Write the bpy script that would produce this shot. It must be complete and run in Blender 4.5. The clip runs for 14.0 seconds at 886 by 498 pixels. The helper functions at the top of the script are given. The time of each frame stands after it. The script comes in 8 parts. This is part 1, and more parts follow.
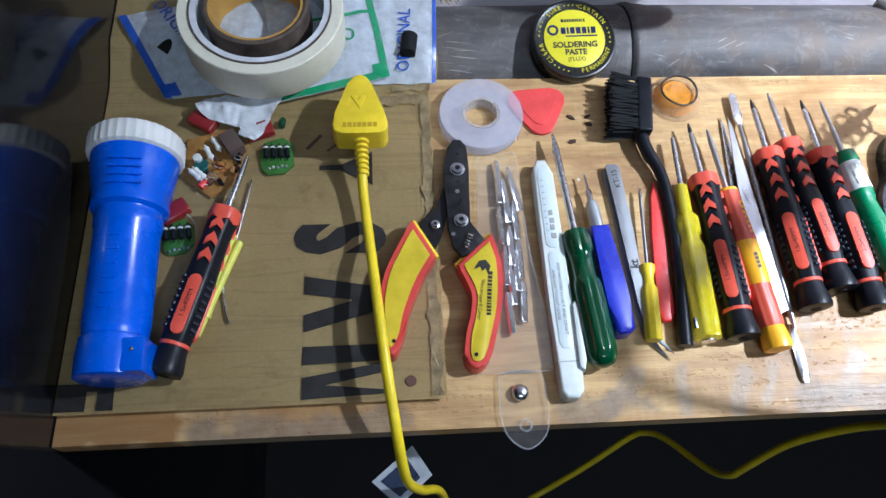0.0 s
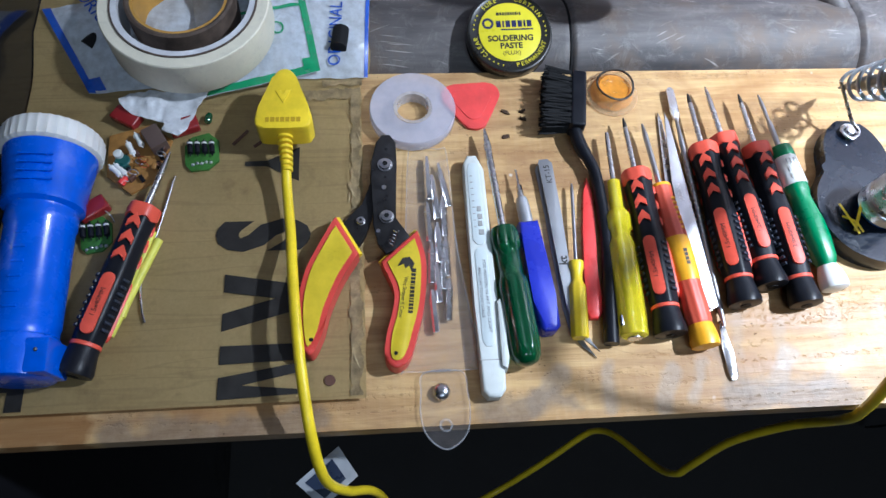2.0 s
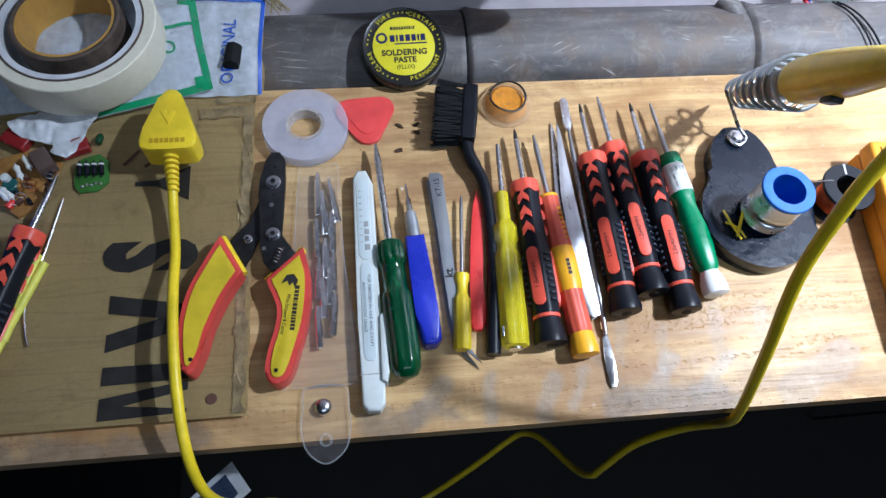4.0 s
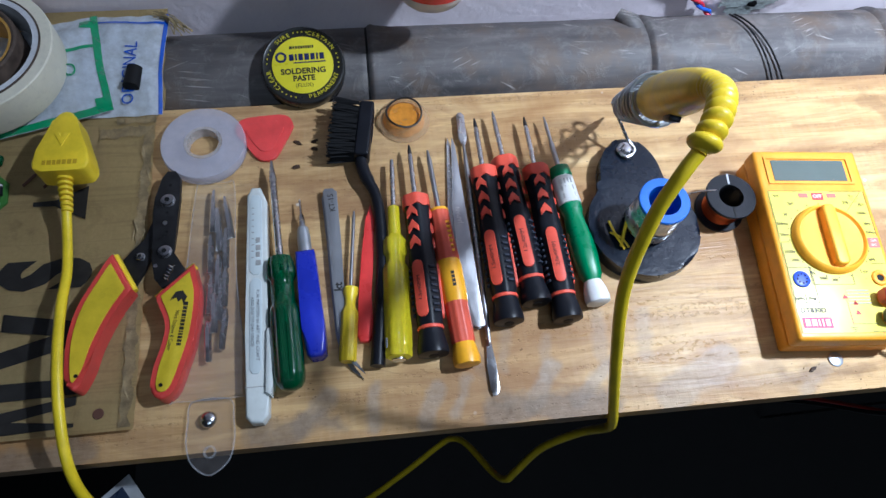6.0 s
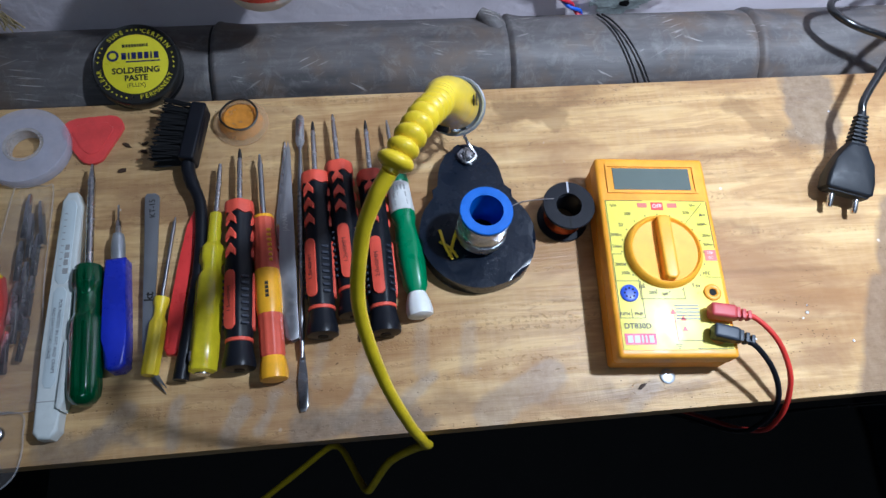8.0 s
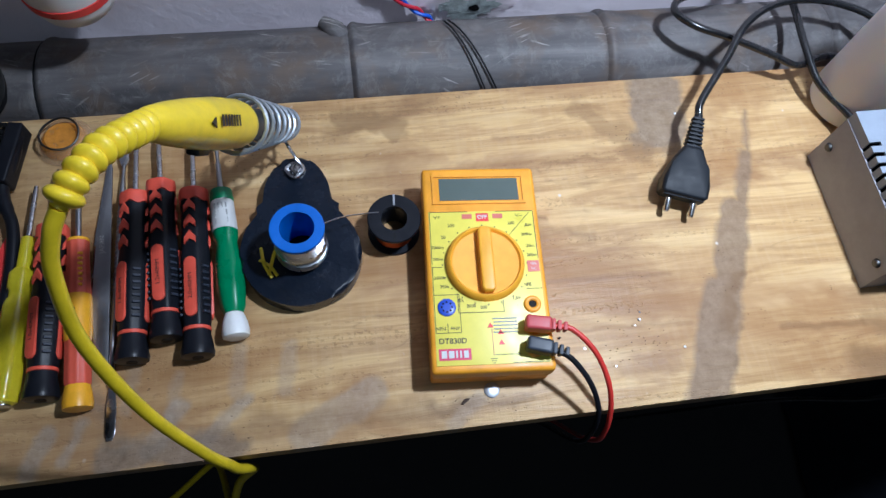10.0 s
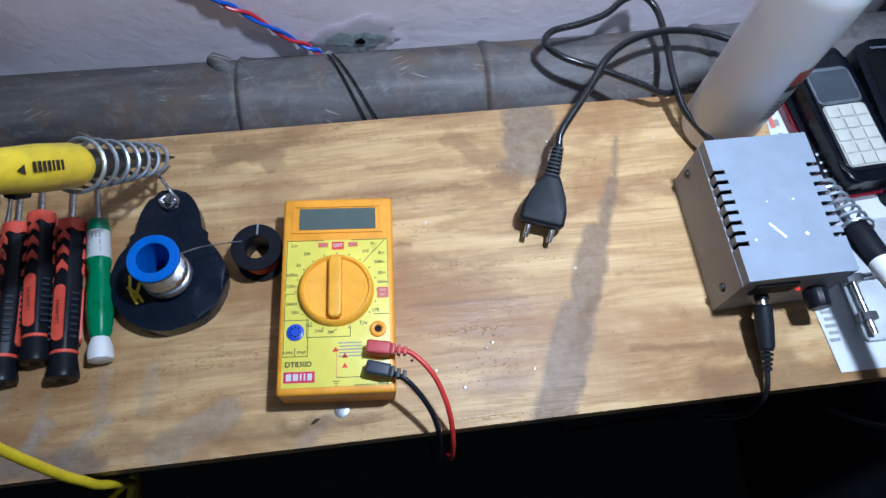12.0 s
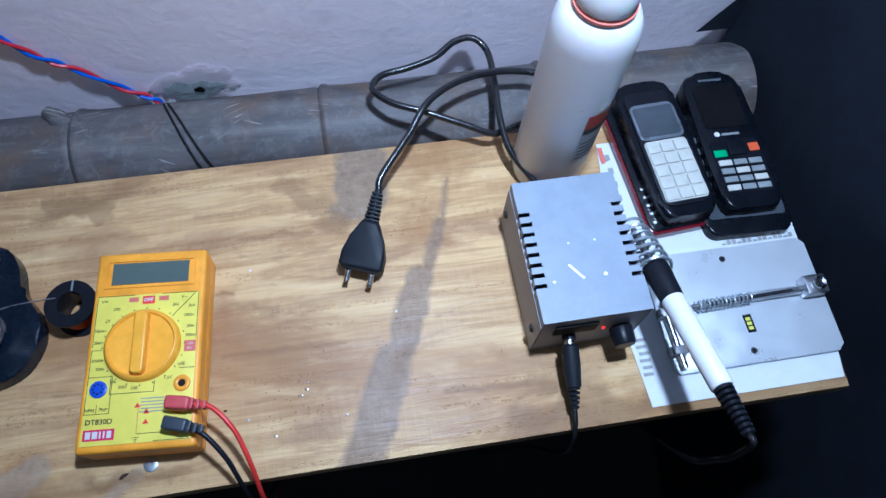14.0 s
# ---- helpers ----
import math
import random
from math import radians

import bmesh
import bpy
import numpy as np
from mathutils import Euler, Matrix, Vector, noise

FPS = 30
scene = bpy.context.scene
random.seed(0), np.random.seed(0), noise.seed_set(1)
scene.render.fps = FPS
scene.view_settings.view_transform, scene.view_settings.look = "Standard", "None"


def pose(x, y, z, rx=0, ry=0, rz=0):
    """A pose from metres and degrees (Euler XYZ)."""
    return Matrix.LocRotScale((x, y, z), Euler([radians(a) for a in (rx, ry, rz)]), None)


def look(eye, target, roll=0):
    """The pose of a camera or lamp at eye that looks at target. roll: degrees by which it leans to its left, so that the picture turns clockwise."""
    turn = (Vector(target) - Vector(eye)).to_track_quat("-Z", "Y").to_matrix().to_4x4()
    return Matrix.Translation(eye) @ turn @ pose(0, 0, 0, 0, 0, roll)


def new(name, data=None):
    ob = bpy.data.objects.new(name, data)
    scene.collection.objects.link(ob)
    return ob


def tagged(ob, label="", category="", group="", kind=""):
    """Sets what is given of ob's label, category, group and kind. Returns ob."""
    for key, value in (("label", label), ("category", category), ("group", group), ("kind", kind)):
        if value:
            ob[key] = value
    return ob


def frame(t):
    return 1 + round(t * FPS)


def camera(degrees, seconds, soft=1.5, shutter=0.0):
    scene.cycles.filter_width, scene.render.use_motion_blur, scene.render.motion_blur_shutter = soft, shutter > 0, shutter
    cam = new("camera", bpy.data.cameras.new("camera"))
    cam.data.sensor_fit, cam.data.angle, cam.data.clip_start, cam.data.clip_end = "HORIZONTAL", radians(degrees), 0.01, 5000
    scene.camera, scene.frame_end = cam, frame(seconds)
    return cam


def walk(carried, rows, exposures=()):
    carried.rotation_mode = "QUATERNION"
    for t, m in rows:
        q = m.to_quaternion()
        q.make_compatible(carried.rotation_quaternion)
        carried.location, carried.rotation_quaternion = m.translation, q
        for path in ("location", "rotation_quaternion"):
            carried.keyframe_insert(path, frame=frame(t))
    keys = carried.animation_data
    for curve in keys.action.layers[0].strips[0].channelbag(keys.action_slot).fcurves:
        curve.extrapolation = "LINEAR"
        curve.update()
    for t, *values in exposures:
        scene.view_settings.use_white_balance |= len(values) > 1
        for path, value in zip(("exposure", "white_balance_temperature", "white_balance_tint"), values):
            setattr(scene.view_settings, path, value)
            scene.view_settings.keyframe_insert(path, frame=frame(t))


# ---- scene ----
cam = camera(65.5, 14.0)
PATH = [
    (0, (-0.029, 0.089, 0.368), (0.121, 0.914, -1.448), 7.7),
    (0.5, (-0.02, 0.089, 0.365), (0.155, 0.91, -1.45), 8.9),
    (1, (-0.01, 0.089, 0.364), (0.152, 0.901, -1.456), 8.4),
    (1.5, (-0.003, 0.087, 0.363), (0.155, 0.902, -1.456), 8.6),
    (2, (0.011, 0.089, 0.364), (0.176, 0.907, -1.454), 8.5),
    (2.5, (0.026, 0.091, 0.364), (0.183, 0.906, -1.455), 7.9),
    (3, (0.04, 0.091, 0.365), (0.197, 0.9, -1.457), 8.1),
    (3.5, (0.055, 0.092, 0.371), (0.235, 0.899, -1.45), 8.6),
    (3.7, (0.061, 0.092, 0.374), (0.251, 0.898, -1.446), 9.0),
    (5.8, (0.132, 0.087, 0.392), (0.308, 0.884, -1.434), 7.7),
    (6, (0.134, 0.087, 0.395), (0.339, 0.896, -1.423), 8.8),
    (6.5, (0.141, 0.084, 0.389), (0.377, 0.904, -1.42), 9.8),
    (7, (0.174, 0.086, 0.39), (0.392, 0.902, -1.423), 11.8),
    (7.5, (0.212, 0.083, 0.398), (0.386, 0.907, -1.416), 8.1),
    (8, (0.243, 0.092, 0.392), (0.444, 0.879, -1.435), 9.4),
    (8.2, (0.252, 0.093, 0.396), (0.44, 0.876, -1.434), 8.3),
    (10.3, (0.358, 0.095, 0.396), (0.606, 0.864, -1.434), 10.9),
    (10.5, (0.37, 0.099, 0.395), (0.606, 0.866, -1.437), 10.3),
    (11, (0.401, 0.095, 0.405), (0.642, 0.889, -1.415), 9.2),
    (11.5, (0.42, 0.09, 0.418), (0.654, 0.897, -1.397), 8.8),
    (12, (0.441, 0.084, 0.427), (0.63, 0.881, -1.398), 6.5),
    (12.5, (0.473, 0.082, 0.443), (0.685, 0.909, -1.365), 6.8),
    (13, (0.5, 0.076, 0.449), (0.706, 0.919, -1.352), 6.2),
    (13.5, (0.532, 0.075, 0.458), (0.729, 0.92, -1.344), 5.5),
    (14, (0.56, 0.087, 0.449), (0.771, 0.902, -1.365), 5.7),
]
EXPOSURES = [
    (0.0, 1.40, 5600, 10), (3.7, 1.08, 5550, 10), (5.8, 0.58, 5450, 10), (8.2, 0.00, 5400, 10),
    (10.3, -0.34, 5400, 10), (11.5, -0.42, 5250, 10), (12.5, -0.45, 5050, 10), (14.0, -0.54, 4700, 10),
]
walk(cam, [(t, look(eye, target, roll)) for t, eye, target, roll in PATH], EXPOSURES)

# ---- world and light ----
world = bpy.data.worlds.new("world")
scene.world = world
world.use_nodes = True
world.node_tree.nodes["Background"].inputs[0].default_value = (0.55, 0.62, 0.75, 1)
world.node_tree.nodes["Background"].inputs[1].default_value = 0.01

LAMP = (0.68, 0.265, 0.74)
lamp_data = bpy.data.lights.new("lamp_light", "AREA")
lamp_data.shape, lamp_data.size, lamp_data.spread = "DISK", 0.05, radians(118)
lamp_data.energy, lamp_data.color = 4.3, (0.915, 0.960, 1.0)
lamp_light = new("lamp_light", lamp_data)
lamp_light.matrix_world = look(LAMP, (0.64, 0.27, 0))

# an unseen weak fill lamp, added far behind to lift the shadows
fill_data = bpy.data.lights.new("fill_light", "AREA")
fill_data.shape, fill_data.size, fill_data.size_y = "RECTANGLE", 0.9, 0.05
fill_data.energy, fill_data.color = 3.0, (0.80, 0.92, 1.0)
fill_light = new("fill_light", fill_data)
fill_light.matrix_world = look((0.3, -0.9, 1.55), (0.35, 0.3, 0))


# ---- materials ----
def node_mat(name):
    m = bpy.data.materials.new(name)
    m.use_nodes = True
    nt = m.node_tree
    return m, nt, nt.nodes["Principled BSDF"]


def tex_coords(nt, scale=(1, 1, 1)):
    tc = nt.nodes.new("ShaderNodeTexCoord")
    mp = nt.nodes.new("ShaderNodeMapping")
    mp.inputs["Scale"].default_value = scale
    nt.links.new(tc.outputs["Object"], mp.inputs[0])
    return mp.outputs[0]


def noise_tex(nt, vec, scale, detail=3, rough=0.6, dist=0.0):
    n = nt.nodes.new("ShaderNodeTexNoise")
    n.inputs["Scale"].default_value, n.inputs["Detail"].default_value = scale, detail
    n.inputs["Roughness"].default_value, n.inputs["Distortion"].default_value = rough, dist
    nt.links.new(vec, n.inputs["Vector"])
    return n.outputs[0]


def ramp(nt, fac, stops):
    r = nt.nodes.new("ShaderNodeValToRGB")
    el = r.color_ramp.elements
    while len(el) < len(stops):
        el.new(0.5)
    for e, (p, c) in zip(el, stops):
        e.position = p
        e.color = (*c, 1) if len(c) == 3 else c
    nt.links.new(fac, r.inputs[0])
    return r.outputs[0]


def mix(nt, fac, a, b, mode="MIX"):
    n = nt.nodes.new("ShaderNodeMix")
    n.data_type, n.blend_type = "RGBA", mode
    for sock, v in ((0, fac), (6, a), (7, b)):
        if isinstance(v, (int, float)):
            n.inputs[sock].default_value = v
        elif isinstance(v, tuple):
            n.inputs[sock].default_value = (*v, 1)
        else:
            nt.links.new(v, n.inputs[sock])
    return n.outputs[2]


def math_node(nt, op, a, b=0.0, clamp=False):
    n = nt.nodes.new("ShaderNodeMath")
    n.operation, n.use_clamp = op, clamp
    for i, v in enumerate((a, b)):
        if isinstance(v, (int, float)):
            n.inputs[i].default_value = v
        else:
            nt.links.new(v, n.inputs[i])
    return n.outputs[0]


def bump(nt, bsdf, height, strength, distance=0.001):
    b = nt.nodes.new("ShaderNodeBump")
    b.inputs["Strength"].default_value, b.inputs["Distance"].default_value = strength, distance
    nt.links.new(height, b.inputs["Height"])
    nt.links.new(b.outputs[0], bsdf.inputs["Normal"])


def simple(name, color, rough=0.45, metal=0.0, vary=0.18, scale=60, bump_s=0.08, coat=0.0, trans=0.0, ior=1.46, alpha=1.0, sub=0.0, dirt=0.12, spec=0.5):
    """A plain surface with fine grain, blotches and scuffs."""
    m, nt, b = node_mat(name)
    v = tex_coords(nt)
    fine = noise_tex(nt, v, scale * 12, 2)
    coarse = noise_tex(nt, v, scale, 4, 0.65)
    dark = tuple(c * (1 - vary) for c in color)
    lite = tuple(min(1.0, c * (1 + vary * 0.6)) for c in color)
    col = ramp(nt, coarse, [(0.3, dark), (0.7, lite)])
    grime = ramp(nt, noise_tex(nt, v, scale * 3.1, 5, 0.7, 0.4), [(0.55, (0, 0, 0)), (0.8, (1, 1, 1))])
    col = mix(nt, math_node(nt, "MULTIPLY", grime, dirt), col, tuple(c * 0.45 + 0.02 for c in color))
    nt.links.new(col, b.inputs["Base Color"])
    rr = ramp(nt, coarse, [(0.25, (max(0.02, rough - 0.1),) * 3), (0.75, (min(1, rough + 0.12),) * 3)])
    nt.links.new(rr, b.inputs["Roughness"])
    b.inputs["Metallic"].default_value = metal
    b.inputs["Coat Weight"].default_value = coat
    b.inputs["Transmission Weight"].default_value = trans
    b.inputs["IOR"].default_value = ior
    b.inputs["Alpha"].default_value = alpha
    b.inputs["Specular IOR Level"].default_value = spec
    if sub:
        b.inputs["Subsurface Weight"].default_value = sub
        b.inputs["Subsurface Radius"].default_value = (0.004, 0.003, 0.002)
    if bump_s:
        bump(nt, b, fine, bump_s, 0.0004)
    return m


def segment_mask(nt, vec, a, b, width, soft):
    """1 inside a capsule from a to b in the xy plane, fading over soft."""
    dx, dy = b[0] - a[0], b[1] - a[1]
    ll = math.hypot(dx, dy)
    ux, uy = dx / ll, dy / ll
    sep = nt.nodes.new("ShaderNodeSeparateXYZ")
    nt.links.new(vec, sep.inputs[0])
    px = math_node(nt, "SUBTRACT", sep.outputs[0], a[0])
    py = math_node(nt, "SUBTRACT", sep.outputs[1], a[1])
    along = math_node(nt, "ADD", math_node(nt, "MULTIPLY", px, ux), math_node(nt, "MULTIPLY", py, uy))
    over = math_node(nt, "SUBTRACT", along, math_node(nt, "MINIMUM", math_node(nt, "MAXIMUM", along, 0.0), ll))
    across = math_node(nt, "SUBTRACT", math_node(nt, "MULTIPLY", px, -uy), math_node(nt, "MULTIPLY", py, -ux))
    d = math_node(nt, "SQRT", math_node(nt, "ADD", math_node(nt, "MULTIPLY", over, over), math_node(nt, "MULTIPLY", across, across)))
    return math_node(nt, "DIVIDE", math_node(nt, "SUBTRACT", width, d), soft, clamp=True)


def wood_board():
    m, nt, b = node_mat("board_wood")
    v = tex_coords(nt)
    grain_v = tex_coords(nt, (5, 60, 60))
    fine_v = tex_coords(nt, (14, 420, 420))
    saw_v = tex_coords(nt, (260, 22, 22))
    grain = noise_tex(nt, grain_v, 1.0, 5, 0.6, 0.7)
    fine = noise_tex(nt, fine_v, 1.0, 4, 0.65, 0.3)
    saw = noise_tex(nt, saw_v, 1.0, 3, 0.6)
    broad = noise_tex(nt, tex_coords(nt, (7, 19, 19)), 1.0, 5, 0.62, 0.5)
    bands = noise_tex(nt, tex_coords(nt, (5.0, 46, 46)), 1.0, 5, 0.62, 1.5)
    col = ramp(nt, grain, [(0.25, (0.37, 0.205, 0.078)), (0.45, (0.55, 0.350, 0.145)), (0.58, (0.67, 0.450, 0.200)), (0.75, (0.51, 0.305, 0.122))])
    col = mix(nt, math_node(nt, "MULTIPLY", ramp(nt, bands, [(0.46, (0, 0, 0)), (0.53, (1, 1, 1)), (0.60, (0.25, 0.25, 0.25)), (0.66, (0.8, 0.8, 0.8))]), 0.48), col, (0.28, 0.140, 0.055))
    col = mix(nt, math_node(nt, "MULTIPLY", ramp(nt, bands, [(0.30, (1, 1, 1)), (0.45, (0, 0, 0))]), 0.45), col, (0.78, 0.585, 0.325))
    col = mix(nt, 0.25, col, ramp(nt, fine, [(0.3, (0.28, 0.155, 0.07)), (0.6, (0.60, 0.42, 0.23))]))
    dash_line = ramp(nt, noise_tex(nt, tex_coords(nt, (2.5, 75, 75)), 1.0, 2, 0.5, 0.6), [(0.54, (0, 0, 0)), (0.58, (1, 1, 1)), (0.62, (0, 0, 0))])
    dash = ramp(nt, noise_tex(nt, tex_coords(nt, (330, 420, 420)), 1.0, 2, 0.6), [(0.54, (0, 0, 0)), (0.60, (1, 1, 1))])
    dashes = math_node(nt, "MULTIPLY", dash_line, dash)
    col = mix(nt, math_node(nt, "MULTIPLY", dashes, 0.32), col, (0.10, 0.055, 0.025))
    col = mix(nt, math_node(nt, "MULTIPLY", ramp(nt, saw, [(0.45, (0, 0, 0)), (0.75, (1, 1, 1))]), 0.22), col, (0.62, 0.45, 0.27))
    col = mix(nt, math_node(nt, "MULTIPLY", ramp(nt, broad, [(0.50, (0, 0, 0)), (0.62, (1, 1, 1))]), 0.66), col, (0.28, 0.150, 0.072))
    # soft brown soaked-in patches
    soak = ramp(nt, noise_tex(nt, tex_coords(nt, (6, 11, 11)), 1.0, 4, 0.6, 0.8), [(0.48, (0, 0, 0)), (0.62, (1, 1, 1))])
    col = mix(nt, math_node(nt, "MULTIPLY", soak, 0.68), col, (0.31, 0.155, 0.060))
    # thin dark seam lines along the grain
    seam = ramp(nt, noise_tex(nt, tex_coords(nt, (3, 30, 30)), 1.0, 2, 0.5, 1.2), [(0.493, (0, 0, 0)), (0.497, (1, 1, 1)), (0.501, (0, 0, 0))])
    brk = ramp(nt, noise_tex(nt, v, 26, 2), [(0.5, (0, 0, 0)), (0.62, (1, 1, 1))])
    col = mix(nt, math_node(nt, "MULTIPLY", math_node(nt, "MULTIPLY", seam, brk), 0.35), col, (0.07, 0.035, 0.016))
    # cement-grey and dark stains with ragged outlines; two brown patches stand for shade
    wob = nt.nodes.new("ShaderNodeVectorMath")
    wob.operation = "MULTIPLY_ADD"
    nz = nt.nodes.new("ShaderNodeTexNoise")
    nz.inputs["Scale"].default_value, nz.inputs["Detail"].default_value = 55, 4
    nt.links.new(v, nz.inputs["Vector"])
    nt.links.new(nz.outputs[1], wob.inputs[0])
    wob.inputs[1].default_value = (0.026, 0.026, 0)
    nt.links.new(v, wob.inputs[2])
    wv = wob.outputs[0]
    calm = nt.nodes.new("ShaderNodeVectorMath")
    calm.operation = "MULTIPLY_ADD"
    nt.links.new(nz.outputs[1], calm.inputs[0])
    calm.inputs[1].default_value = (0.010, 0.010, 0)
    nt.links.new(v, calm.inputs[2])
    # a pale grey-brown wedge across the board, straight-edged
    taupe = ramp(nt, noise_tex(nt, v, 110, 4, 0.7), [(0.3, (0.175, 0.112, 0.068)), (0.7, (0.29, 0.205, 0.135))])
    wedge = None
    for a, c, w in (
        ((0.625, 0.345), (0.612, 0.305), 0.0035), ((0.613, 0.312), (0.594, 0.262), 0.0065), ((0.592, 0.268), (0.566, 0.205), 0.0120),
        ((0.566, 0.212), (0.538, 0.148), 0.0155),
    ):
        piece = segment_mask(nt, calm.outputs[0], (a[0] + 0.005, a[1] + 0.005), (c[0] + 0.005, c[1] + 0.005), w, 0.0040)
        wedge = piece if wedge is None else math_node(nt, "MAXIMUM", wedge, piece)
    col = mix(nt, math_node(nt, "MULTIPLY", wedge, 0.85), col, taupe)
    # pale grey paint smears dragged across the front edge
    smear_tone = ramp(nt, noise_tex(nt, v, 160, 4, 0.7), [(0.3, (0.26, 0.205, 0.155)), (0.7, (0.44, 0.37, 0.30))])
    for a, c, w, amount in (
        ((0.088, 0.160), (0.104, 0.176), 0.0070, 0.55), ((0.127, 0.157), (0.131, 0.178), 0.0055, 0.60), ((0.157, 0.157), (0.166, 0.176), 0.0065, 0.60),
        ((0.175, 0.160), (0.183, 0.180), 0.0045, 0.55), ((0.219, 0.160), (0.235, 0.182), 0.0070, 0.60), ((0.246, 0.160), (0.271, 0.181), 0.0060, 0.60),
        ((0.302, 0.158), (0.341, 0.176), 0.0110, 0.50), ((0.384, 0.153), (0.402, 0.165), 0.0060, 0.45), ((0.207, 0.184), (0.210, 0.206), 0.0050, 0.35),
        ((0.230, 0.176), (0.234, 0.200), 0.0050, 0.35), ((0.265, 0.186), (0.268, 0.212), 0.0060, 0.35), ((0.293, 0.184), (0.296, 0.210), 0.0060, 0.35),
    ):
        col = mix(nt, math_node(nt, "MULTIPLY", segment_mask(nt, calm.outputs[0], (a[0] + 0.005, a[1] + 0.005), (c[0] + 0.005, c[1] + 0.005), w, 0.0035), amount), col, smear_tone)
    # knots and short scorched streaks along the grain
    for a, c, w, amount in (
        ((0.452, 0.276), (0.462, 0.276), 0.0028, 0.75), ((0.470, 0.318), (0.520, 0.316), 0.0030, 0.45), ((0.440, 0.340), (0.500, 0.338), 0.0026, 0.40),
        ((0.600, 0.186), (0.652, 0.184), 0.0040, 0.55), ((0.470, 0.200), (0.540, 0.197), 0.0026, 0.40), ((0.455, 0.232), (0.535, 0.229), 0.0030, 0.40),
        ((0.350, 0.222), (0.395, 0.219), 0.0030, 0.40), ((0.020, 0.292), (0.160, 0.290), 0.0020, 0.55), ((0.300, 0.205), (0.370, 0.203), 0.0024, 0.35),
        ((0.600, 0.240), (0.655, 0.238), 0.0024, 0.40), ((0.060, 0.338), (0.130, 0.336), 0.0030, 0.35),
    ):
        col = mix(nt, math_node(nt, "MULTIPLY", segment_mask(nt, calm.outputs[0], (a[0] + 0.005, a[1] + 0.005), (c[0] + 0.005, c[1] + 0.005), w, 0.0030), amount), col, (0.20, 0.10, 0.045))
    grey_tone = ramp(nt, noise_tex(nt, v, 130, 4, 0.7), [(0.3, (0.145, 0.105, 0.075)), (0.7, (0.28, 0.22, 0.165))])
    brown = (0.20, 0.115, 0.055)
    o = 0.013
    for a, c, w, soft, tone, amount in (
        ((0.556 + o, 0.335 + o), (0.563 + o, 0.372 + o), 0.022, 0.006, grey_tone, 0.8),
        ((0.578 + o, 0.225 + o), (0.564 + o, 0.19 + o), 0.008, 0.006, brown, 0.6),
        ((0.200 + o, 0.160 + o), (0.262 + o, 0.158 + o), 0.011, 0.005, grey_tone, 0.75),
        ((0.060 + o, 0.158 + o), (0.105 + o, 0.160 + o), 0.009, 0.006, grey_tone, 0.7),
        ((0.640 + o, 0.160 + o), (0.860 + o, 0.152 + o), 0.012, 0.008, brown, 0.6),
        ((-0.130 + o, 0.152 + o), (-0.030 + o, 0.154 + o), 0.012, 0.006, grey_tone, 0.65),
        ((-0.200 + o, 0.160 + o), (-0.152 + o, 0.160 + o), 0.012, 0.004, (0.26, 0.12, 0.04), 0.75),
        ((0.375 + o, 0.163 + o), (0.430 + o, 0.160 + o), 0.006, 0.006, brown, 0.6),
        # brown painted where the spring holder's shadow falls
        ((0.250 + o, 0.348 + o), (0.285 + o, 0.355 + o), 0.008, 0.008, brown, 0.5),
        ((0.470 + o, 0.300 + o), (0.530 + o, 0.300 + o), 0.004, 0.008, brown, 0.5),
        ((0.340 + o, 0.365 + o), (0.375 + o, 0.352 + o), 0.010, 0.004, brown, 0.5),
        ((0.505 + o, 0.360 + o), (0.540 + o, 0.320 + o), 0.012, 0.006, brown, 0.45),
        ((0.180 + o, 0.205 + o), (0.205 + o, 0.165 + o), 0.008, 0.006, grey_tone, 0.5),
        # front stretch: brownish wood, painted darker for the lamp's fall-off
        ((0.275 + o, 0.166 + o), (0.395 + o, 0.160 + o), 0.010, 0.012, brown, 0.6),
        ((0.330 + o, 0.352 + o), (0.400 + o, 0.372 + o), 0.012, 0.012, brown, 0.45),
        ((0.660 + o, 0.185 + o), (0.700 + o, 0.170 + o), 0.010, 0.010, brown, 0.5),
        ((0.455 + o, 0.270 + o), (0.490 + o, 0.262 + o), 0.006, 0.008, brown, 0.55),
    ):
        mask = math_node(nt, "MULTIPLY", segment_mask(nt, wv, a, c, w, soft), amount)
        col = mix(nt, mask, col, tone)
    # pits and paint flecks
    vor = nt.nodes.new("ShaderNodeTexVoronoi")
    vor.inputs["Scale"].default_value = 75
    nt.links.new(v, vor.inputs["Vector"])
    fleck = ramp(nt, vor.outputs["Distance"], [(0.05, (1, 1, 1)), (0.11, (0, 0, 0))])
    gate = ramp(nt, noise_tex(nt, v, 31, 2), [(0.60, (0, 0, 0)), (0.66, (1, 1, 1))])
    col = mix(nt, math_node(nt, "MULTIPLY", fleck, gate), col, (0.66, 0.60, 0.52))
    vor2 = nt.nodes.new("ShaderNodeTexVoronoi")
    vor2.inputs["Scale"].default_value = 250
    nt.links.new(tex_coords(nt, (1, 1.9, 1)), vor2.inputs["Vector"])
    pit = ramp(nt, vor2.outputs["Distance"], [(0.08, (1, 1, 1)), (0.17, (0, 0, 0))])
    gate2 = ramp(nt, noise_tex(nt, v, 17, 3), [(0.57, (0, 0, 0)), (0.62, (1, 1, 1))])
    pits = math_node(nt, "MULTIPLY", pit, gate2)
    col = mix(nt, pits, col, (0.055, 0.03, 0.015))
    nt.links.new(col, b.inputs["Base Color"])
    nt.links.new(ramp(nt, grain, [(0.3, (0.33,) * 3), (0.7, (0.50,) * 3)]), b.inputs["Roughness"])
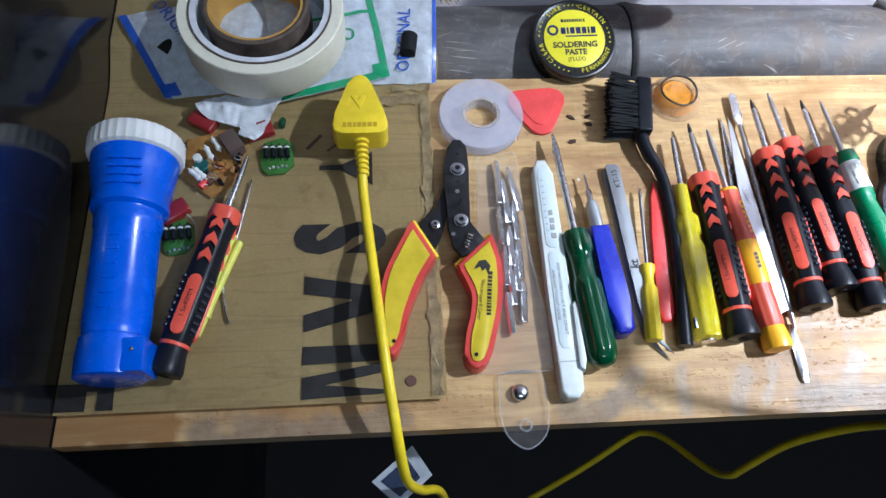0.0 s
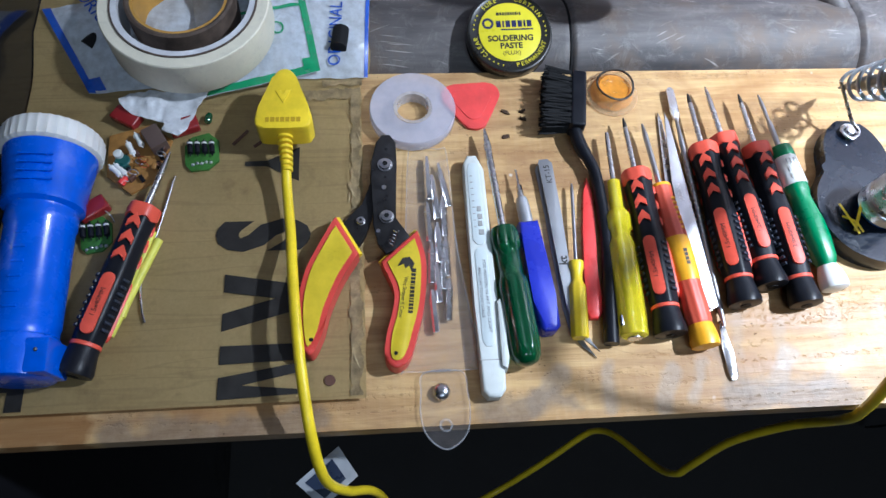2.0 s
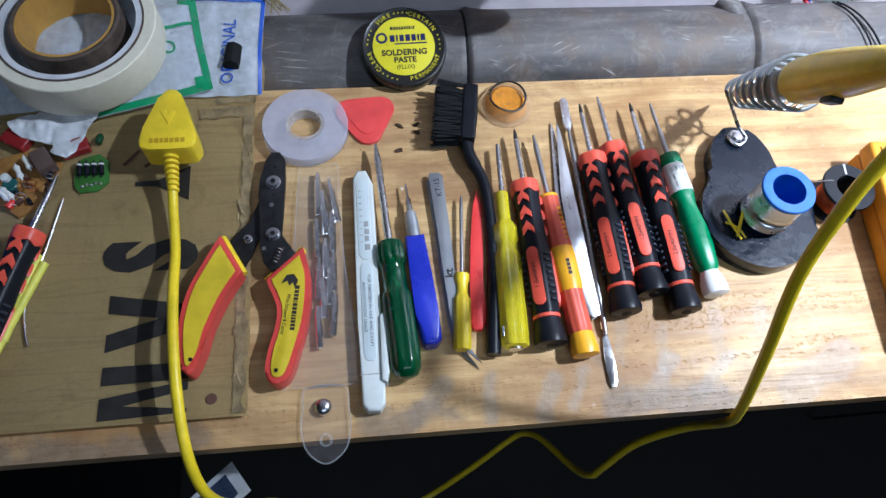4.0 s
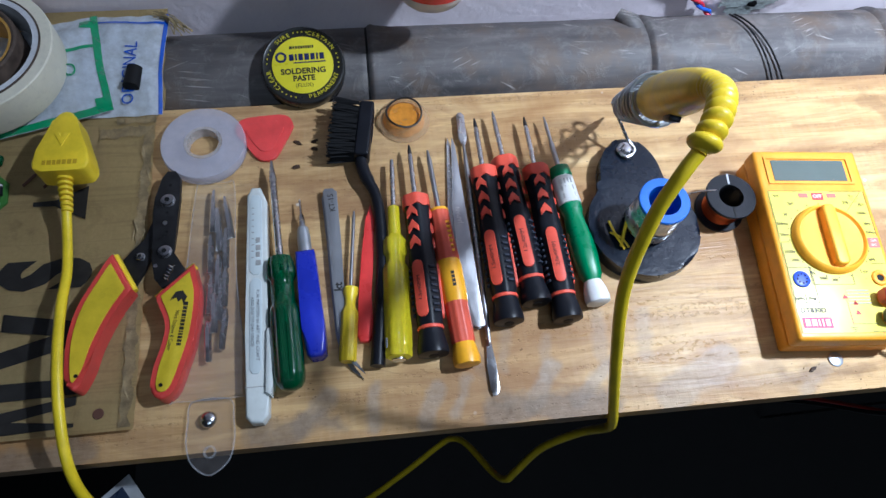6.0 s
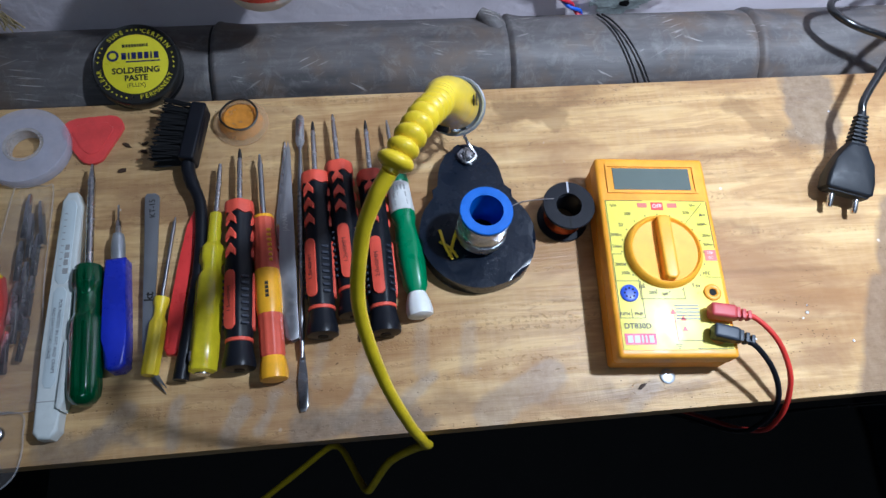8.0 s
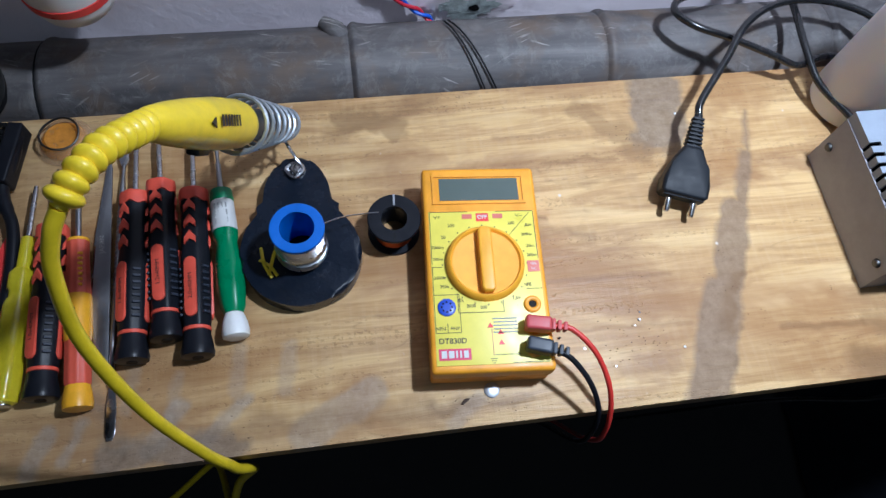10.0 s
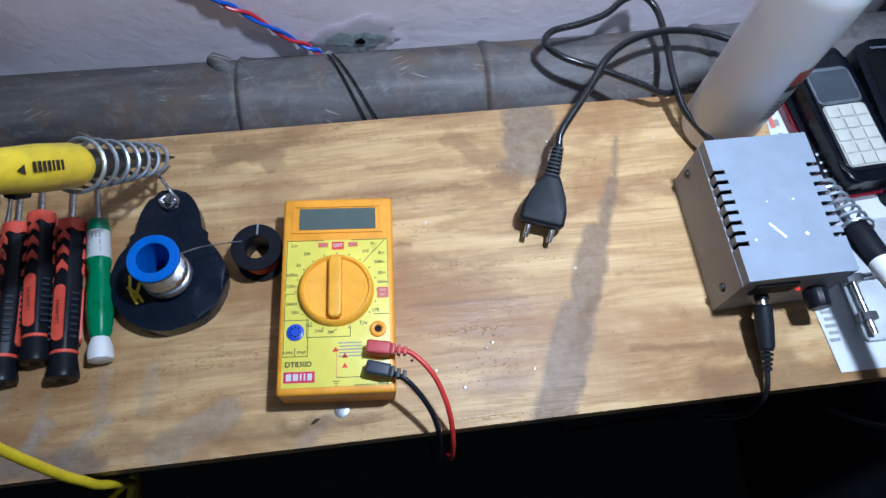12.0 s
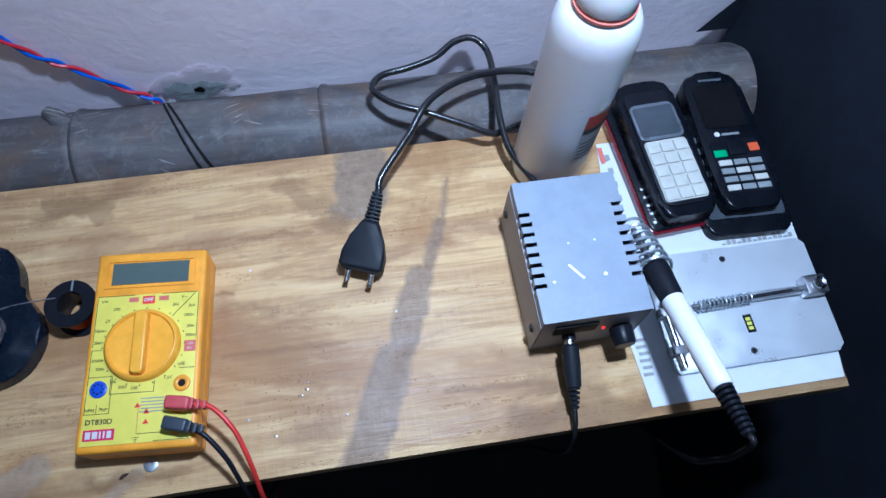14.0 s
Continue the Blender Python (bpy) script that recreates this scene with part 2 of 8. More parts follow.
    h = math_node(nt, "ADD", math_node(nt, "MULTIPLY", fine, 0.6), math_node(nt, "MULTIPLY", saw, 0.5))
    h = math_node(nt, "SUBTRACT", h, math_node(nt, "MULTIPLY", pits, 1.2))
    h = math_node(nt, "SUBTRACT", h, dashes)
    h = math_node(nt, "ADD", h, math_node(nt, "MULTIPLY", bands, 2.5))
    b.inputs["Specular IOR Level"].default_value = 0.22
    bump(nt, b, h, 0.40, 0.0008)
    return m


def bamboo_mat():
    m, nt, b = node_mat("bamboo_grey")
    v = tex_coords(nt)
    g = noise_tex(nt, tex_coords(nt, (6, 45, 45)), 1.0, 5, 0.6, 0.4)
    col = ramp(nt, g, [(0.3, (0.036, 0.033, 0.034)), (0.5, (0.088, 0.080, 0.080)), (0.72, (0.165, 0.150, 0.144))])
    blotch = ramp(nt, noise_tex(nt, v, 24, 4, 0.6), [(0.5, (0, 0, 0)), (0.7, (1, 1, 1))])
    col = mix(nt, math_node(nt, "MULTIPLY", blotch, 0.75), col, (0.13, 0.088, 0.058))
    mott = ramp(nt, noise_tex(nt, v, 75, 5, 0.75, 0.5), [(0.5, (0, 0, 0)), (0.68, (1, 1, 1))])
    col = mix(nt, math_node(nt, "MULTIPLY", mott, 0.35), col, (0.23, 0.22, 0.21))
    for rot, sc in ((0.35, (45, 520, 90)), (-0.40, (40, 480, 90)), (0.10, (30, 620, 120))):
        tc = nt.nodes.new("ShaderNodeTexCoord")
        tr = nt.nodes.new("ShaderNodeMapping")
        tr.inputs["Rotation"].default_value = (0, 0, rot)
        nt.links.new(tc.outputs["Object"], tr.inputs[0])
        mp = nt.nodes.new("ShaderNodeMapping")
        mp.inputs["Scale"].default_value = sc
        nt.links.new(tr.outputs[0], mp.inputs[0])
        s = ramp(nt, noise_tex(nt, mp.outputs[0], 1.0, 2, 0.5), [(0.63, (0, 0, 0)), (0.69, (1, 1, 1))])
        gate = ramp(nt, noise_tex(nt, v, 19 + 9 * rot, 2), [(0.57, (0, 0, 0)), (0.66, (1, 1, 1))])
        col = mix(nt, math_node(nt, "MULTIPLY", math_node(nt, "MULTIPLY", s, gate), 0.60), col, (0.46, 0.43, 0.41))
    nt.links.new(col, b.inputs["Base Color"])
    b.inputs["Roughness"].default_value = 0.6
    bump(nt, b, math_node(nt, "ADD", g, math_node(nt, "MULTIPLY", mott, 0.4)), 0.4, 0.001)
    return m


def wall_mat():
    m, nt, b = node_mat("pink_plaster")
    v = tex_coords(nt)
    big = noise_tex(nt, v, 7, 4)
    fine = noise_tex(nt, v, 190, 4, 0.7)
    col = ramp(nt, big, [(0.3, (0.82, 0.735, 0.79)), (0.7, (0.90, 0.82, 0.865))])
    stain = ramp(nt, noise_tex(nt, v, 38, 5, 0.7), [(0.58, (0, 0, 0)), (0.72, (1, 1, 1))])
    col = mix(nt, math_node(nt, "MULTIPLY", stain, 0.22), col, (0.58, 0.48, 0.52))
    nt.links.new(col, b.inputs["Base Color"])
    b.inputs["Roughness"].default_value = 0.75
    bump(nt, b, math_node(nt, "ADD", fine, math_node(nt, "MULTIPLY", noise_tex(nt, v, 60, 3), 2.0)), 0.34, 0.0012)
    return m


def card_mat():
    m, nt, b = node_mat("brown_cardboard")
    v = tex_coords(nt)
    flute = noise_tex(nt, tex_coords(nt, (170, 4, 4)), 1.0, 2)
    big = noise_tex(nt, v, 14, 4)
    fibre = noise_tex(nt, v, 420, 3, 0.7)
    col = ramp(nt, big, [(0.3, (0.48, 0.350, 0.150)), (0.7, (0.60, 0.455, 0.210))])
    col = mix(nt, 0.25, col, ramp(nt, fibre, [(0.3, (0.32, 0.225, 0.10)), (0.7, (0.56, 0.43, 0.22))]))
    soil = ramp(nt, noise_tex(nt, v, 45, 5, 0.7), [(0.56, (0, 0, 0)), (0.75, (1, 1, 1))])
    col = mix(nt, math_node(nt, "MULTIPLY", soil, 0.4), col, (0.16, 0.10, 0.045))
    crease = ramp(nt, noise_tex(nt, tex_coords(nt, (4, 70, 4)), 1.0, 3, 0.6, 0.5), [(0.47, (0, 0, 0)), (0.50, (1, 1, 1)), (0.53, (0, 0, 0))])
    col = mix(nt, math_node(nt, "MULTIPLY", crease, 0.25), col, (0.24, 0.16, 0.07))
    nt.links.new(col, b.inputs["Base Color"])
    b.inputs["Roughness"].default_value = 0.42
    bump(nt, b, math_node(nt, "ADD", flute, math_node(nt, "MULTIPLY", big, 1.5)), 0.25, 0.0007)
    return m


def clear_mat(name, color=(1, 1, 1), alpha=0.25, rough=0.12, vary=0.3, wrinkle=0.5):
    """Thin clear plastic: partly see-through, glossy, a little uneven."""
    m, nt, b = node_mat(name)
    v = tex_coords(nt)
    n = noise_tex(nt, v, 140, 4, 0.6)
    b.inputs["Base Color"].default_value = (*color, 1)
    b.inputs["Roughness"].default_value = rough
    b.inputs["Specular IOR Level"].default_value = 0.7
    nt.links.new(ramp(nt, n, [(0.3, (alpha * (1 - vary),) * 3), (0.7, (min(1, alpha * (1 + vary)),) * 3)]), b.inputs["Alpha"])
    bump(nt, b, noise_tex(nt, v, 60, 3), wrinkle, 0.001)
    return m


def steel_mat(name, color=(0.62, 0.62, 0.63), rough=0.3):
    return simple(name, color, rough, 1.0, 0.10, 90, 0.05, dirt=0.12)


WOOD, BAMBOO, PLASTER, CARD = wood_board(), bamboo_mat(), wall_mat(), card_mat()
STEEL = steel_mat("bright_steel", (0.60, 0.60, 0.62), 0.24)
DSTEEL = steel_mat("dull_steel", (0.40, 0.40, 0.42), 0.38)
DARKTIP = steel_mat("blackened_steel", (0.10, 0.10, 0.10), 0.4)
BLACK = simple("black_rubber", (0.009, 0.010, 0.014), 0.36, scale=80, spec=0.22)
GLOSSBLACK = simple("gloss_black", (0.010, 0.010, 0.012), 0.05, vary=0.1, bump_s=0.0, coat=0.0, ior=1.7, dirt=0.0)
MATTBLACK = simple("matt_black", (0.010, 0.010, 0.011), 0.65, bump_s=0.15, spec=0.2)
INK = simple("black_ink", (0.022, 0.02, 0.018), 0.45, vary=0.4, scale=120, dirt=0.4)
RED = simple("coral_red_rubber", (0.74, 0.095, 0.055), 0.4)
BRED = simple("bright_red_plastic", (0.75, 0.05, 0.045), 0.3, coat=0.2)
YELLOW = simple("yellow_plastic", (0.86, 0.63, 0.02), 0.35, coat=0.15)
YCORD = simple("yellow_cord_pvc", (0.80, 0.60, 0.012), 0.36, coat=0.2)
MUSTARD = simple("mustard_vinyl", (0.62, 0.47, 0.02), 0.4, dirt=0.35)
ORANGE = simple("orange_case", (0.86, 0.36, 0.02), 0.4)
DIALOR = simple("orange_dial", (0.90, 0.42, 0.025), 0.38)
PANELY = simple("yellow_panel", (0.80, 0.69, 0.10), 0.35, vary=0.08)
BLUE = simple("bright_blue_plastic", (0.010, 0.12, 0.78), 0.25, coat=0.35, vary=0.12)
DBLUE = simple("navy_blue_plastic", (0.018, 0.03, 0.42), 0.28, coat=0.3)
SPOOLB = simple("blue_spool_plastic", (0.015, 0.13, 0.55), 0.4)
WHITE = simple("white_plastic", (0.78, 0.78, 0.76), 0.4, vary=0.08, sub=0.1)
GREYWHITE = simple("pale_grey_plastic", (0.60, 0.63, 0.61), 0.42, vary=0.08, dirt=0.25)
GREEN = simple("green_plastic", (0.005, 0.20, 0.075), 0.3, coat=0.25)
PCBG = simple("green_laminate", (0.05, 0.16, 0.03), 0.35, vary=0.3, scale=200)
PCBB = simple("tan_laminate", (0.34, 0.17, 0.045), 0.45, vary=0.3, scale=200)
PAPER = simple("white_paper", (0.66, 0.68, 0.71), 0.7, vary=0.05, dirt=0.08)
CASE = simple("grey_painted_sheet", (0.27, 0.305, 0.365), 0.42, vary=0.08, dirt=0.2)
CASESIDE = simple("grey_sheet_side", (0.31, 0.305, 0.33), 0.5, vary=0.12)
PLATE = simple("pale_metal_plate", (0.62, 0.65, 0.68), 0.34, 0.35, vary=0.04, dirt=0.03)
AMBER = clear_mat("amber_resin", (0.80, 0.33, 0.04), 0.60, 0.1)
AMBERPALE = clear_mat("pale_amber_plastic", (0.72, 0.48, 0.26), 0.22, 0.1)
CLEAR = clear_mat("clear_vinyl", (0.50, 0.46, 0.45), 0.05, 0.07)
CLEARTHICK = clear_mat("clear_plastic", (0.55, 0.57, 0.60), 0.20, 0.07)
TAPECLEAR = clear_mat("clear_tape", (0.60, 0.60, 0.70), 0.46, 0.16, 0.08, 0.12)
BAGCLEAR = clear_mat("milky_bag", (0.80, 0.85, 0.92), 0.84, 0.16)
BAGGREEN = clear_mat("green_print_film", (0.02, 0.30, 0.12), 0.95, 0.25)
BAGBLUE = clear_mat("blue_print_film", (0.02, 0.10, 0.55), 0.95, 0.25)
CREAM = simple("cream_masking_tape", (0.76, 0.72, 0.58), 0.6, vary=0.10, dirt=0.4)
KRAFT = simple("kraft_core", (0.52, 0.29, 0.06), 0.5, vary=0.2)
GREYCORE = simple("grimy_brown_tape", (0.095, 0.068, 0.052), 0.7, vary=0.5, scale=140, dirt=0.5)
GREENCLEAR = simple("clear_green_acetate", (0.006, 0.16, 0.055), 0.10, trans=0.72, coat=0.4, bump_s=0.02)
YELCLEAR = clear_mat("clear_yellow_acetate", (0.84, 0.70, 0.015), 0.58, 0.06, 0.1, 0.05)
LCD = simple("lcd_glass", (0.095, 0.12, 0.105), 0.15, vary=0.05, bump_s=0.0, dirt=0.05)
RUBBERCAST = simple("cast_black_enamel", (0.006, 0.010, 0.019), 0.24, scale=60, bump_s=0.0, spec=0.4)
_nt = RUBBERCAST.node_tree
bump(_nt, _nt.nodes["Principled BSDF"], noise_tex(_nt, tex_coords(_nt), 330, 2, 0.5), 0.30, 0.0007)
SOLDER = steel_mat("solder_wire", (0.62, 0.63, 0.66), 0.3)
COPPER = steel_mat("copper_wire", (0.45, 0.12, 0.05), 0.35)
LABELW = simple("white_label", (0.62, 0.62, 0.60), 0.55, vary=0.08, dirt=0.3)
KEYW = simple("worn_white_keys", (0.52, 0.51, 0.45), 0.45, vary=0.1, dirt=0.4)
SKYBLUE = simple("wire_blue", (0.02, 0.10, 0.55), 0.35)
WIRERED = simple("wire_red", (0.50, 0.02, 0.04), 0.35)
# floor colour taken near black to carry the shade under the board
FLOORM = simple("shaded_cement_floor", (0.022, 0.020, 0.019), 0.8, scale=20, bump_s=0.4)
DIMWALL = simple("dull_room_paint", (0.30, 0.27, 0.28), 0.8, scale=8, bump_s=0.2)
BOTTLE = simple("milky_bottle_plastic", (0.78, 0.76, 0.76), 0.36, vary=0.03, sub=0.9, dirt=0.0, scale=12, bump_s=0.02)
SPECK = simple("dark_debris", (0.05, 0.025, 0.012), 0.7)


# ---- mesh tools ----
def mesh_object(name, bm, material, smooth=True, angle=40):
    me = bpy.data.meshes.new(name)
    bmesh.ops.recalc_face_normals(bm, faces=bm.faces)
    if smooth:
        for f in bm.faces:
            f.smooth = True
        lim = radians(angle)
        for e in bm.edges:
            if len(e.link_faces) != 2 or e.calc_face_angle(0) > lim:
                e.smooth = False
    bm.to_mesh(me)
    bm.free()
    me.materials.append(material)
    return new(name, me)


def part(name, bm, material, parent, label="", smooth=True):
    ob = mesh_object(name, bm, material, smooth)
    ob.parent = parent
    if label:
        tagged(ob, label)
    return ob


def thing(name, m, label, category, group=""):
    ob = new(name)
    ob.empty_display_size = 0.01
    ob.matrix_world = m
    return tagged(ob, label, category, group)


def solo(name, bm, material, m, label, category, group="", smooth=True):
    ob = mesh_object(name, bm, material, smooth)
    ob.matrix_world = m
    return tagged(ob, label, category, group)


def box(x0, x1, y0, y1, z0, z1, bevel=0.0, seg=2):
    bm = bmesh.new()
    bmesh.ops.create_cube(bm, size=1)
    for v in bm.verts:
        v.co = Vector(((x0 + x1) / 2 + v.co.x * (x1 - x0), (y0 + y1) / 2 + v.co.y * (y1 - y0), (z0 + z1) / 2 + v.co.z * (z1 - z0)))
    if bevel:
        bmesh.ops.bevel(bm, geom=bm.edges[:], offset=bevel, segments=seg, profile=0.6, affect="EDGES")
    return bm


def prism(pts, z0, z1, bevel=0.0, seg=2):
    bm = bmesh.new()
    low = [bm.verts.new((x, y, z0)) for x, y in pts]
    top = [bm.verts.new((x, y, z1)) for x, y in pts]
    n = len(pts)
    bm.faces.new(low[::-1])
    cap = bm.faces.new(top)
    for i in range(n):
        bm.faces.new((low[i], low[(i + 1) % n], top[(i + 1) % n], top[i]))
    if bevel:
        bmesh.ops.bevel(bm, geom=list(cap.edges), offset=bevel, segments=seg, profile=0.6, affect="EDGES")
    return bm


def lathe(profile, n=24, axis="Z", fn=None, closed=True):
    """Turns (r, h) pairs about an axis; fn(angle, h) scales the radius."""
    bm = bmesh.new()
    rings = []
    for r, h in profile:
        ring = []
        for i in range(n):
            a = 2 * math.pi * i / n
            s = r * (fn(a, h) if fn else 1)
            c = (s * math.cos(a), s * math.sin(a), h)
            if axis == "Y":
                c = (c[0], h, -c[1])
            ring.append(bm.verts.new(c))
        rings.append(ring)
    for p, q in zip(rings, rings[1:]):
        for i in range(n):
            bm.faces.new((p[i], p[(i + 1) % n], q[(i + 1) % n], q[i]))
    if closed:
        for ring in (rings[0], rings[-1]):
            bm.faces.new(ring)
    return bm


def loop_lathe(profile, n=36):
    """A ring: the profile is closed on itself."""
    bm = lathe(list(profile) + [profile[0]], n, closed=False)
    bmesh.ops.remove_doubles(bm, verts=bm.verts, dist=1e-6)
    return bm


def smooth_path(pts, steps=8):
    """A Catmull-Rom line through pts."""
    p = [Vector(q) for q in pts]
    p = [2 * p[0] - p[1]] + p + [2 * p[-1] - p[-2]]
    out = []
    for i in range(1, len(p) - 2):
        for s in range(steps):
            t = s / steps
            a, b, c, d = p[i - 1], p[i], p[i + 1], p[i + 2]
            out.append(0.5 * (2 * b + (c - a) * t + (2 * a - 5 * b + 4 * c - d) * t * t + (3 * b - a - 3 * c + d) * t ** 3))
    out.append(p[-2])
    return out


def sweep(path, r, n=10, radii=None, bm=None, flat=1.0):
    """A round bar along a path; radii: one a point."""
    bm = bm or bmesh.new()
    path = [Vector(p) for p in path]
    up = Vector((0.13, 0.21, 1)).normalized()
    prev = None
    first = None
    for i, p in enumerate(path):
        d = (path[min(i + 1, len(path) - 1)] - path[max(i - 1, 0)]).normalized()
        if first is None:
            side = d.cross(up).normalized()
        else:
            side = (side - d * side.dot(d)).normalized()
        nor = side.cross(d)
        rr = radii[i] if radii else r
        ring = [bm.verts.new(p + side * (rr * math.cos(2 * math.pi * k / n)) + nor * (rr * flat * math.sin(2 * math.pi * k / n))) for k in range(n)]
        if prev:
            for k in range(n):
                bm.faces.new((prev[k], prev[(k + 1) % n], ring[(k + 1) % n], ring[k]))
        else:
            first = ring
        prev = ring
    bm.faces.new(first[::-1])
    bm.faces.new(prev)
    return bm


def helix(turns, r0, r1, length, steps=18):
    return [Vector((math.cos(2 * math.pi * i / steps) * (r0 + (r1 - r0) * i / (turns * steps)),
                    length * i / (turns * steps),
                    math.sin(2 * math.pi * i / steps) * (r0 + (r1 - r0) * i / (turns * steps)))) for i in range(int(turns * steps) + 1)]


def lettering(name, body, size, material, parent, m, align="CENTER", label="", stretch=1.0, bold=0.0):
    cu = bpy.data.curves.new(name, "FONT")
    cu.body, cu.size, cu.align_x, cu.align_y = body, size, align, "CENTER"
    cu.extrude, cu.offset, cu.resolution_u = 0.00006, bold, 3
    tmp = bpy.data.objects.new(name, cu)
    me = bpy.data.meshes.new_from_object(tmp)
    bpy.data.objects.remove(tmp)
    bpy.data.curves.remove(cu)
    me.materials.clear()
    me.materials.append(material)
    ob = new(name, me)
    ob.parent = parent
    ob.matrix_local = m @ Matrix.Diagonal((stretch, 1, 1, 1))
    if label:
        tagged(ob, label)
    return ob


def maker_blocks(widths, size, material, parent, m):
    """A maker's word as a row of plain blocks."""
    gap = size * 0.16
    x = -(sum(widths) * size + gap * (len(widths) - 1)) / 2
    for w in widths:
        bm = bmesh.new()
        bmesh.ops.create_cube(bm, size=1.0, matrix=m @ Matrix.Translation((x + w * size / 2, 0, 0)) @ Matrix.Diagonal((w * size, size * 0.70, 0.00012, 1)))
        part("maker_block", bm, material, parent, smooth=False)
        x += w * size + gap


def lay(butt, tip, z):
    """Pose of a tool: its local y runs from butt to tip."""
    d = Vector(tip) - Vector(butt)
    return pose(butt[0], butt[1], z, 0, 0, math.degrees(math.atan2(-d.x, d.y)))


def span(butt, tip):
    return math.hypot(tip[0] - butt[0], tip[1] - butt[1])


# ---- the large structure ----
tagged(solo("floor", box(-1.6, 2.4, -2.2, 0.60, -0.66, -0.60), FLOORM, Matrix(), "bare cement floor below the work board, coloured near black for the shade there", "floor"), kind="structure")
tagged(solo("wall_north", box(-1.6, 2.4, 0.458, 0.58, -0.60, 1.9), PLASTER, Matrix(), "pale pink rough plastered wall behind the board", "wall"), kind="structure")
tagged(solo("wall_south", box(-1.6, 2.4, -2.2, -2.1, -0.60, 1.9), DIMWALL, Matrix(), "dull painted wall", "wall"), kind="structure")
tagged(solo("wall_west", box(-1.7, -1.6, -2.2, 0.58, -0.60, 1.9), DIMWALL, Matrix(), "dull painted wall", "wall"), kind="structure")
tagged(solo("wall_east", box(2.4, 2.5, -2.2, 0.58, -0.60, 1.9), DIMWALL, Matrix(), "dull painted wall", "wall"), kind="structure")
tagged(solo("ceiling", box(-1.7, 2.5, -2.2, 0.58, 1.9, 1.96), DIMWALL, Matrix(), "dull painted ceiling", "ceiling"), kind="structure")

# ---- the board, the bamboo and what closes the place ----
def board():
    ob = thing("work_board", Matrix(), "long rough wooden board used as a workbench", "workbench")
    bm = prism([(-0.203, 0.1525), (0.868, 0.1490), (0.880, 0.380), (-0.203, 0.380)], -0.014, 0.0, 0.0012, 2)
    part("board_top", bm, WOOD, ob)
    for x in (-0.15, 0.80):
        part("bracket", box(x, x + 0.03, 0.19, 0.37, -0.06, -0.014, 0.002), MATTBLACK, ob)
        part("bracket_post", box(x, x + 0.03, 0.33, 0.37, -0.60, -0.06, 0.002), MATTBLACK, ob)
    return ob


board()


def bamboo():
    """A thick culm along the back of the board, with raised nodes."""
    nodes = (-0.07, 0.142, 0.35, 0.537, 0.715)
    bm = bmesh.new()
    n, rings = 40, []
    xs = sorted(set([round(-0.32 + 0.012 * i, 4) for i in range(102)] + [round(k + d, 4) for k in nodes for d in (-0.006, -0.003, -0.0015, 0, 0.0015, 0.003, 0.006)]))
    for x in xs:
        bulge = sum(0.0022 * math.exp(-((x - k - 0.003) / 0.004) ** 2) - 0.0016 * math.exp(-((x - k + 0.0012) / 0.0012) ** 2) for k in nodes)
        r = 0.0395 + 0.0012 * math.sin(7 * x + 1) + bulge
        ring = []
        for i in range(n):
            a = 2 * math.pi * i / n
            rr = r * (1 + 0.012 * noise.noise((x * 9, math.cos(a) * 1.5, math.sin(a) * 1.5)))
            ring.append(bm.verts.new((x, 0.4195 + rr * math.cos(a), -0.034 + 0.003 * math.sin(2.2 * x) + rr * math.sin(a))))
        rings.append(ring)
    for p, q in zip(rings, rings[1:]):
        for i in range(n):
            bm.faces.new((p[i], p[(i + 1) % n], q[(i + 1) % n], q[i]))
    bm.faces.new(rings[0])
    bm.faces.new(rings[-1])
    ob = thing("bamboo_pole", Matrix(), "weathered grey bamboo pole with scratched skin along the wall", "bamboo pole")
    part("culm", bm, BAMBOO, ob)
    # the stub of a cut branch
    part("branch_stub", sweep([(0.344, 0.430, -0.004), (0.339, 0.437, 0.003), (0.331, 0.444, 0.004)], 0.007, 9, [0.010, 0.008, 0.005]), BAMBOO, ob)
    for k in (0.142,):
        bm = lathe([(0.0402, -0.0011), (0.0409, -0.0004), (0.0409, 0.0004), (0.0402, 0.0011)], 40)
        bmesh.ops.transform(bm, matrix=pose(k - 0.001, 0.4195, -0.034 + 0.003 * math.sin(2.2 * k), 0, 90, 0), verts=bm.verts)
        part("node_ring", bm, MATTBLACK, ob, "dark ring at a bamboo node")
    # post under the end, out of sight
    part("post", box(-0.31, -0.28, 0.39, 0.45, -0.60, -0.06, 0.003), MATTBLACK, ob)
    part("post", box(0.93, 0.96, 0.39, 0.45, -0.60, -0.06, 0.003), MATTBLACK, ob)


bamboo()

# glossy black cabinet beside the end of the board: it mirrors the torch
cab = thing("cabinet", Matrix(), "glossy black cabinet side that mirrors the blue torch", "cabinet")
part("side_panel", box(-0.240, -0.2035, 0.02, 0.455, -0.60, 0.62, 0.002), GLOSSBLACK, cab)
part("cabinet_body", box(-0.80, -0.241, 0.03, 0.455, -0.60, 0.61, 0.002), MATTBLACK, cab)


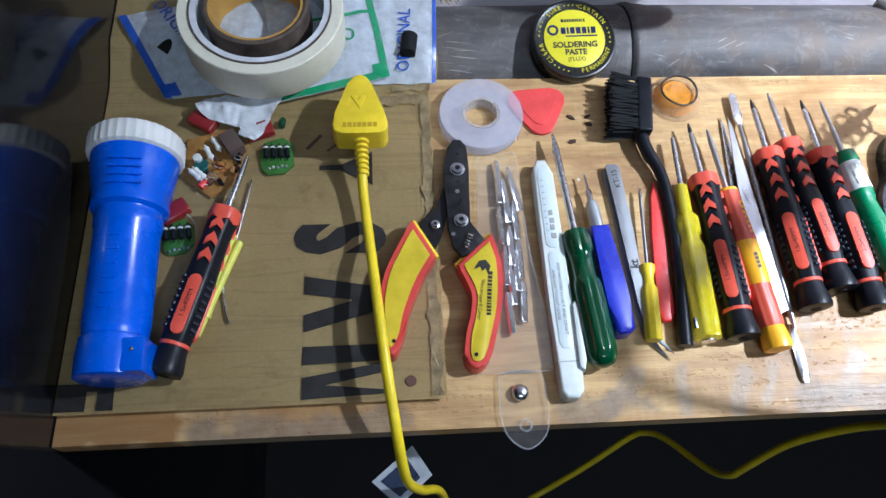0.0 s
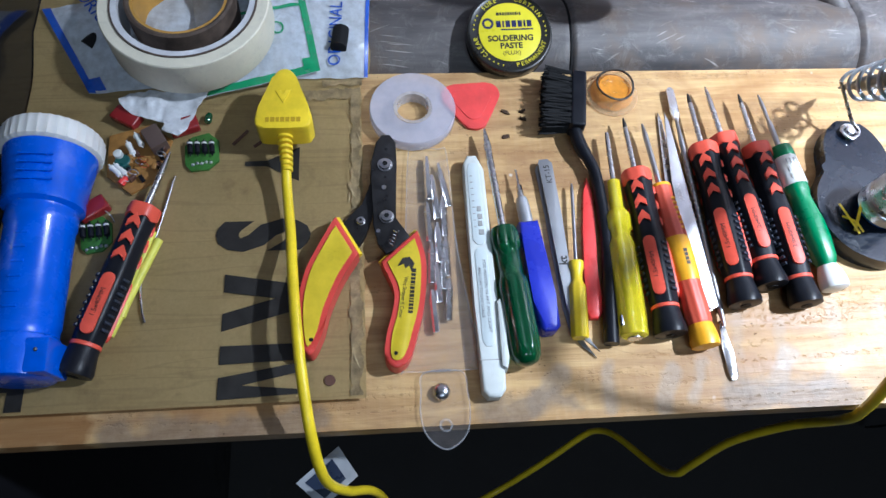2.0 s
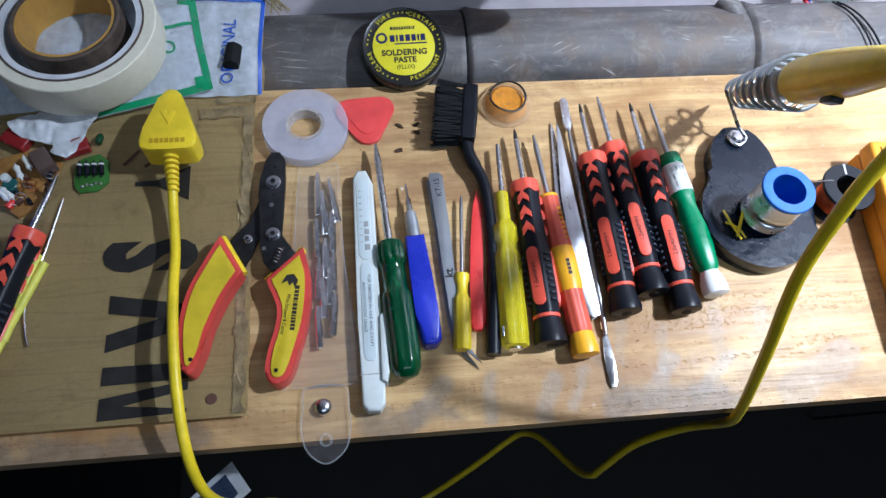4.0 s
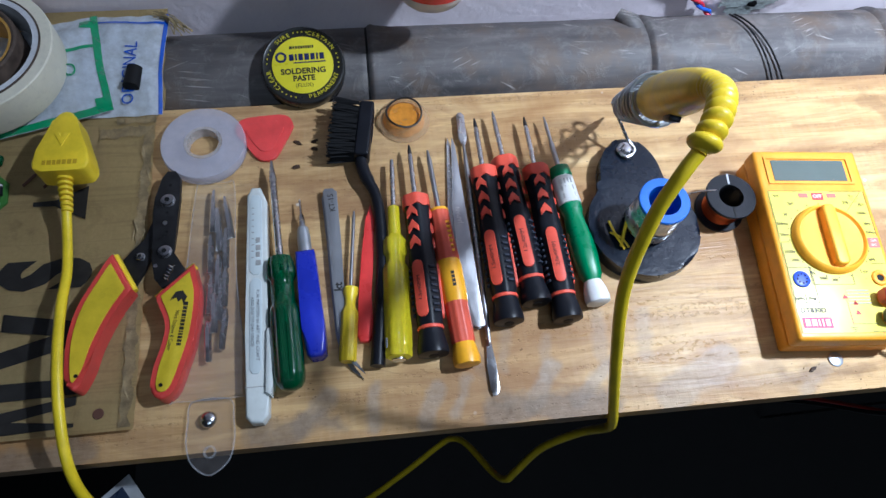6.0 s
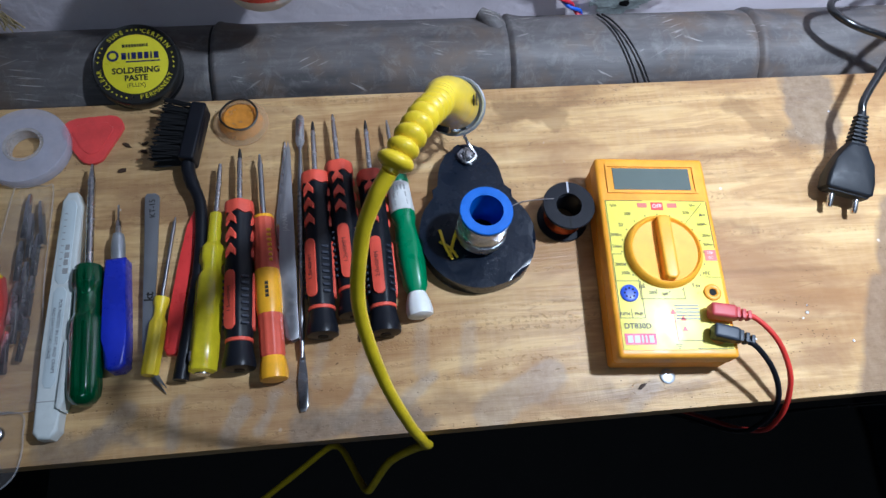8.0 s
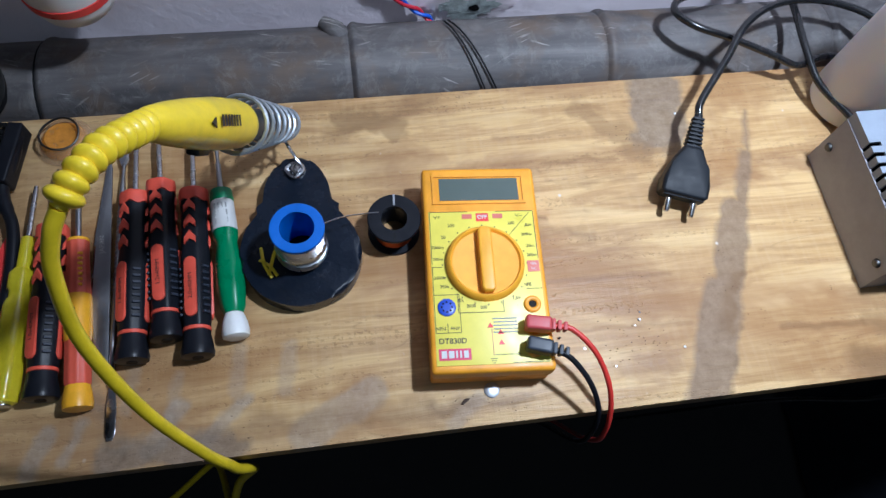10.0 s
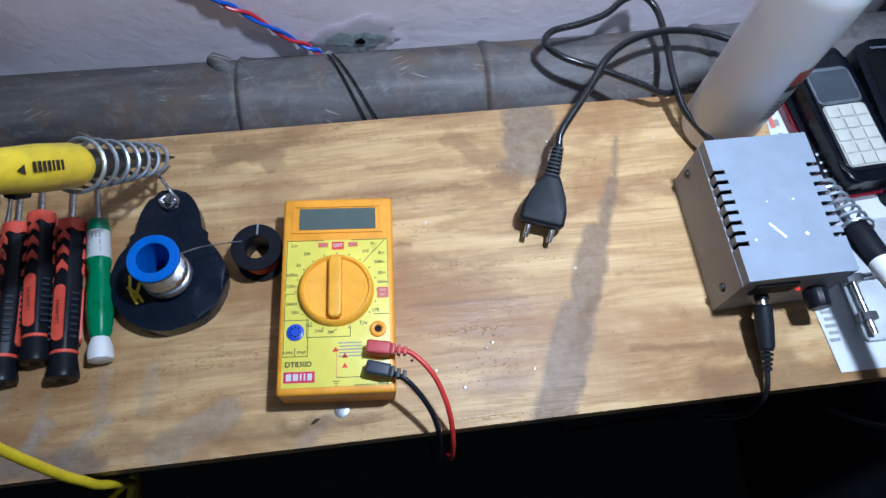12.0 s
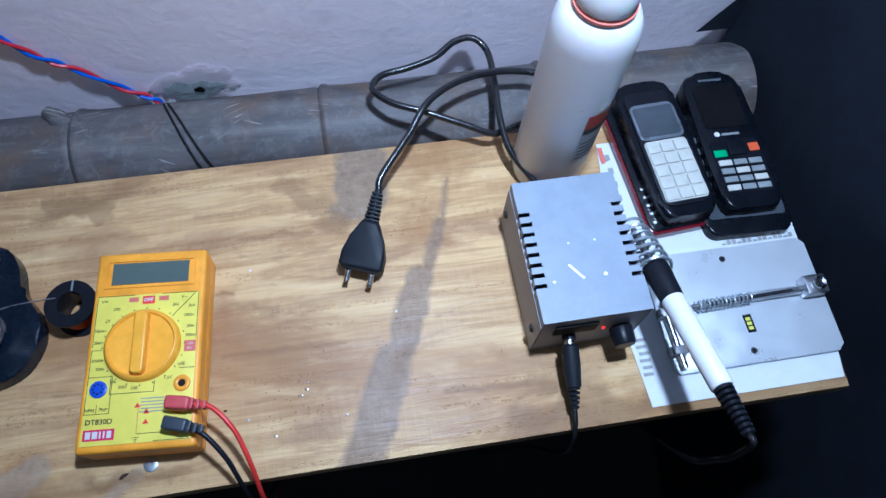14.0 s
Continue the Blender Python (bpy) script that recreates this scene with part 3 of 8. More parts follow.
def dark_cloth():
    """A dark cloth that hangs beside the far end of the board."""
    bm = bmesh.new()
    n, k = 26, 24
    grid = []
    for i in range(n + 1):
        u = i / n
        row = []
        for j in range(k + 1):
            w = j / k
            y = -0.10 + 0.552 * u
            z = -0.58 + 1.25 * w
            x = 0.925 + 0.008 * math.sin(u * 14 + w * 3) + 0.012 * math.sin(u * 5) - 0.01 * w - 0.028 * u ** 5
            row.append(bm.verts.new((x, y, z)))
        grid.append(row)
    for i in range(n):
        for j in range(k):
            bm.faces.new((grid[i][j], grid[i + 1][j], grid[i + 1][j + 1], grid[i][j + 1]))
    bmesh.ops.solidify(bm, geom=bm.faces[:], thickness=0.003)
    return solo("hanging_cloth", bm, CLOTH, Matrix(), "dark cloth hanging beside the board's end, tinted blue-grey for haze", "cloth")


def wall_drape():
    """The cloth's upper part, drawn along the wall."""
    bm = bmesh.new()
    n, k = 22, 20
    grid = []
    for i in range(n + 1):
        u = i / n
        row = []
        for j in range(k + 1):
            w = j / k
            z = 0.012 + 0.75 * w
            x0 = 0.852 + 0.62 * max(0, z - 0.012) - 0.10 * min(0.2, max(0, z - 0.1))
            x = x0 + (1.5 - x0) * u
            row.append(bm.verts.new((x, 0.4500 - 0.004 * math.sin(u * 40) * min(1, u * 6), z + 0.004 * math.sin(u * 9) * (1 - w))))
        grid.append(row)
    for i in range(n):
        for j in range(k):
            bm.faces.new((grid[i][j], grid[i + 1][j], grid[i + 1][j + 1], grid[i][j + 1]))
    bmesh.ops.solidify(bm, geom=bm.faces[:], thickness=0.002)
    return solo("wall_cloth", bm, CLOTH, Matrix(), "dark cloth hanging over the pink wall", "cloth")


# the blue-grey lift in this cloth colour stands for lens haze
CLOTH = simple("hazed_cloth_weave", (0.026, 0.034, 0.052), 0.9, vary=0.3, scale=40, bump_s=0.6)
dark_cloth()
wall_drape()


# ---- cardboard sheet with printed letters ----
def card_z(x, y):
    if y < 0.372:
        return 0.004
    return 0.004 + 0.010 * min(1, (y - 0.372) / 0.03) ** 1.3


def cardboard():
    ob = thing("cardboard_sheet", Matrix(), "brown corrugated cardboard sheet with black printed letters on the board", "cardboard")
    bm = bmesh.new()
    nx, ny = 40, 44
    top = []
    for i in range(nx + 1):
        row = []
        for j in range(ny + 1):
            x = -0.2030 + (0.2030 - 0.0015) * i / nx
            y = 0.1675 + 0.288 * j / ny
            if i == nx:
                x += 0.0016 * noise.noise((y * 160, 3, 0)) + (0.006 if y > 0.372 else 0)
            row.append(bm.verts.new((x, y, card_z(x, y) + 0.0004 * noise.noise((x * 40, y * 40, 2)))))
        top.append(row)
    for i in range(nx):
        for j in range(ny):
            bm.faces.new((top[i][j], top[i + 1][j], top[i + 1][j + 1], top[i][j + 1]))
    bmesh.ops.solidify(bm, geom=bm.faces[:], thickness=0.0034)
    part("sheet", bm, CARD, ob)
    # torn, frayed paper along the right edge and the crease
    rnd = random.Random(4)

    def torn_strip(a, b, half, seed, z):
        """A ragged ribbon of torn liner paper from a to b."""
        a, b = Vector(a), Vector(b)
        d = (b - a).normalized()
        side = Vector((-d.y, d.x))
        n = int((b - a).length / 0.0011)
        bm, prev = bmesh.new(), None
        for k in range(n + 1):
            p = a + (b - a) * (k / n)
            row = []
            for s, e in ((-1, 3.7), (-0.35, 8.1), (0.35, 5.3), (1, 1.9)):
                w = half * s * (0.70 + 0.75 * noise.noise((k * 0.16, e, seed)) + 0.30 * noise.noise((k * 0.7, e, seed + 4)))
                q = p + side * w
                lift = 0.0011 * abs(noise.noise((k * 0.31, e * 2, seed + 9))) * (1.0 if abs(s) > 0.5 else 0.4)
                row.append(bm.verts.new((q.x, q.y, card_z(q.x, q.y) + z + lift)))
            if prev:
                for m in range(3):
                    bm.faces.new((prev[m], prev[m + 1], row[m + 1], row[m]))
            prev = row
        bmesh.ops.solidify(bm, geom=bm.faces[:], thickness=0.0003)
        part("torn_edge", bm, CARDPALE, ob, "torn pale liner of the cardboard")

    torn_strip((-0.0065, 0.1690), (-0.0060, 0.2750), 0.0042, 2, 0.0007)
    torn_strip((-0.0060, 0.2700), (-0.0050, 0.3620), 0.0040, 17, 0.0008)
    torn_strip((-0.0360, 0.3590), (-0.0020, 0.3610), 0.0048, 31, 0.0008)
    torn_strip((-0.0260, 0.3680), (-0.0010, 0.3700), 0.0036, 44, 0.0008)
    for k in range(12):
        x, y = -0.0060 + rnd.uniform(-0.004, 0.003), rnd.uniform(0.171, 0.360)
        L, a = rnd.uniform(0.002, 0.005), rnd.uniform(0.9, 2.1)
        c, q = math.cos(a), math.sin(a)
        zz = card_z(x, y) + 0.0012
        part("torn_fibre", sweep([(x - c * L, y - q * L, zz), (x, y, zz + rnd.uniform(0, 0.0012)), (x + c * L, y + q * L, zz)], 0.0004, 5, [0.0001, 0.0004, 0.0001], flat=0.4), CARDPALE, ob)
    z0, z1 = 0.0046, 0.0048

    def ink(pts):
        part("printed_shape", prism(pts, z0, z1), INK, ob, smooth=False)

    ink([(-0.039, 0.3215), (-0.058, 0.3125), (-0.071, 0.3120), (-0.071, 0.3090), (-0.058, 0.3085), (-0.039, 0.298)])
    lettering("printed_letter", "S", 0.066, INK, ob, pose(-0.0555, 0.2630, 0.0047, 0, 0, 90), label="large black printed letter", stretch=0.62, bold=0.0035)
    ink([(-0.078, 0.2395), (-0.034, 0.2315), (-0.034, 0.2185), (-0.078, 0.2065), (-0.078, 0.2165), (-0.050, 0.2245), (-0.078, 0.2290)])
    ink([(-0.078, 0.1985), (-0.033, 0.1985), (-0.033, 0.1895), (-0.078, 0.1885)])
    ink([(-0.078, 0.1815), (-0.033, 0.1885), (-0.033, 0.1835), (-0.066, 0.1770), (-0.033, 0.1735), (-0.033, 0.1715), (-0.078, 0.1700), (-0.078, 0.1765)])
    ink([(-0.2025, 0.1830), (-0.174, 0.1830), (-0.1735, 0.1690), (-0.182, 0.1690), (-0.182, 0.1790), (-0.1875, 0.1790), (-0.1875, 0.1690), (-0.2025, 0.1690)])
    part("stain_spot", lathe([(0.0030, 0.0046), (0.0028, 0.0049)], 20), SPECKC, ob).location = (-0.0205, 0.1775, 0)
    for x, y, a, L in ((-0.0745, 0.329, 50, 0.013), (-0.0635, 0.3245, 40, 0.007)):
        bm = box(-L / 2, L / 2, -0.0009, 0.0009, 0.0046, 0.0052)
        bmesh.ops.transform(bm, matrix=pose(x, y, 0, 0, 0, a), verts=bm.verts)
        part("scratch_mark", bm, SPECKC, ob)
    return ob


CARDPALE = simple("torn_kraft_paper", (0.46, 0.35, 0.19), 0.8, vary=0.45, scale=150, bump_s=0.4)
SPECKC = simple("brown_stain", (0.10, 0.045, 0.03), 0.6)
cardboard()


# ---- torch ----
def torch():
    L = 0.150
    ob = thing("torch", pose(-0.1700, 0.180, 0.0205, 2.2, 0, 0.6) @ Matrix.Diagonal((0.89, 0.915, 0.93, 1)), "bright blue plastic torch with ribbed white lens ring", "torch")

    def body_fn(a, h):
        return 1 + (0.012 if 0.03 < h < 0.085 and math.cos(a * 3) > 0.86 else 0)

    prof = [(0.0175, 0.0), (0.0195, 0.001), (0.0198, 0.012), (0.0190, 0.0225), (0.0180, 0.0235), (0.0180, 0.028), (0.0186, 0.029), (0.0188, 0.088),
            (0.0196, 0.090), (0.0198, 0.096), (0.0192, 0.0975), (0.0196, 0.099), (0.0225, 0.101), (0.0228, 0.104), (0.0222, 0.106), (0.0250, 0.125), (0.0262, 0.134), (0.0262, 0.1365)]
    part("body", lathe(prof, 48, "Y", body_fn), BLUE, ob)
    ribs = lambda a, h: 1 + 0.018 * (1 if math.sin(a * 34) > 0.2 else 0)
    part("lens_ring", lathe([(0.0266, 0.1355), (0.0284, 0.137), (0.0286, 0.148), (0.0272, 0.150), (0.0225, 0.1505), (0.0215, 0.1485)], 136, "Y", ribs), WHITE, ob, "ribbed white plastic lens ring")
    part("reflector", lathe([(0.021, 0.1490), (0.006, 0.140)], 32, "Y"), STEEL, ob)
    part("switch_block", box(0.006, 0.0225, 0.001, 0.020, -0.010, 0.0165, 0.002), BLUE, ob, "raised blue block with two rivets")
    for y in (0.013, 0.006):
        bm = lathe([(0.0012, 0), (0.0012, 0.0006), (0.0006, 0.0011)], 12)
        bmesh.ops.transform(bm, matrix=pose(0.0160 if y > 0.01 else 0.0205, y, 0.0160 if y > 0.01 else 0.008, 0, 25 if y > 0.01 else 80, 0), verts=bm.verts)
        part("rivet", bm, STEEL, ob, "small bright steel rivet")
    for k in range(6):
        part("grip_rib", box(-0.0035, 0.0035, 0.036 + k * 0.0085, 0.0375 + k * 0.0085, 0.0175, 0.0192, 0.0004), BLUE, ob)
    # framed grooves on the neck
    for k, w in enumerate((0.0095, 0.0095, 0.0095, 0.0095)):
        bm = box(-w, w, -0.0005, 0.0005, -0.0005, 0.0009, 0.0003)
        bmesh.ops.transform(bm, matrix=pose(0.004, 0.110 + k * 0.0048, 0.0226 + 0.0009 * k, 8, 8, 0), verts=bm.verts)
        part("neck_rib", bm, BLUE, ob)


torch()


# ---- precision screwdrivers with black and red handles ----
def precision_driver(butt, tip, dark_tip=True, spin=0, size_text="1.5x40MM", label=""):
    L = span(butt, tip)
    H = L * 0.725
    r = 0.0086
    ob = thing("precision_screwdriver", lay(butt, tip, r + 0.0008) @ pose(0, 0, 0, 0, spin, 0), label or "black rubber precision screwdriver with coral red panel and chevrons", "screwdriver", "precision screwdrivers")
    hexf = lambda a, h: 1 + 0.035 * math.cos(6 * a)
    part("cap", lathe([(0.0062, 0), (0.0090, 0.0006), (0.0094, 0.003), (0.0084, 0.008), (0.0076, 0.0125), (0.0074, 0.0150)], 28, "Y"), BLACK, ob, "flared black swivel cap")
    part("cap_dimple", lathe([(0.0030, -0.0004), (0.0030, 0.0008)], 16, "Y"), MATTBLACK, ob)
    part("ring", lathe([(0.0074, 0.0150), (0.0079, 0.0153), (0.0079, 0.0170), (0.0075, 0.0173)], 28, "Y"), RED, ob, "thin coral red ring")
    prof = [(0.0075, 0.0173), (0.0080, 0.022), (0.0084, 0.035), (0.0085, H * 0.55), (0.0078, H * 0.66), (0.0075, H * 0.80), (0.0080, H - 0.010), (0.0084, H - 0.006)]
    part("grip", lathe(prof, 36, "Y", hexf), BLACK, ob)
    jag = bmesh.new()
    n = 36
    rings = []
    for k, (rr, h) in enumerate(((0.0086, H - 0.0085), (0.0089, H - 0.004), (0.0086, H - 0.0006), (0.0050, H), (0.0030, H))):
        ring = []
        for i in range(n):
            a = 2 * math.pi * i / n
            hh = h + (0.0022 * (abs(((i * 6 / n) % 1) - 0.5) * 2 - 0.5) if k == 0 else 0)
            ring.append(jag.verts.new((rr * math.cos(a) * (1 + 0.03 * math.cos(6 * a)), hh, rr * math.sin(a) * (1 + 0.03 * math.cos(6 * a)))))
        rings.append(ring)
    for p, q in zip(rings, rings[1:]):
        for i in range(n):
            jag.faces.new((p[i], p[(i + 1) % n], q[(i + 1) % n], q[i]))
    jag.faces.new(rings[0])
    jag.faces.new(rings[-1])
    part("collar", jag, RED, ob, "jagged coral red collar")
    # chevrons and the long panel, facing up, with others to the sides
    for ang in (0, 120, 240):
        rot = pose(0, 0, 0, 0, ang, 0)
        for k in range(3):
            y = H * (0.87 - 0.10 * k)
            bm = prism([(-0.0034, y - 0.0035), (0, y + 0.0000), (0.0034, y - 0.0035), (0.0034, y + 0.0005), (0, y + 0.0052), (-0.0034, y + 0.0005)], 0.0068, 0.0087, 0.0004)
            bmesh.ops.transform(bm, matrix=rot, verts=bm.verts)
            part("chevron", bm, RED, ob, "coral red chevron inlay")
        y0, y1 = H * 0.21, H * 0.555
        pts = []
        for i in range(18):
            a = math.pi * i / 17
            pts.append((0.0034 * math.cos(a), y1 - 0.0034 + 0.0034 * math.sin(a)))
        for i in range(18):
            a = math.pi + math.pi * i / 17
            pts.append((0.0034 * math.cos(a), y0 + 0.0034 + 0.0034 * math.sin(a)))
        bm = prism(pts, 0.0070, 0.0091, 0.0005)
        bmesh.ops.transform(bm, matrix=rot, verts=bm.verts)
        panel = part("panel", bm, RED, ob, "long rounded coral red panel")
        lettering("size_mark", size_text, 0.0034, INK, panel, rot @ pose(0.0, (y0 + y1) / 2, 0.00915, 0, 0, 90), stretch=1.1)
        for side in (60,):
            rr = pose(0, 0, 0, 0, ang + side, 0)
            for k in range(8):
                bm = box(-0.0022, 0.0022, 0, 0.0016, 0.0078, 0.0093, 0.0003, 1)
                bmesh.ops.transform(bm, matrix=rr @ pose(0, 0.024 + k * 0.0040, 0), verts=bm.verts)
                part("grip_rib", bm, RIBGREY, ob)
    part("shaft", lathe([(0.0017, H), (0.0017, L - 0.010), (0.0014, L - 0.008), (0.0013, L - 0.007)], 16, "Y"), STEEL, ob, "bright steel shaft")
    part("tip", lathe([(0.0014, L - 0.0072), (0.0012, L - 0.004), (0.0005, L)], 12, "Y"), DARKTIP if dark_tip else STEEL, ob, "blackened tip" if dark_tip else "")
    return ob


RIBGREY = simple("scuffed_black_rubber", (0.030, 0.036, 0.052), 0.42, spec=0.35)
precision_driver((-0.147, 0.1835), (-0.112, 0.314), False, 6, "1.5x40MM", "black rubber precision screwdriver with coral red panel lying on cardboard").location.z += 0.0045
precision_driver((0.1650, 0.1920), (0.1630, 0.335), True, -28)
precision_driver((0.2115, 0.2075), (0.2090, 0.353), True, -32)
precision_driver((0.2300, 0.2180), (0.2220, 0.358), False, -8, "1.2x40MM")
precision_driver((0.2470, 0.2060), (0.2430, 0.352), True, -8, "2.0x40MM")


# ---- other screwdrivers ----
def green_white_driver():
    butt, tip = (0.2680, 0.2150), (0.2570, 0.352)
    L = span(butt, tip)
    ob = thing("screwdriver", lay(butt, tip, 0.0085), "green screwdriver with white label sleeve and white swivel cap", "screwdriver")
    part("cap", lathe([(0.0052, 0), (0.0074, 0.0010), (0.0078, 0.004), (0.0072, 0.009), (0.0058, 0.0135), (0.0052, 0.0150)], 24, "Y", lambda a, h: 1 + 0.02 * math.cos(8 * a)), WHITE, ob, "white plastic swivel cap")
    part("handle", lathe([(0.0054, 0.0150), (0.0070, 0.019), (0.0082, 0.032), (0.0080, 0.043), (0.0066, 0.055), (0.0062, 0.060), (0.0072, 0.0635), (0.0074, 0.068)], 32, "Y", lambda a, h: 1 + 0.03 * math.cos(6 * a)), GREEN, ob)
    sl = part("sleeve", lathe([(0.0074, 0.068), (0.0076, 0.0682), (0.0070, 0.0875), (0.0068, 0.088)], 28, "Y"), LABELW, ob, "white printed label sleeve")
    for k in range(4):
        for j in range(3):
            part("print_bar", box(-0.004 + 0.0022 * k, -0.0030 + 0.0022 * k, 0.071 + 0.0052 * j, 0.0745 + 0.0052 * j, 0.0066, 0.0073 - 0.0004 * abs(k - 1.5)), PRINTGREY, sl)
    part("ferrule", lathe([(0.0068, 0.088), (0.0072, 0.0890), (0.0066, 0.096), (0.0040, 0.0972), (0.0020, 0.0972)], 28, "Y", lambda a, h: 1 + 0.02 * math.cos(12 * a)), GREEN, ob)
    part("shaft", lathe([(0.0017, 0.097), (0.0017, L - 0.022), (0.0011, L - 0.020), (0.0013, L - 0.012), (0.0013, L - 0.007), (0.0005, L)], 12, "Y"), DSTEEL, ob)


PRINTGREY = simple("faded_print", (0.32, 0.32, 0.31), 0.6)
green_white_driver()


def red_yellow_driver():
    butt, tip = (0.1840, 0.1845), (0.1750, 0.331)
    L = span(butt, tip)
    H = L - 0.045
    ob = thing("screwdriver", lay(butt, tip, 0.0082), "small screwdriver with banded red and yellow handle", "screwdriver")
    part("cap", lathe([(0.0045, 0), (0.0076, 0.0008), (0.0080, 0.004), (0.0070, 0.011), (0.0064, 0.0135)], 24, "Y", lambda a, h: 1 + 0.03 * math.cos(10 * a)), YELO, ob, "orange-yellow swivel cap")
    knurl = lambda a, h: 1 + 0.035 * math.cos(10 * a)
    part("band", lathe([(0.0064, 0.0135), (0.0069, 0.015), (0.0068, 0.036), (0.0070, 0.0385)], 40, "Y", knurl), DRED2, ob, "ribbed red band")
    mid = part("middle", lathe([(0.0070, 0.0385), (0.0076, 0.043), (0.0076, 0.062), (0.0071, 0.066)], 32, "Y"), YELO, ob, "smooth orange-yellow middle")
    part("upper_grip", lathe([(0.0071, 0.066), (0.0070, 0.069), (0.0060, 0.090), (0.0060, H - 0.004), (0.0062, H - 0.002)], 40, "Y", knurl), DRED2, ob, "ribbed red upper grip")
    for k in range(7):
        for s in (1,):
            part("grip_pip", box(s * 0.0030 - 0.0014, s * 0.0030 + 0.0014, 0.070 + 0.0033 * k, 0.0717 + 0.0033 * k, 0.0045, 0.0066 - 0.0001 * k, 0.0003, 1), YELO, ob)
    part("collar", lathe([(0.0062, H - 0.002), (0.0060, H), (0.0030, H + 0.0015)], 24, "Y"), YELO, ob)
    part("shaft", lathe([(0.0017, H), (0.0017, L - 0.008), (0.0014, L - 0.006), (0.0006, L)], 14, "Y"), DSTEEL, ob)
    lettering("brand_bar", "■■■■", 0.0028, INK, mid, pose(0, 0.052, 0.0077, 0, 0, -90))


YELO = simple("amber_yellow_plastic", (0.88, 0.42, 0.015), 0.35)
DRED2 = simple("dull_red_plastic", (0.66, 0.10, 0.055), 0.42)
red_yellow_driver()


def tester():
    butt, tip = (0.1450, 0.1920), (0.1510, 0.325)
    L = span(butt, tip)
    ob = thing("voltage_tester", lay(butt, tip, 0.0082), "transparent yellow voltage tester screwdriver with steel blade", "tester")
    hexy = lambda a, h: 1 + 0.05 * math.cos(6 * a)
    part("handle", lathe([(0.0050, 0), (0.0074, 0.0012), (0.0078, 0.004), (0.0074, 0.0055), (0.0078, 0.0075), (0.0078, 0.055), (0.0070, 0.058), (0.0058, 0.0600), (0.0058, 0.064), (0.0072, 0.066), (0.0072, 0.0745), (0.0050, 0.078)], 36, "Y", hexy), YELCLEAR, ob)
    part("resistor", lathe([(0.0022, 0.016), (0.0022, 0.034)], 12, "Y"), SPECKC, ob, "resistor inside the clear handle")
    part("spring", sweep(helix(6, 0.0022, 0.0022, 0.014), 0.0005, 5), STEEL, ob).location = (0, 0.004, 0)
    part("neon_tube", lathe([(0.0022, 0.036), (0.0022, 0.052), (0.0012, 0.055)], 12, "Y"), CLEARTHICK, ob)
    part("neck", lathe([(0.0040, 0.078), (0.0038, 0.0980), (0.0028, 0.0990)], 20, "Y"), YELCLEAR, ob)
    part("blade", lathe([(0.0016, 0.010), (0.0016, L - 0.006), (0.0012, L)], 12, "Y"), STEEL, ob)
    part("end_screw", lathe([(0.0042, -0.0006), (0.0042, 0.0006)], 16, "Y"), STEEL, ob)
    part("pocket_clip", box(-0.0075, -0.0062, 0.006, 0.012, -0.001, 0.004, 0.0004), STEEL, ob)


tester()


def green_driver():
    butt, tip = (0.0840, 0.1790), (0.0740, 0.329)
    L = span(butt, tip)
    ob = thing("screwdriver", lay(butt, tip, 0.0092) @ Matrix.Diagonal((0.90, 1, 0.93, 1)), "transparent green handled screwdriver with long steel blade", "screwdriver")
    flute = lambda a, h: 1 - (0.13 * max(0, math.cos(8 * a)) if 0.009 < h < 0.046 or 0.0675 < h < 0.078 else 0)
    part("handle", lathe([(0.0020, 0), (0.0065, 0.0016), (0.0090, 0.005), (0.0098, 0.010), (0.0097, 0.045), (0.0092, 0.049), (0.0078, 0.051), (0.0076, 0.066), (0.0090, 0.068), (0.0095, 0.0705), (0.0094, 0.077), (0.0080, 0.081), (0.0040, 0.0815)], 48, "Y", flute), GREENCLEAR, ob)
    part("blade", lathe([(0.0025, 0.04), (0.0025, L - 0.012), (0.0021, L - 0.009), (0.0008, L)], 18, "Y"), STEEL, ob, "bright steel blade")


green_driver()


def blue_knife():
    butt, tip = (0.0985, 0.1970), (0.0910, 0.299)
    L = span(butt, tip)
    ob = thing("craft_knife", lay(butt, tip, 0.0), "navy blue handled craft knife with grey ferrule", "knife")
    pts = [(-0.0052, 0.0022), (-0.0030, 0), (0.0030, 0), (0.0060, 0.0025), (0.0066, 0.020), (0.0062, 0.045), (0.0058, 0.0670), (-0.0058, 0.0670), (-0.0060, 0.045), (-0.0066, 0.018)]
    part("handle", prism(pts, 0.0005, 0.0125, 0.0028, 3), DBLUE, ob)
    part("ferrule", lathe([(0.0040, 0.066), (0.0040, 0.078), (0.0034, 0.083), (0.0030, 0.0845)], 20, "Y", lambda a, h: 1 + 0.03 * math.cos(6 * a)), GREYF, ob, "grey metal ferrule").location.z = 0.0065
    part("blade", lathe([(0.0018, 0.084), (0.0017, 0.093), (0.0008, 0.094), (0.0006, L + 0.002)], 10, "Y"), STEEL, ob).location.z = 0.0065


GREYF = simple("grey_aluminium", (0.45, 0.47, 0.50), 0.4, 0.7)
blue_knife()


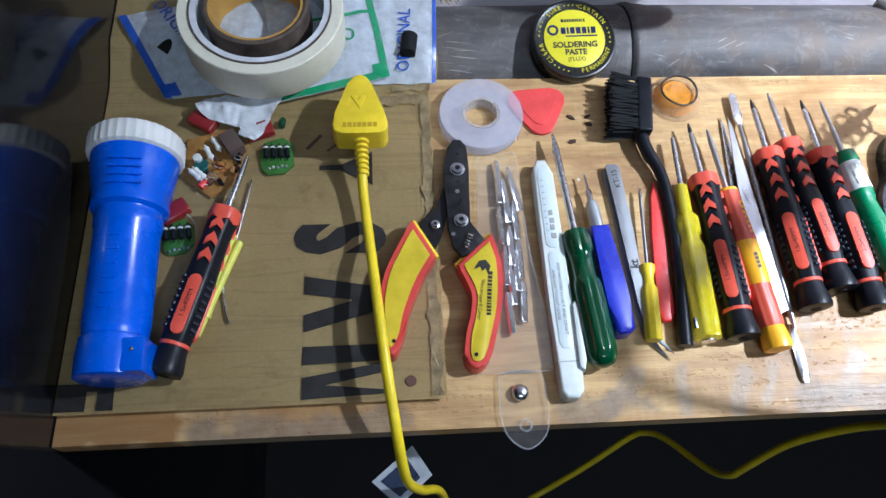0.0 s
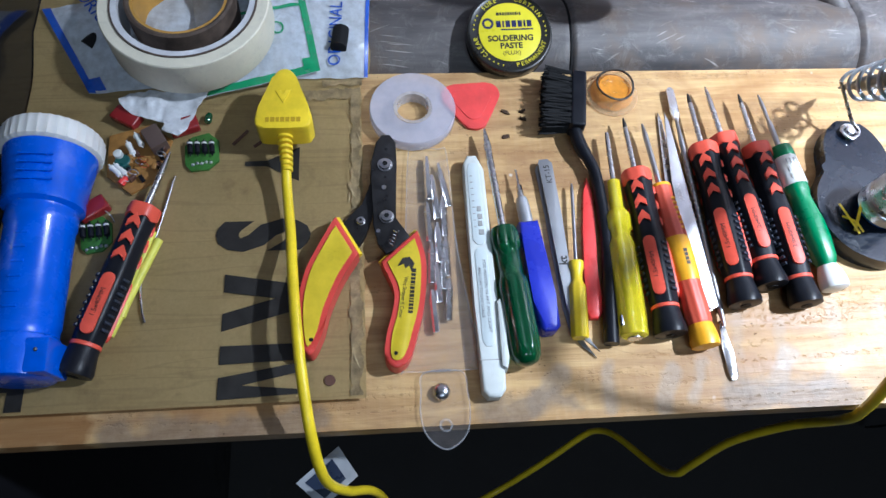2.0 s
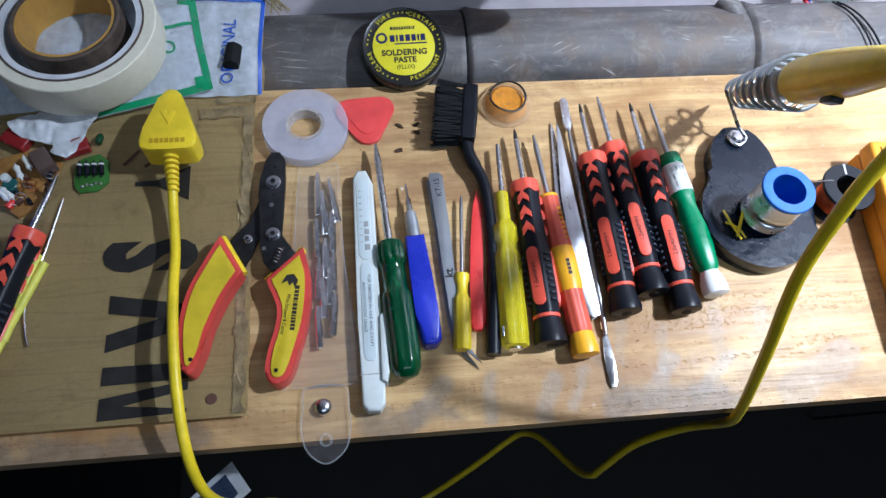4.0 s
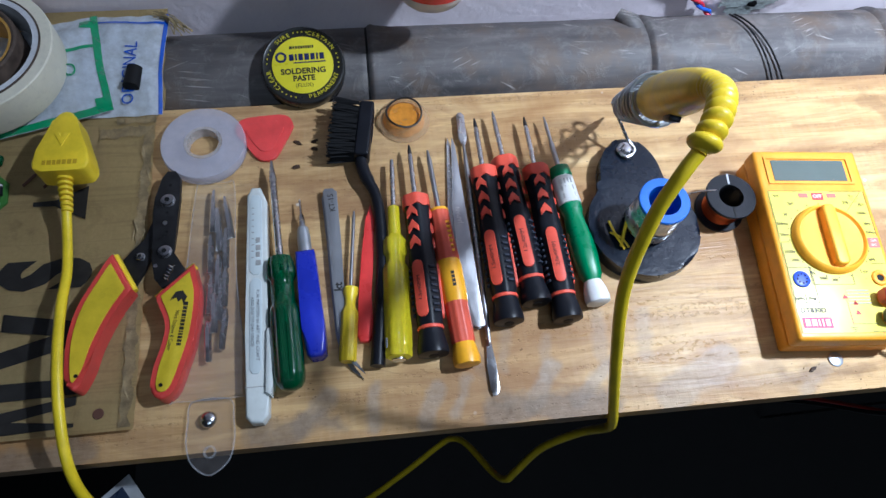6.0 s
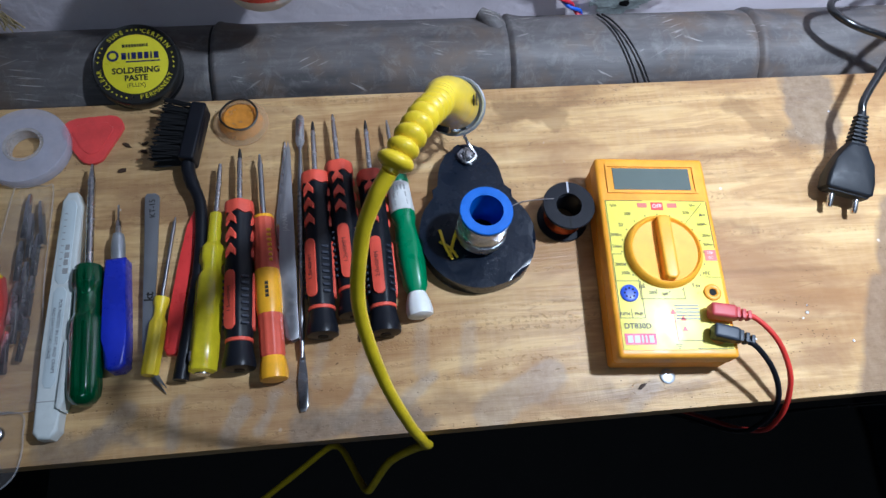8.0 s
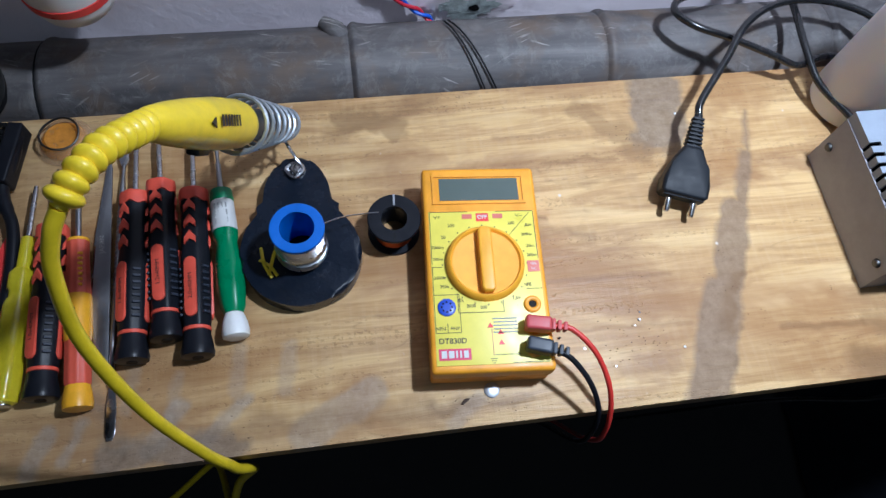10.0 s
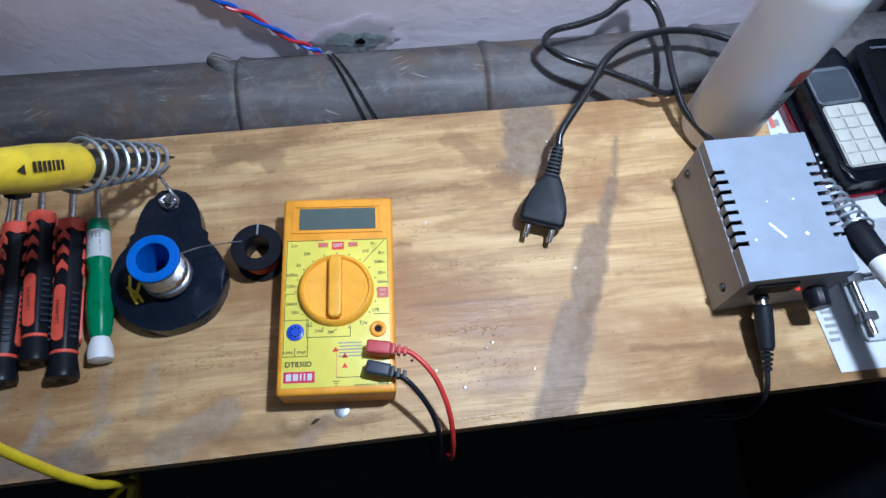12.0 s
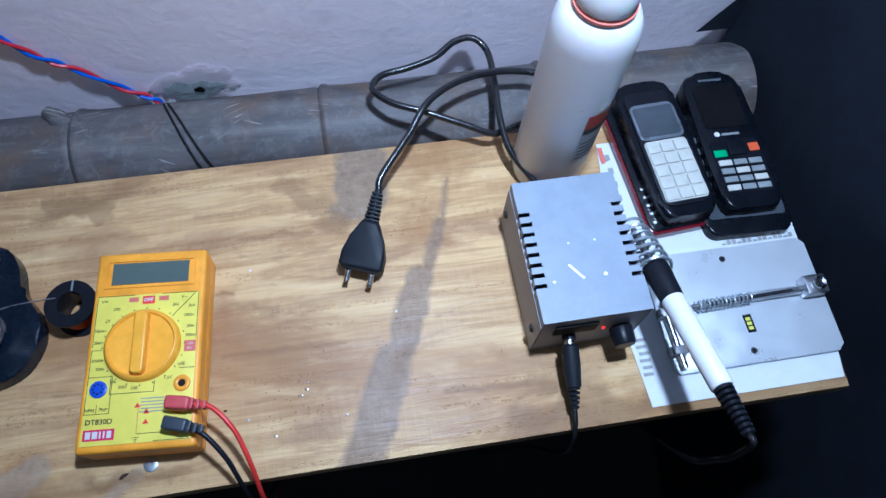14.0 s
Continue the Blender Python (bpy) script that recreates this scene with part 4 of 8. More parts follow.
def yellow_mini():
    butt, tip = (0.1155, 0.1940), (0.1245, 0.291)
    L = span(butt, tip)
    ob = thing("screwdriver", lay(butt, tip, 0.0052), "tiny screwdriver with fluted yellow handle", "screwdriver")
    part("handle", lathe([(0.0042, 0), (0.0048, 0.001), (0.0048, 0.030), (0.0040, 0.032), (0.0032, 0.034), (0.0034, 0.039), (0.0044, 0.042), (0.0044, 0.0455), (0.002, 0.046)], 36, "Y", lambda a, h: 1 + (0.06 * math.cos(8 * a) if h < 0.031 else 0)), YELLOW, ob)
    part("shaft", lathe([(0.0011, 0.045), (0.0011, L - 0.004), (0.0005, L)], 10, "Y"), DSTEEL, ob)


yellow_mini()


def spudger():
    ob = mesh_object("spudger", prism([(-0.0040, 0.0035), (-0.0020, 0), (0.0030, 0.0003), (0.0052, 0.0040), (0.0050, 0.012), (0.0036, 0.030), (0.0040, 0.060), (0.0036, 0.080), (0.0005, 0.0915), (-0.0020, 0.080), (-0.0036, 0.055), (-0.0042, 0.025)], 0, 0.0042, 0.0012, 3), BRED)
    ob.matrix_world = lay((0.1255, 0.2055), (0.1345, 0.297), 0)
    tagged(ob, "red plastic prying spudger on the wooden board", "spudger")


spudger()


# ---- tweezers ----
def curved_tweezers():
    ob = thing("tweezers", Matrix(), "grey steel tweezers with bent fine tips", "tweezers")
    left = [(0.1055, 0.306), (0.1065, 0.3085), (0.1120, 0.3085), (0.1143, 0.306), (0.1155, 0.270), (0.1158, 0.240), (0.1150, 0.215), (0.1163, 0.203), (0.1205, 0.194), (0.1255, 0.186),
            (0.1185, 0.1925), (0.1130, 0.2010), (0.1105, 0.214), (0.1088, 0.245), (0.1075, 0.275)]
    part("arm", prism(left, 0.0045, 0.0056, 0.0003), MATTSTEEL, ob)
    part("arm", prism([(x - 0.0012 + 0.004 * (0.3 - y) * 0.1, y - 0.0022) for x, y in left], 0.0006, 0.0016, 0.0002), MATTSTEEL, ob)
    part("joint", box(0.1070, 0.1135, 0.300, 0.3075, 0.001, 0.005, 0.0006), MATTSTEEL, ob)
    lettering("engraving", "KT-15", 0.0050, INK, ob, pose(0.1108, 0.298, 0.00565, 0, 0, 95))
    lettering("engraving", "kt", 0.0068, INK, ob, pose(0.1125, 0.2405, 0.00565, 0, 0, 88), bold=0.0002)


MATTSTEEL = simple("matt_grey_steel", (0.30, 0.31, 0.33), 0.42, 0.75, vary=0.06)
curved_tweezers()


def straight_tweezers():
    ob = thing("tweezers", Matrix(), "long bright steel straight tweezers", "tweezers")
    arm = [(0.1985, 0.209), (0.1945, 0.2075), (0.1910, 0.210), (0.1875, 0.245), (0.1880, 0.290), (0.1925, 0.335), (0.1935, 0.342), (0.1950, 0.335), (0.1960, 0.300), (0.1975, 0.250)]
    part("arm", prism([(x - 0.001, y) for x, y in arm], 0.0050, 0.0060, 0.0003), DSTEEL, ob)
    part("arm", prism([(x - 0.0035 if y > 0.23 else x - 0.001, y + (0.003 if y > 0.3 else 0)) for x, y in arm], 0.0008, 0.0018, 0.0002), STEEL, ob)
    part("joint", box(0.1905, 0.1965, 0.210, 0.219, 0.001, 0.0055, 0.0006), STEEL, ob)
    lettering("engraving", "JAPAN", 0.0042, LABELW, ob, pose(0.1905, 0.283, 0.00605, 0, 0, 93))


straight_tweezers()


def spatula():
    ob = thing("spatula", lay((0.1985, 0.1675), (0.2005, 0.362), 0.0042), "double-ended steel spatula tool with knurled middle", "spatula")
    part("blade", prism([(-0.0012, 0), (0.0015, 0.0002), (0.0032, 0.003), (0.0030, 0.018), (0.0014, 0.034), (-0.0014, 0.034), (-0.0026, 0.018), (-0.0024, 0.004)], -0.0032, -0.0022, 0.0003), STEEL, ob)
    part("rod", lathe([(0.0010, 0.030), (0.0016, 0.038), (0.0018, 0.055), (0.0018, 0.150), (0.0012, 0.162), (0.0010, 0.170)], 14, "Y"), DSTEEL, ob)
    for k in range(16):
        part("knurl_ring", lathe([(0.0018, 0), (0.0022, 0.0006), (0.0022, 0.0016), (0.0018, 0.0022)], 12, "Y"), DSTEEL, ob).location.y = 0.085 + 0.0034 * k
    part("paddle", prism([(-0.0010, 0.168), (0.0010, 0.168), (0.0028, 0.174), (0.0026, 0.192), (0.0010, 0.1945), (-0.0012, 0.1945), (-0.0028, 0.192), (-0.0030, 0.174)], -0.0006, 0.0006, 0.0003), STEEL, ob)


spatula()


# ---- black brush ----
def brush():
    ob = thing("brush", Matrix(), "black anti-static brush with stiff bristles and bent handle", "brush")
    pts = smooth_path([(0.1375, 0.366, 0.011), (0.1355, 0.345, 0.0105), (0.1315, 0.328, 0.009), (0.1330, 0.316, 0.008), (0.1390, 0.300, 0.007), (0.1405, 0.280, 0.006), (0.1395, 0.250, 0.006), (0.1355, 0.215, 0.0055), (0.1325, 0.190, 0.0052)], 6)
    radii = []
    for p in pts:
        radii.append(0.0048 if p.y > 0.33 else 0.0036 + 0.0008 * max(0, (0.25 - p.y) / 0.06) if p.y < 0.31 else 0.0042)
    part("handle", sweep(pts, 0.004, 14, radii), BLACK, ob)
    head = box(-0.0050, 0.0046, -0.0210, 0.0210, -0.0075, 0.0065, 0.0018, 3)
    bmesh.ops.transform(head, matrix=pose(0.1350, 0.3470, 0.0100, 0, 0, -9), verts=head.verts)
    part("head", head, BLACK, ob)
    rnd = random.Random(9)
    for row in range(9):
        for col in range(3):
            bm = bmesh.new()
            for k in range(20):
                y = -0.0185 + row * 0.0046 + rnd.uniform(-0.0013, 0.0013)
                z = -0.0055 + col * 0.0055 + rnd.uniform(-0.0012, 0.0012)
                L = 0.0172 + rnd.uniform(-0.0030, 0.0012)
                sweep([(-0.005, y, z), (-0.005 - L, y * 1.10 + rnd.uniform(-0.0016, 0.0016), z + rnd.uniform(-0.0016, 0.0016))], 0.00045, 4, bm=bm)
            bmesh.ops.transform(bm, matrix=pose(0.1350, 0.3470, 0.0100, 0, 0, -9), verts=bm.verts)
            part("bristle_tuft", bm, MATTBLACK, ob)


brush()


# ---- white craft knife ----
def white_knife():
    butt, tip = (0.0645, 0.1635), (0.0645, 0.3105)
    L = span(butt, tip)
    ob = thing("craft_knife", lay(butt, tip, 0) @ Matrix.Diagonal((0.84, 1, 1, 1)), "pale grey-white plastic retractable craft knife", "knife")
    part("body", prism([(-0.0066, 0.0035), (-0.0030, 0), (0.0045, 0), (0.0082, 0.0040), (0.0085, 0.018), (0.0078, L - 0.010), (0.0030, L), (-0.0035, L), (-0.0068, L - 0.006), (-0.0072, 0.05)], 0.0004, 0.0095, 0.0022, 3), GREYWHITE, ob)
    part("inset_panel", prism([(-0.0042, 0.030), (-0.002, 0.027), (0.002, 0.027), (0.0042, 0.030), (0.0042, 0.082), (0.002, 0.085), (-0.002, 0.085), (-0.0042, 0.082)], 0.0094, 0.0100, 0.0004), PALEP, ob, "raised lettered panel")
    part("inset_panel", prism([(-0.0046, 0.090), (-0.002, 0.087), (0.0022, 0.087), (0.0046, 0.090), (0.0042, L - 0.010), (0.002, L - 0.006), (-0.003, L - 0.006), (-0.0046, L - 0.012)], 0.0094, 0.0100, 0.0004), PALEP, ob, "raised embossed panel")
    part("clip", prism([(0.0066, 0.016), (0.0100, 0.014), (0.0118, 0.020), (0.0116, 0.048), (0.0096, 0.054), (0.0074, 0.052)], 0.002, 0.0118, 0.0014), GREYWHITE, ob, "raised side clip")
    part("end_cap_line", box(-0.0070, 0.0086, 0.0195, 0.0200, 0.0006, 0.00965), PRINTGREY, ob)
    lettering("lettering", "FOR MASTERS IN ART AND CRAFT", 0.0030, INKGREY, ob, pose(0.0014, 0.056, 0.0101, 0, 0, -90), stretch=0.92)
    lettering("lettering", "AND DAY TO DAY USAGE", 0.0028, INKGREY, ob, pose(-0.0022, 0.058, 0.0101, 0, 0, -90), stretch=0.9)
    for k in range(9):
        part("measure_mark", box(-0.0030, -0.0012, 0.098 + 0.0042 * k, 0.0985 + 0.0042 * k, 0.0099, 0.0102), PRINTGREY, ob)
    for k, (y, h) in enumerate(((0.093, 0.0036), (0.0985, 0.0030), (0.103, 0.0034), (0.108, 0.0030))):
        part("embossed_bar", box(0.0000, h, y, y + 0.0035, 0.0099, 0.0103, 0.0002, 1), PRINTGREY, ob)


PALEP = simple("pale_embossed_plastic", (0.54, 0.60, 0.61), 0.35, vary=0.05)
INKGREY = simple("grey_ink", (0.11, 0.11, 0.12), 0.5)
white_knife()


# ---- wire stripper ----
def offset_poly(pts, d):
    """Moves an outline inwards by d, mitred at its corners."""
    n = len(pts)
    turn = 1 if sum(pts[i - 1][0] * pts[i][1] - pts[i][0] * pts[i - 1][1] for i in range(n)) > 0 else -1
    out = []
    for i, p in enumerate(pts):
        u = (Vector(p) - Vector(pts[i - 1])).normalized()
        w = (Vector(pts[(i + 1) % n]) - Vector(p)).normalized()
        a, b = Vector((-u.y, u.x)) * turn, Vector((-w.y, w.x)) * turn
        m = (a + b) / max(0.35, 1 + a.dot(b))
        out.append((p[0] + m.x * d, p[1] + m.y * d))
    return out


def dense(pts, steps=5):
    loop = [(*p, 0) for p in pts]
    ring = smooth_path([loop[-1]] + loop + [loop[0], loop[1]], steps)
    return [(v.x, v.y) for v in ring[steps:-steps - 1]]


def wire_stripper():
    ob = thing("wire_stripper", Matrix(), "wire stripper with black jaws and mustard yellow handles edged in red", "wire stripper")
    left = [(-0.0165, 0.2680), (-0.0040, 0.2450), (-0.0130, 0.2300), (-0.0200, 0.2130), (-0.0235, 0.1990), (-0.0290, 0.1885), (-0.0345, 0.1930), (-0.0362, 0.2060), (-0.0360, 0.2200), (-0.0325, 0.2360), (-0.0255, 0.2510)]
    right = [(0.0290, 0.2600), (0.0330, 0.2400), (0.0312, 0.2170), (0.0262, 0.1980), (0.0215, 0.1850), (0.0145, 0.1805), (0.0088, 0.1860), (0.0100, 0.1990), (0.0136, 0.2120), (0.0145, 0.2240), (0.0080, 0.2410)]
    for pts, z in ((left, 0.0045), (right, 0.0005)):
        run = pts[1:] + pts[:1] if pts is left else pts
        d = [(v.x, v.y) for v in smooth_path([(*p, 0) for p in run], 5)]
        h = part("handle", prism(d, z, z + 0.0125, 0.0022, 3), REDEDGE, ob, "red-edged vinyl handle")
        part("handle_face", prism([(v.x, v.y) for v in smooth_path([(*p, 0) for p in offset_poly(run, 0.0030)], 5)], z + 0.0105, z + 0.0132, 0.0004), MUSTARD, h, "mustard yellow grip face")
        a, b = Vector((*pts[0], 0)), Vector((*(pts[1] if pts is left else pts[-1]), 0))
        part("yellow_lip", sweep([a + Vector((0, 0, z + 0.007)), b + Vector((0, 0, z + 0.007))], 0.0024, 8), YELLOW, h)
        part("hang_hole", lathe([(0.0011, z + 0.0128), (0.0011, z + 0.0134)], 12), MATTBLACK, h).location = (pts[5][0], pts[5][1] + 0.0075, 0)
    part("jaw", prism([(0.0030, 0.295), (0.0040, 0.306), (0.0070, 0.319), (0.0105, 0.3245), (0.0155, 0.3245), (0.0188, 0.319), (0.0190, 0.305), (0.0180, 0.285), (0.0165, 0.2675), (0.0250, 0.2560), (0.0230, 0.250), (0.0110, 0.246), (0.0065, 0.252), (0.0040, 0.266), (0.0050, 0.280)], 0.0085, 0.0120, 0.0008), JAW, ob)
    part("jaw", prism([(0.0120, 0.318), (0.0165, 0.312), (0.0110, 0.294), (0.0055, 0.276), (0.0000, 0.2600), (-0.0060, 0.2490), (-0.0155, 0.2640), (-0.0090, 0.2720), (-0.0015, 0.2790), (0.0040, 0.296), (0.0070, 0.310)], 0.0048, 0.0082, 0.0006), JAW, ob)
    for x, y, r, z in ((0.0120, 0.3030, 0.0036, 0.0120), (0.0120, 0.2685, 0.0034, 0.0120), (-0.0030, 0.2680, 0.0022, 0.0082)):
        p = part("pivot_screw", lathe([(r * 1.25, z), (r * 1.25, z + 0.0006), (r, z + 0.0008), (r * 0.95, z + 0.0022), (r * 0.6, z + 0.0024)], 24), STEEL, ob, "bright steel pivot screw")
        p.location = (x, y, 0)
        q = part("screw_socket", lathe([(r * 0.45, z + 0.0023), (r * 0.45, z + 0.0026)], 6), MATTBLACK, p)
    for x, y, r in ((0.0110, 0.2880, 0.0014), (0.0125, 0.2820, 0.0008), (0.0120, 0.2950, 0.0007), (0.0130, 0.3140, 0.0009), (0.0070, 0.2600, 0.0012)):
        part("stripping_hole", lathe([(r, 0.0120), (r, 0.01225)], 14), STEEL if r > 0.0011 else MATTBLACK, ob).location = (x, y, 0)
    part("spring", sweep([p + Vector((0, 0, 0)) for p in helix(5, 0.0016, 0.0016, 0.010)], 0.0003, 5), STEEL, ob).matrix_local = pose(0.0135, 0.250, 0.0135, 0, 0, -20)
    maker_blocks((0.60, 0.50, 0.42, 0.46, 0.16, 0.46, 0.44, 0.5, 0.24, 0.3, 0.4, 0.4, 0.42), 0.0036, INK, ob, pose(0.0245, 0.2225, 0.01385, 0, 0, -97))
    lettering("lettering", "Wire Stripper & Cutter", 0.0031, INK, ob, pose(0.0195, 0.2190, 0.01385, 0, 0, -100), stretch=0.8)
    part("emblem", prism([(0.0170, 0.2370), (0.0200, 0.2420), (0.0240, 0.2425), (0.0265, 0.2385), (0.0245, 0.2340), (0.0235, 0.2375), (0.0215, 0.2355), (0.0205, 0.2385)], 0.0137, 0.0139), INK, ob, "black emblem print", smooth=False)


REDEDGE = simple("red_vinyl_edge", (0.60, 0.060, 0.048), 0.36)
JAW = simple("black_oxide_steel", (0.035, 0.034, 0.036), 0.34, 0.6, vary=0.3, scale=140, dirt=0.3)
wire_stripper()


# ---- clear pouch with driver bits ----
def bit_pouch():
    ob = thing("vinyl_pouch", Matrix(), "clear vinyl pouch with snap flap hanging over the board's edge", "pouch")
    rnd = random.Random(2)

    def film(pts, z, name):
        bm = bmesh.new()
        vs = [bm.verts.new((x, y, z)) for x, y in pts]
        bm.faces.new(vs)
        bmesh.ops.triangulate(bm, faces=bm.faces[:])
        bmesh.ops.subdivide_edges(bm, edges=bm.edges[:], cuts=5, use_grid_fill=True)
        for v in bm.verts:
            v.co.z += 0.0009 * noise.noise((v.co.x * 120, v.co.y * 90, z * 800))
        bmesh.ops.solidify(bm, geom=bm.faces[:], thickness=0.0003)
        p = part(name, bm, CLEAR, ob)
        return p

    body = [(0.0260, 0.312), (0.0300, 0.319), (0.0450, 0.319), (0.0500, 0.314), (0.0520, 0.250), (0.0600, 0.184), (0.0580, 0.1805), (0.0200, 0.1805), (0.0185, 0.186), (0.0220, 0.25)]
    film(body, 0.0012, "pouch_back")
    film([(x, min(y, 0.309)) for x, y in body], 0.0062, "pouch_front")
    flap = dense([(0.0290, 0.1795), (0.0490, 0.1795), (0.0515, 0.1680), (0.0520, 0.1570), (0.0490, 0.1460), (0.0390, 0.1395), (0.0295, 0.1460), (0.0262, 0.1570), (0.0268, 0.1680)], 6)
    bm = prism(flap, 0.0016, 0.0026, 0.0003)
    part("flap", bm, CLEAR, ob)
    for ring, r in ((flap, 0.0005), (dense(body, 4), 0.0004)):
        path = [(x, y, 0.0028 if ring is flap else 0.0030) for x, y in ring]
        part("welded_edge", sweep(path + [path[0]], r, 6), CLEARTHICK, ob, "raised welded rim of the vinyl")
    part("snap_stud", lathe([(0.0046, 0.0026), (0.0046, 0.0034), (0.0036, 0.0048), (0.0012, 0.0056)], 28), STEEL, ob, "domed steel snap stud").location = (0.0378, 0.1690, 0)
    part("snap_ring", loop_lathe([(0.0022, 0.0026), (0.0036, 0.0026), (0.0034, 0.0038), (0.0026, 0.0038)], 28), CLEARTHICK, ob).location = (0.0390, 0.1515, 0)


bit_pouch()


BITSTEEL = steel_mat("polished_bit_steel", (0.82, 0.82, 0.84), 0.20)


def driver_bit(x0, y0, x1, y1, z, label="short bright steel hexagonal driver bit in the pouch"):
    L = span((x0, y0), (x1, y1))
    bm = lathe([(0.0017, 0), (0.0021, 0.0005), (0.0021, L * 0.80), (0.0016, L * 0.86), (0.0014, L * 0.96), (0.0008, L)], 6, "Y")
    return solo("driver_bit", bm, BITSTEEL if z > 0.004 else STEEL, lay((x0, y0), (x1, y1), z), label, "driver bit", "driver bits in the pouch")


for i, (a, b, c, d) in enumerate(((0.0372, 0.2830, 0.0375, 0.3130), (0.0365, 0.2560, 0.0362, 0.2820), (0.0418, 0.2700, 0.0400, 0.3000), (0.0455, 0.2590, 0.0452, 0.2860), (0.0490, 0.2780, 0.0440, 0.3080),
                                  (0.0362, 0.2300, 0.0375, 0.2560), (0.0412, 0.2420, 0.0412, 0.2680), (0.0452, 0.2340, 0.0455, 0.2600), (0.0398, 0.2180, 0.0392, 0.2430), (0.0440, 0.2080, 0.0462, 0.2330), (0.0372, 0.2010, 0.0360, 0.2260), (0.0428, 0.2260, 0.0430, 0.2500))):
    driver_bit(a, b, c, d, 0.0038 if i % 2 else 0.0044)


# ---- tapes, pick, tin, flask ----
def clear_tape():
    ob = thing("tape_roll", pose(0.0305, 0.3465, 0), "small roll of clear adhesive tape lying flat", "tape")
    part("tape_band", loop_lathe([(0.0122, 0.0004), (0.0266, 0.0004), (0.0270, 0.0010), (0.0270, 0.0080), (0.0264, 0.0088), (0.0122, 0.0088)], 64), TAPECLEAR, ob)
    part("core", loop_lathe([(0.0100, 0.0004), (0.0120, 0.0004), (0.0120, 0.0090), (0.0100, 0.0090)], 48), CLEARCORE, ob, "pale plastic core")


CLEARCORE = clear_mat("pale_core_plastic", (0.66, 0.62, 0.60), 0.42, 0.2)
clear_tape()


def pick():
    pts = []
    for k in range(3):
        a = math.radians(90 + 180 + 120 * k)
        for d in (-24, -12, 0, 12, 24):
            r = 0.0205 - 0.0024 * (abs(d) / 24) ** 2
            pts.append((r * math.cos(a + math.radians(d)), r * math.sin(a + math.radians(d))))
    outline = dense(pts, 3)
    ob = thing("opening_pick", pose(0.0690, 0.3545, 0, 0, 0, 4), "red plastic triangular opening pick", "pick")
    part("plate", prism(outline, 0.0003, 0.0024, 0.0009, 3), PICKRED, ob)
    part("raised_rim", prism([(x * 0.66, y * 0.66) for x, y in outline], 0.0022, 0.0029, 0.0004), PICKRED, ob)


PICKRED = simple("red_translucent_plastic", (0.72, 0.07, 0.065), 0.35, sub=0.15)
pick()


def flux_tin():
    ob = thing("flux_tin", pose(0.0965, 0.4020, 0.0075, 14, 0, 2), "round black and yellow tin of soldering paste on the bamboo", "tin")
    part("base", lathe([(0.0270, -0.0062), (0.0276, -0.0056), (0.0276, 0.0030), (0.0270, 0.0034)], 64), MATTBLACK, ob)
    part("lid", lathe([(0.0282, 0.0000), (0.0284, 0.0004), (0.0284, 0.0070), (0.0278, 0.0082), (0.0268, 0.0084), (0.0262, 0.0080), (0.02, 0.0080)], 64), TINBLACK, ob, "black printed lid")
    part("yellow_disc", lathe([(0.0206, 0.0080), (0.0206, 0.00835), (0.0204, 0.0084)], 64), TINYEL, ob, "yellow printed face")
    for txt, y, s, mt, bold in (("SOLDERING", -0.0046, 0.0056, INK, 0.0002), ("PASTE", -0.0098, 0.0054, INK, 0.0002), ("(FLUX)", -0.0148, 0.0040, INK, 0)):
        lettering("lettering", txt, s, mt, ob, pose(0, y, 0.0085), bold=bold)
    maker_blocks((0.62, 0.42, 0.42, 0.42, 0.44, 0.36, 0.36, 0.42, 0.2, 0.34), 0.0030, INK, ob, pose(0, 0.0128, 0.0085))
    maker_blocks((0.46, 0.18, 0.44, 0.46, 0.42, 0.18, 0.46), 0.0066, TINNAVY, ob, pose(0.0030, 0.0056, 0.0086))
    part("maker_ring", loop_lathe([(0.0023, 0.0084), (0.0038, 0.0084), (0.0038, 0.0086), (0.0023, 0.0086)], 32), TINNAVY, ob).location = (-0.0142, 0.0062, 0)
    part("underline", box(-0.0060, 0.0155, 0.0012, 0.0021, 0.0084, 0.0086), TINNAVY, ob)
    for word, mid in (("SURE", 122), ("CERTAIN", 52), ("PERMANENT", -52), ("CLEAR", 206)):

        step = 7.6
        for k, ch in enumerate(word):
            a = mid + (len(word) - 1) / 2 * step - k * step
            ra = math.radians(a)
            turn = a - 90
            if word == "PERMANENT":
                a = mid - (len(word) - 1) / 2 * step + k * step
                ra = math.radians(a)
                turn = a + 90
            lettering("rim_letter", ch, 0.0042, TINYEL, ob, pose(0.0234 * math.cos(ra), 0.0234 * math.sin(ra), 0.0085, 0, 0, turn))
    for a in (80, 87, 94, 101, 150, 158, 166, 174, 0, 8, 16, 230, 238, 246, 254, -8):
        part("rim_dot", lathe([(0.0005, 0.0080), (0.0005, 0.0086)], 8), TINYEL, ob).location = (0.0240 * math.cos(radians(a)), 0.0240 * math.sin(radians(a)), 0)


TINBLACK = simple("tin_black_print", (0.014, 0.014, 0.013), 0.3, vary=0.2, dirt=0.2)
TINYEL = simple("tin_yellow_print", (0.68, 0.60, 0.02), 0.32, vary=0.08)
TINNAVY = simple("tin_navy_print", (0.015, 0.02, 0.09), 0.3)
flux_tin()


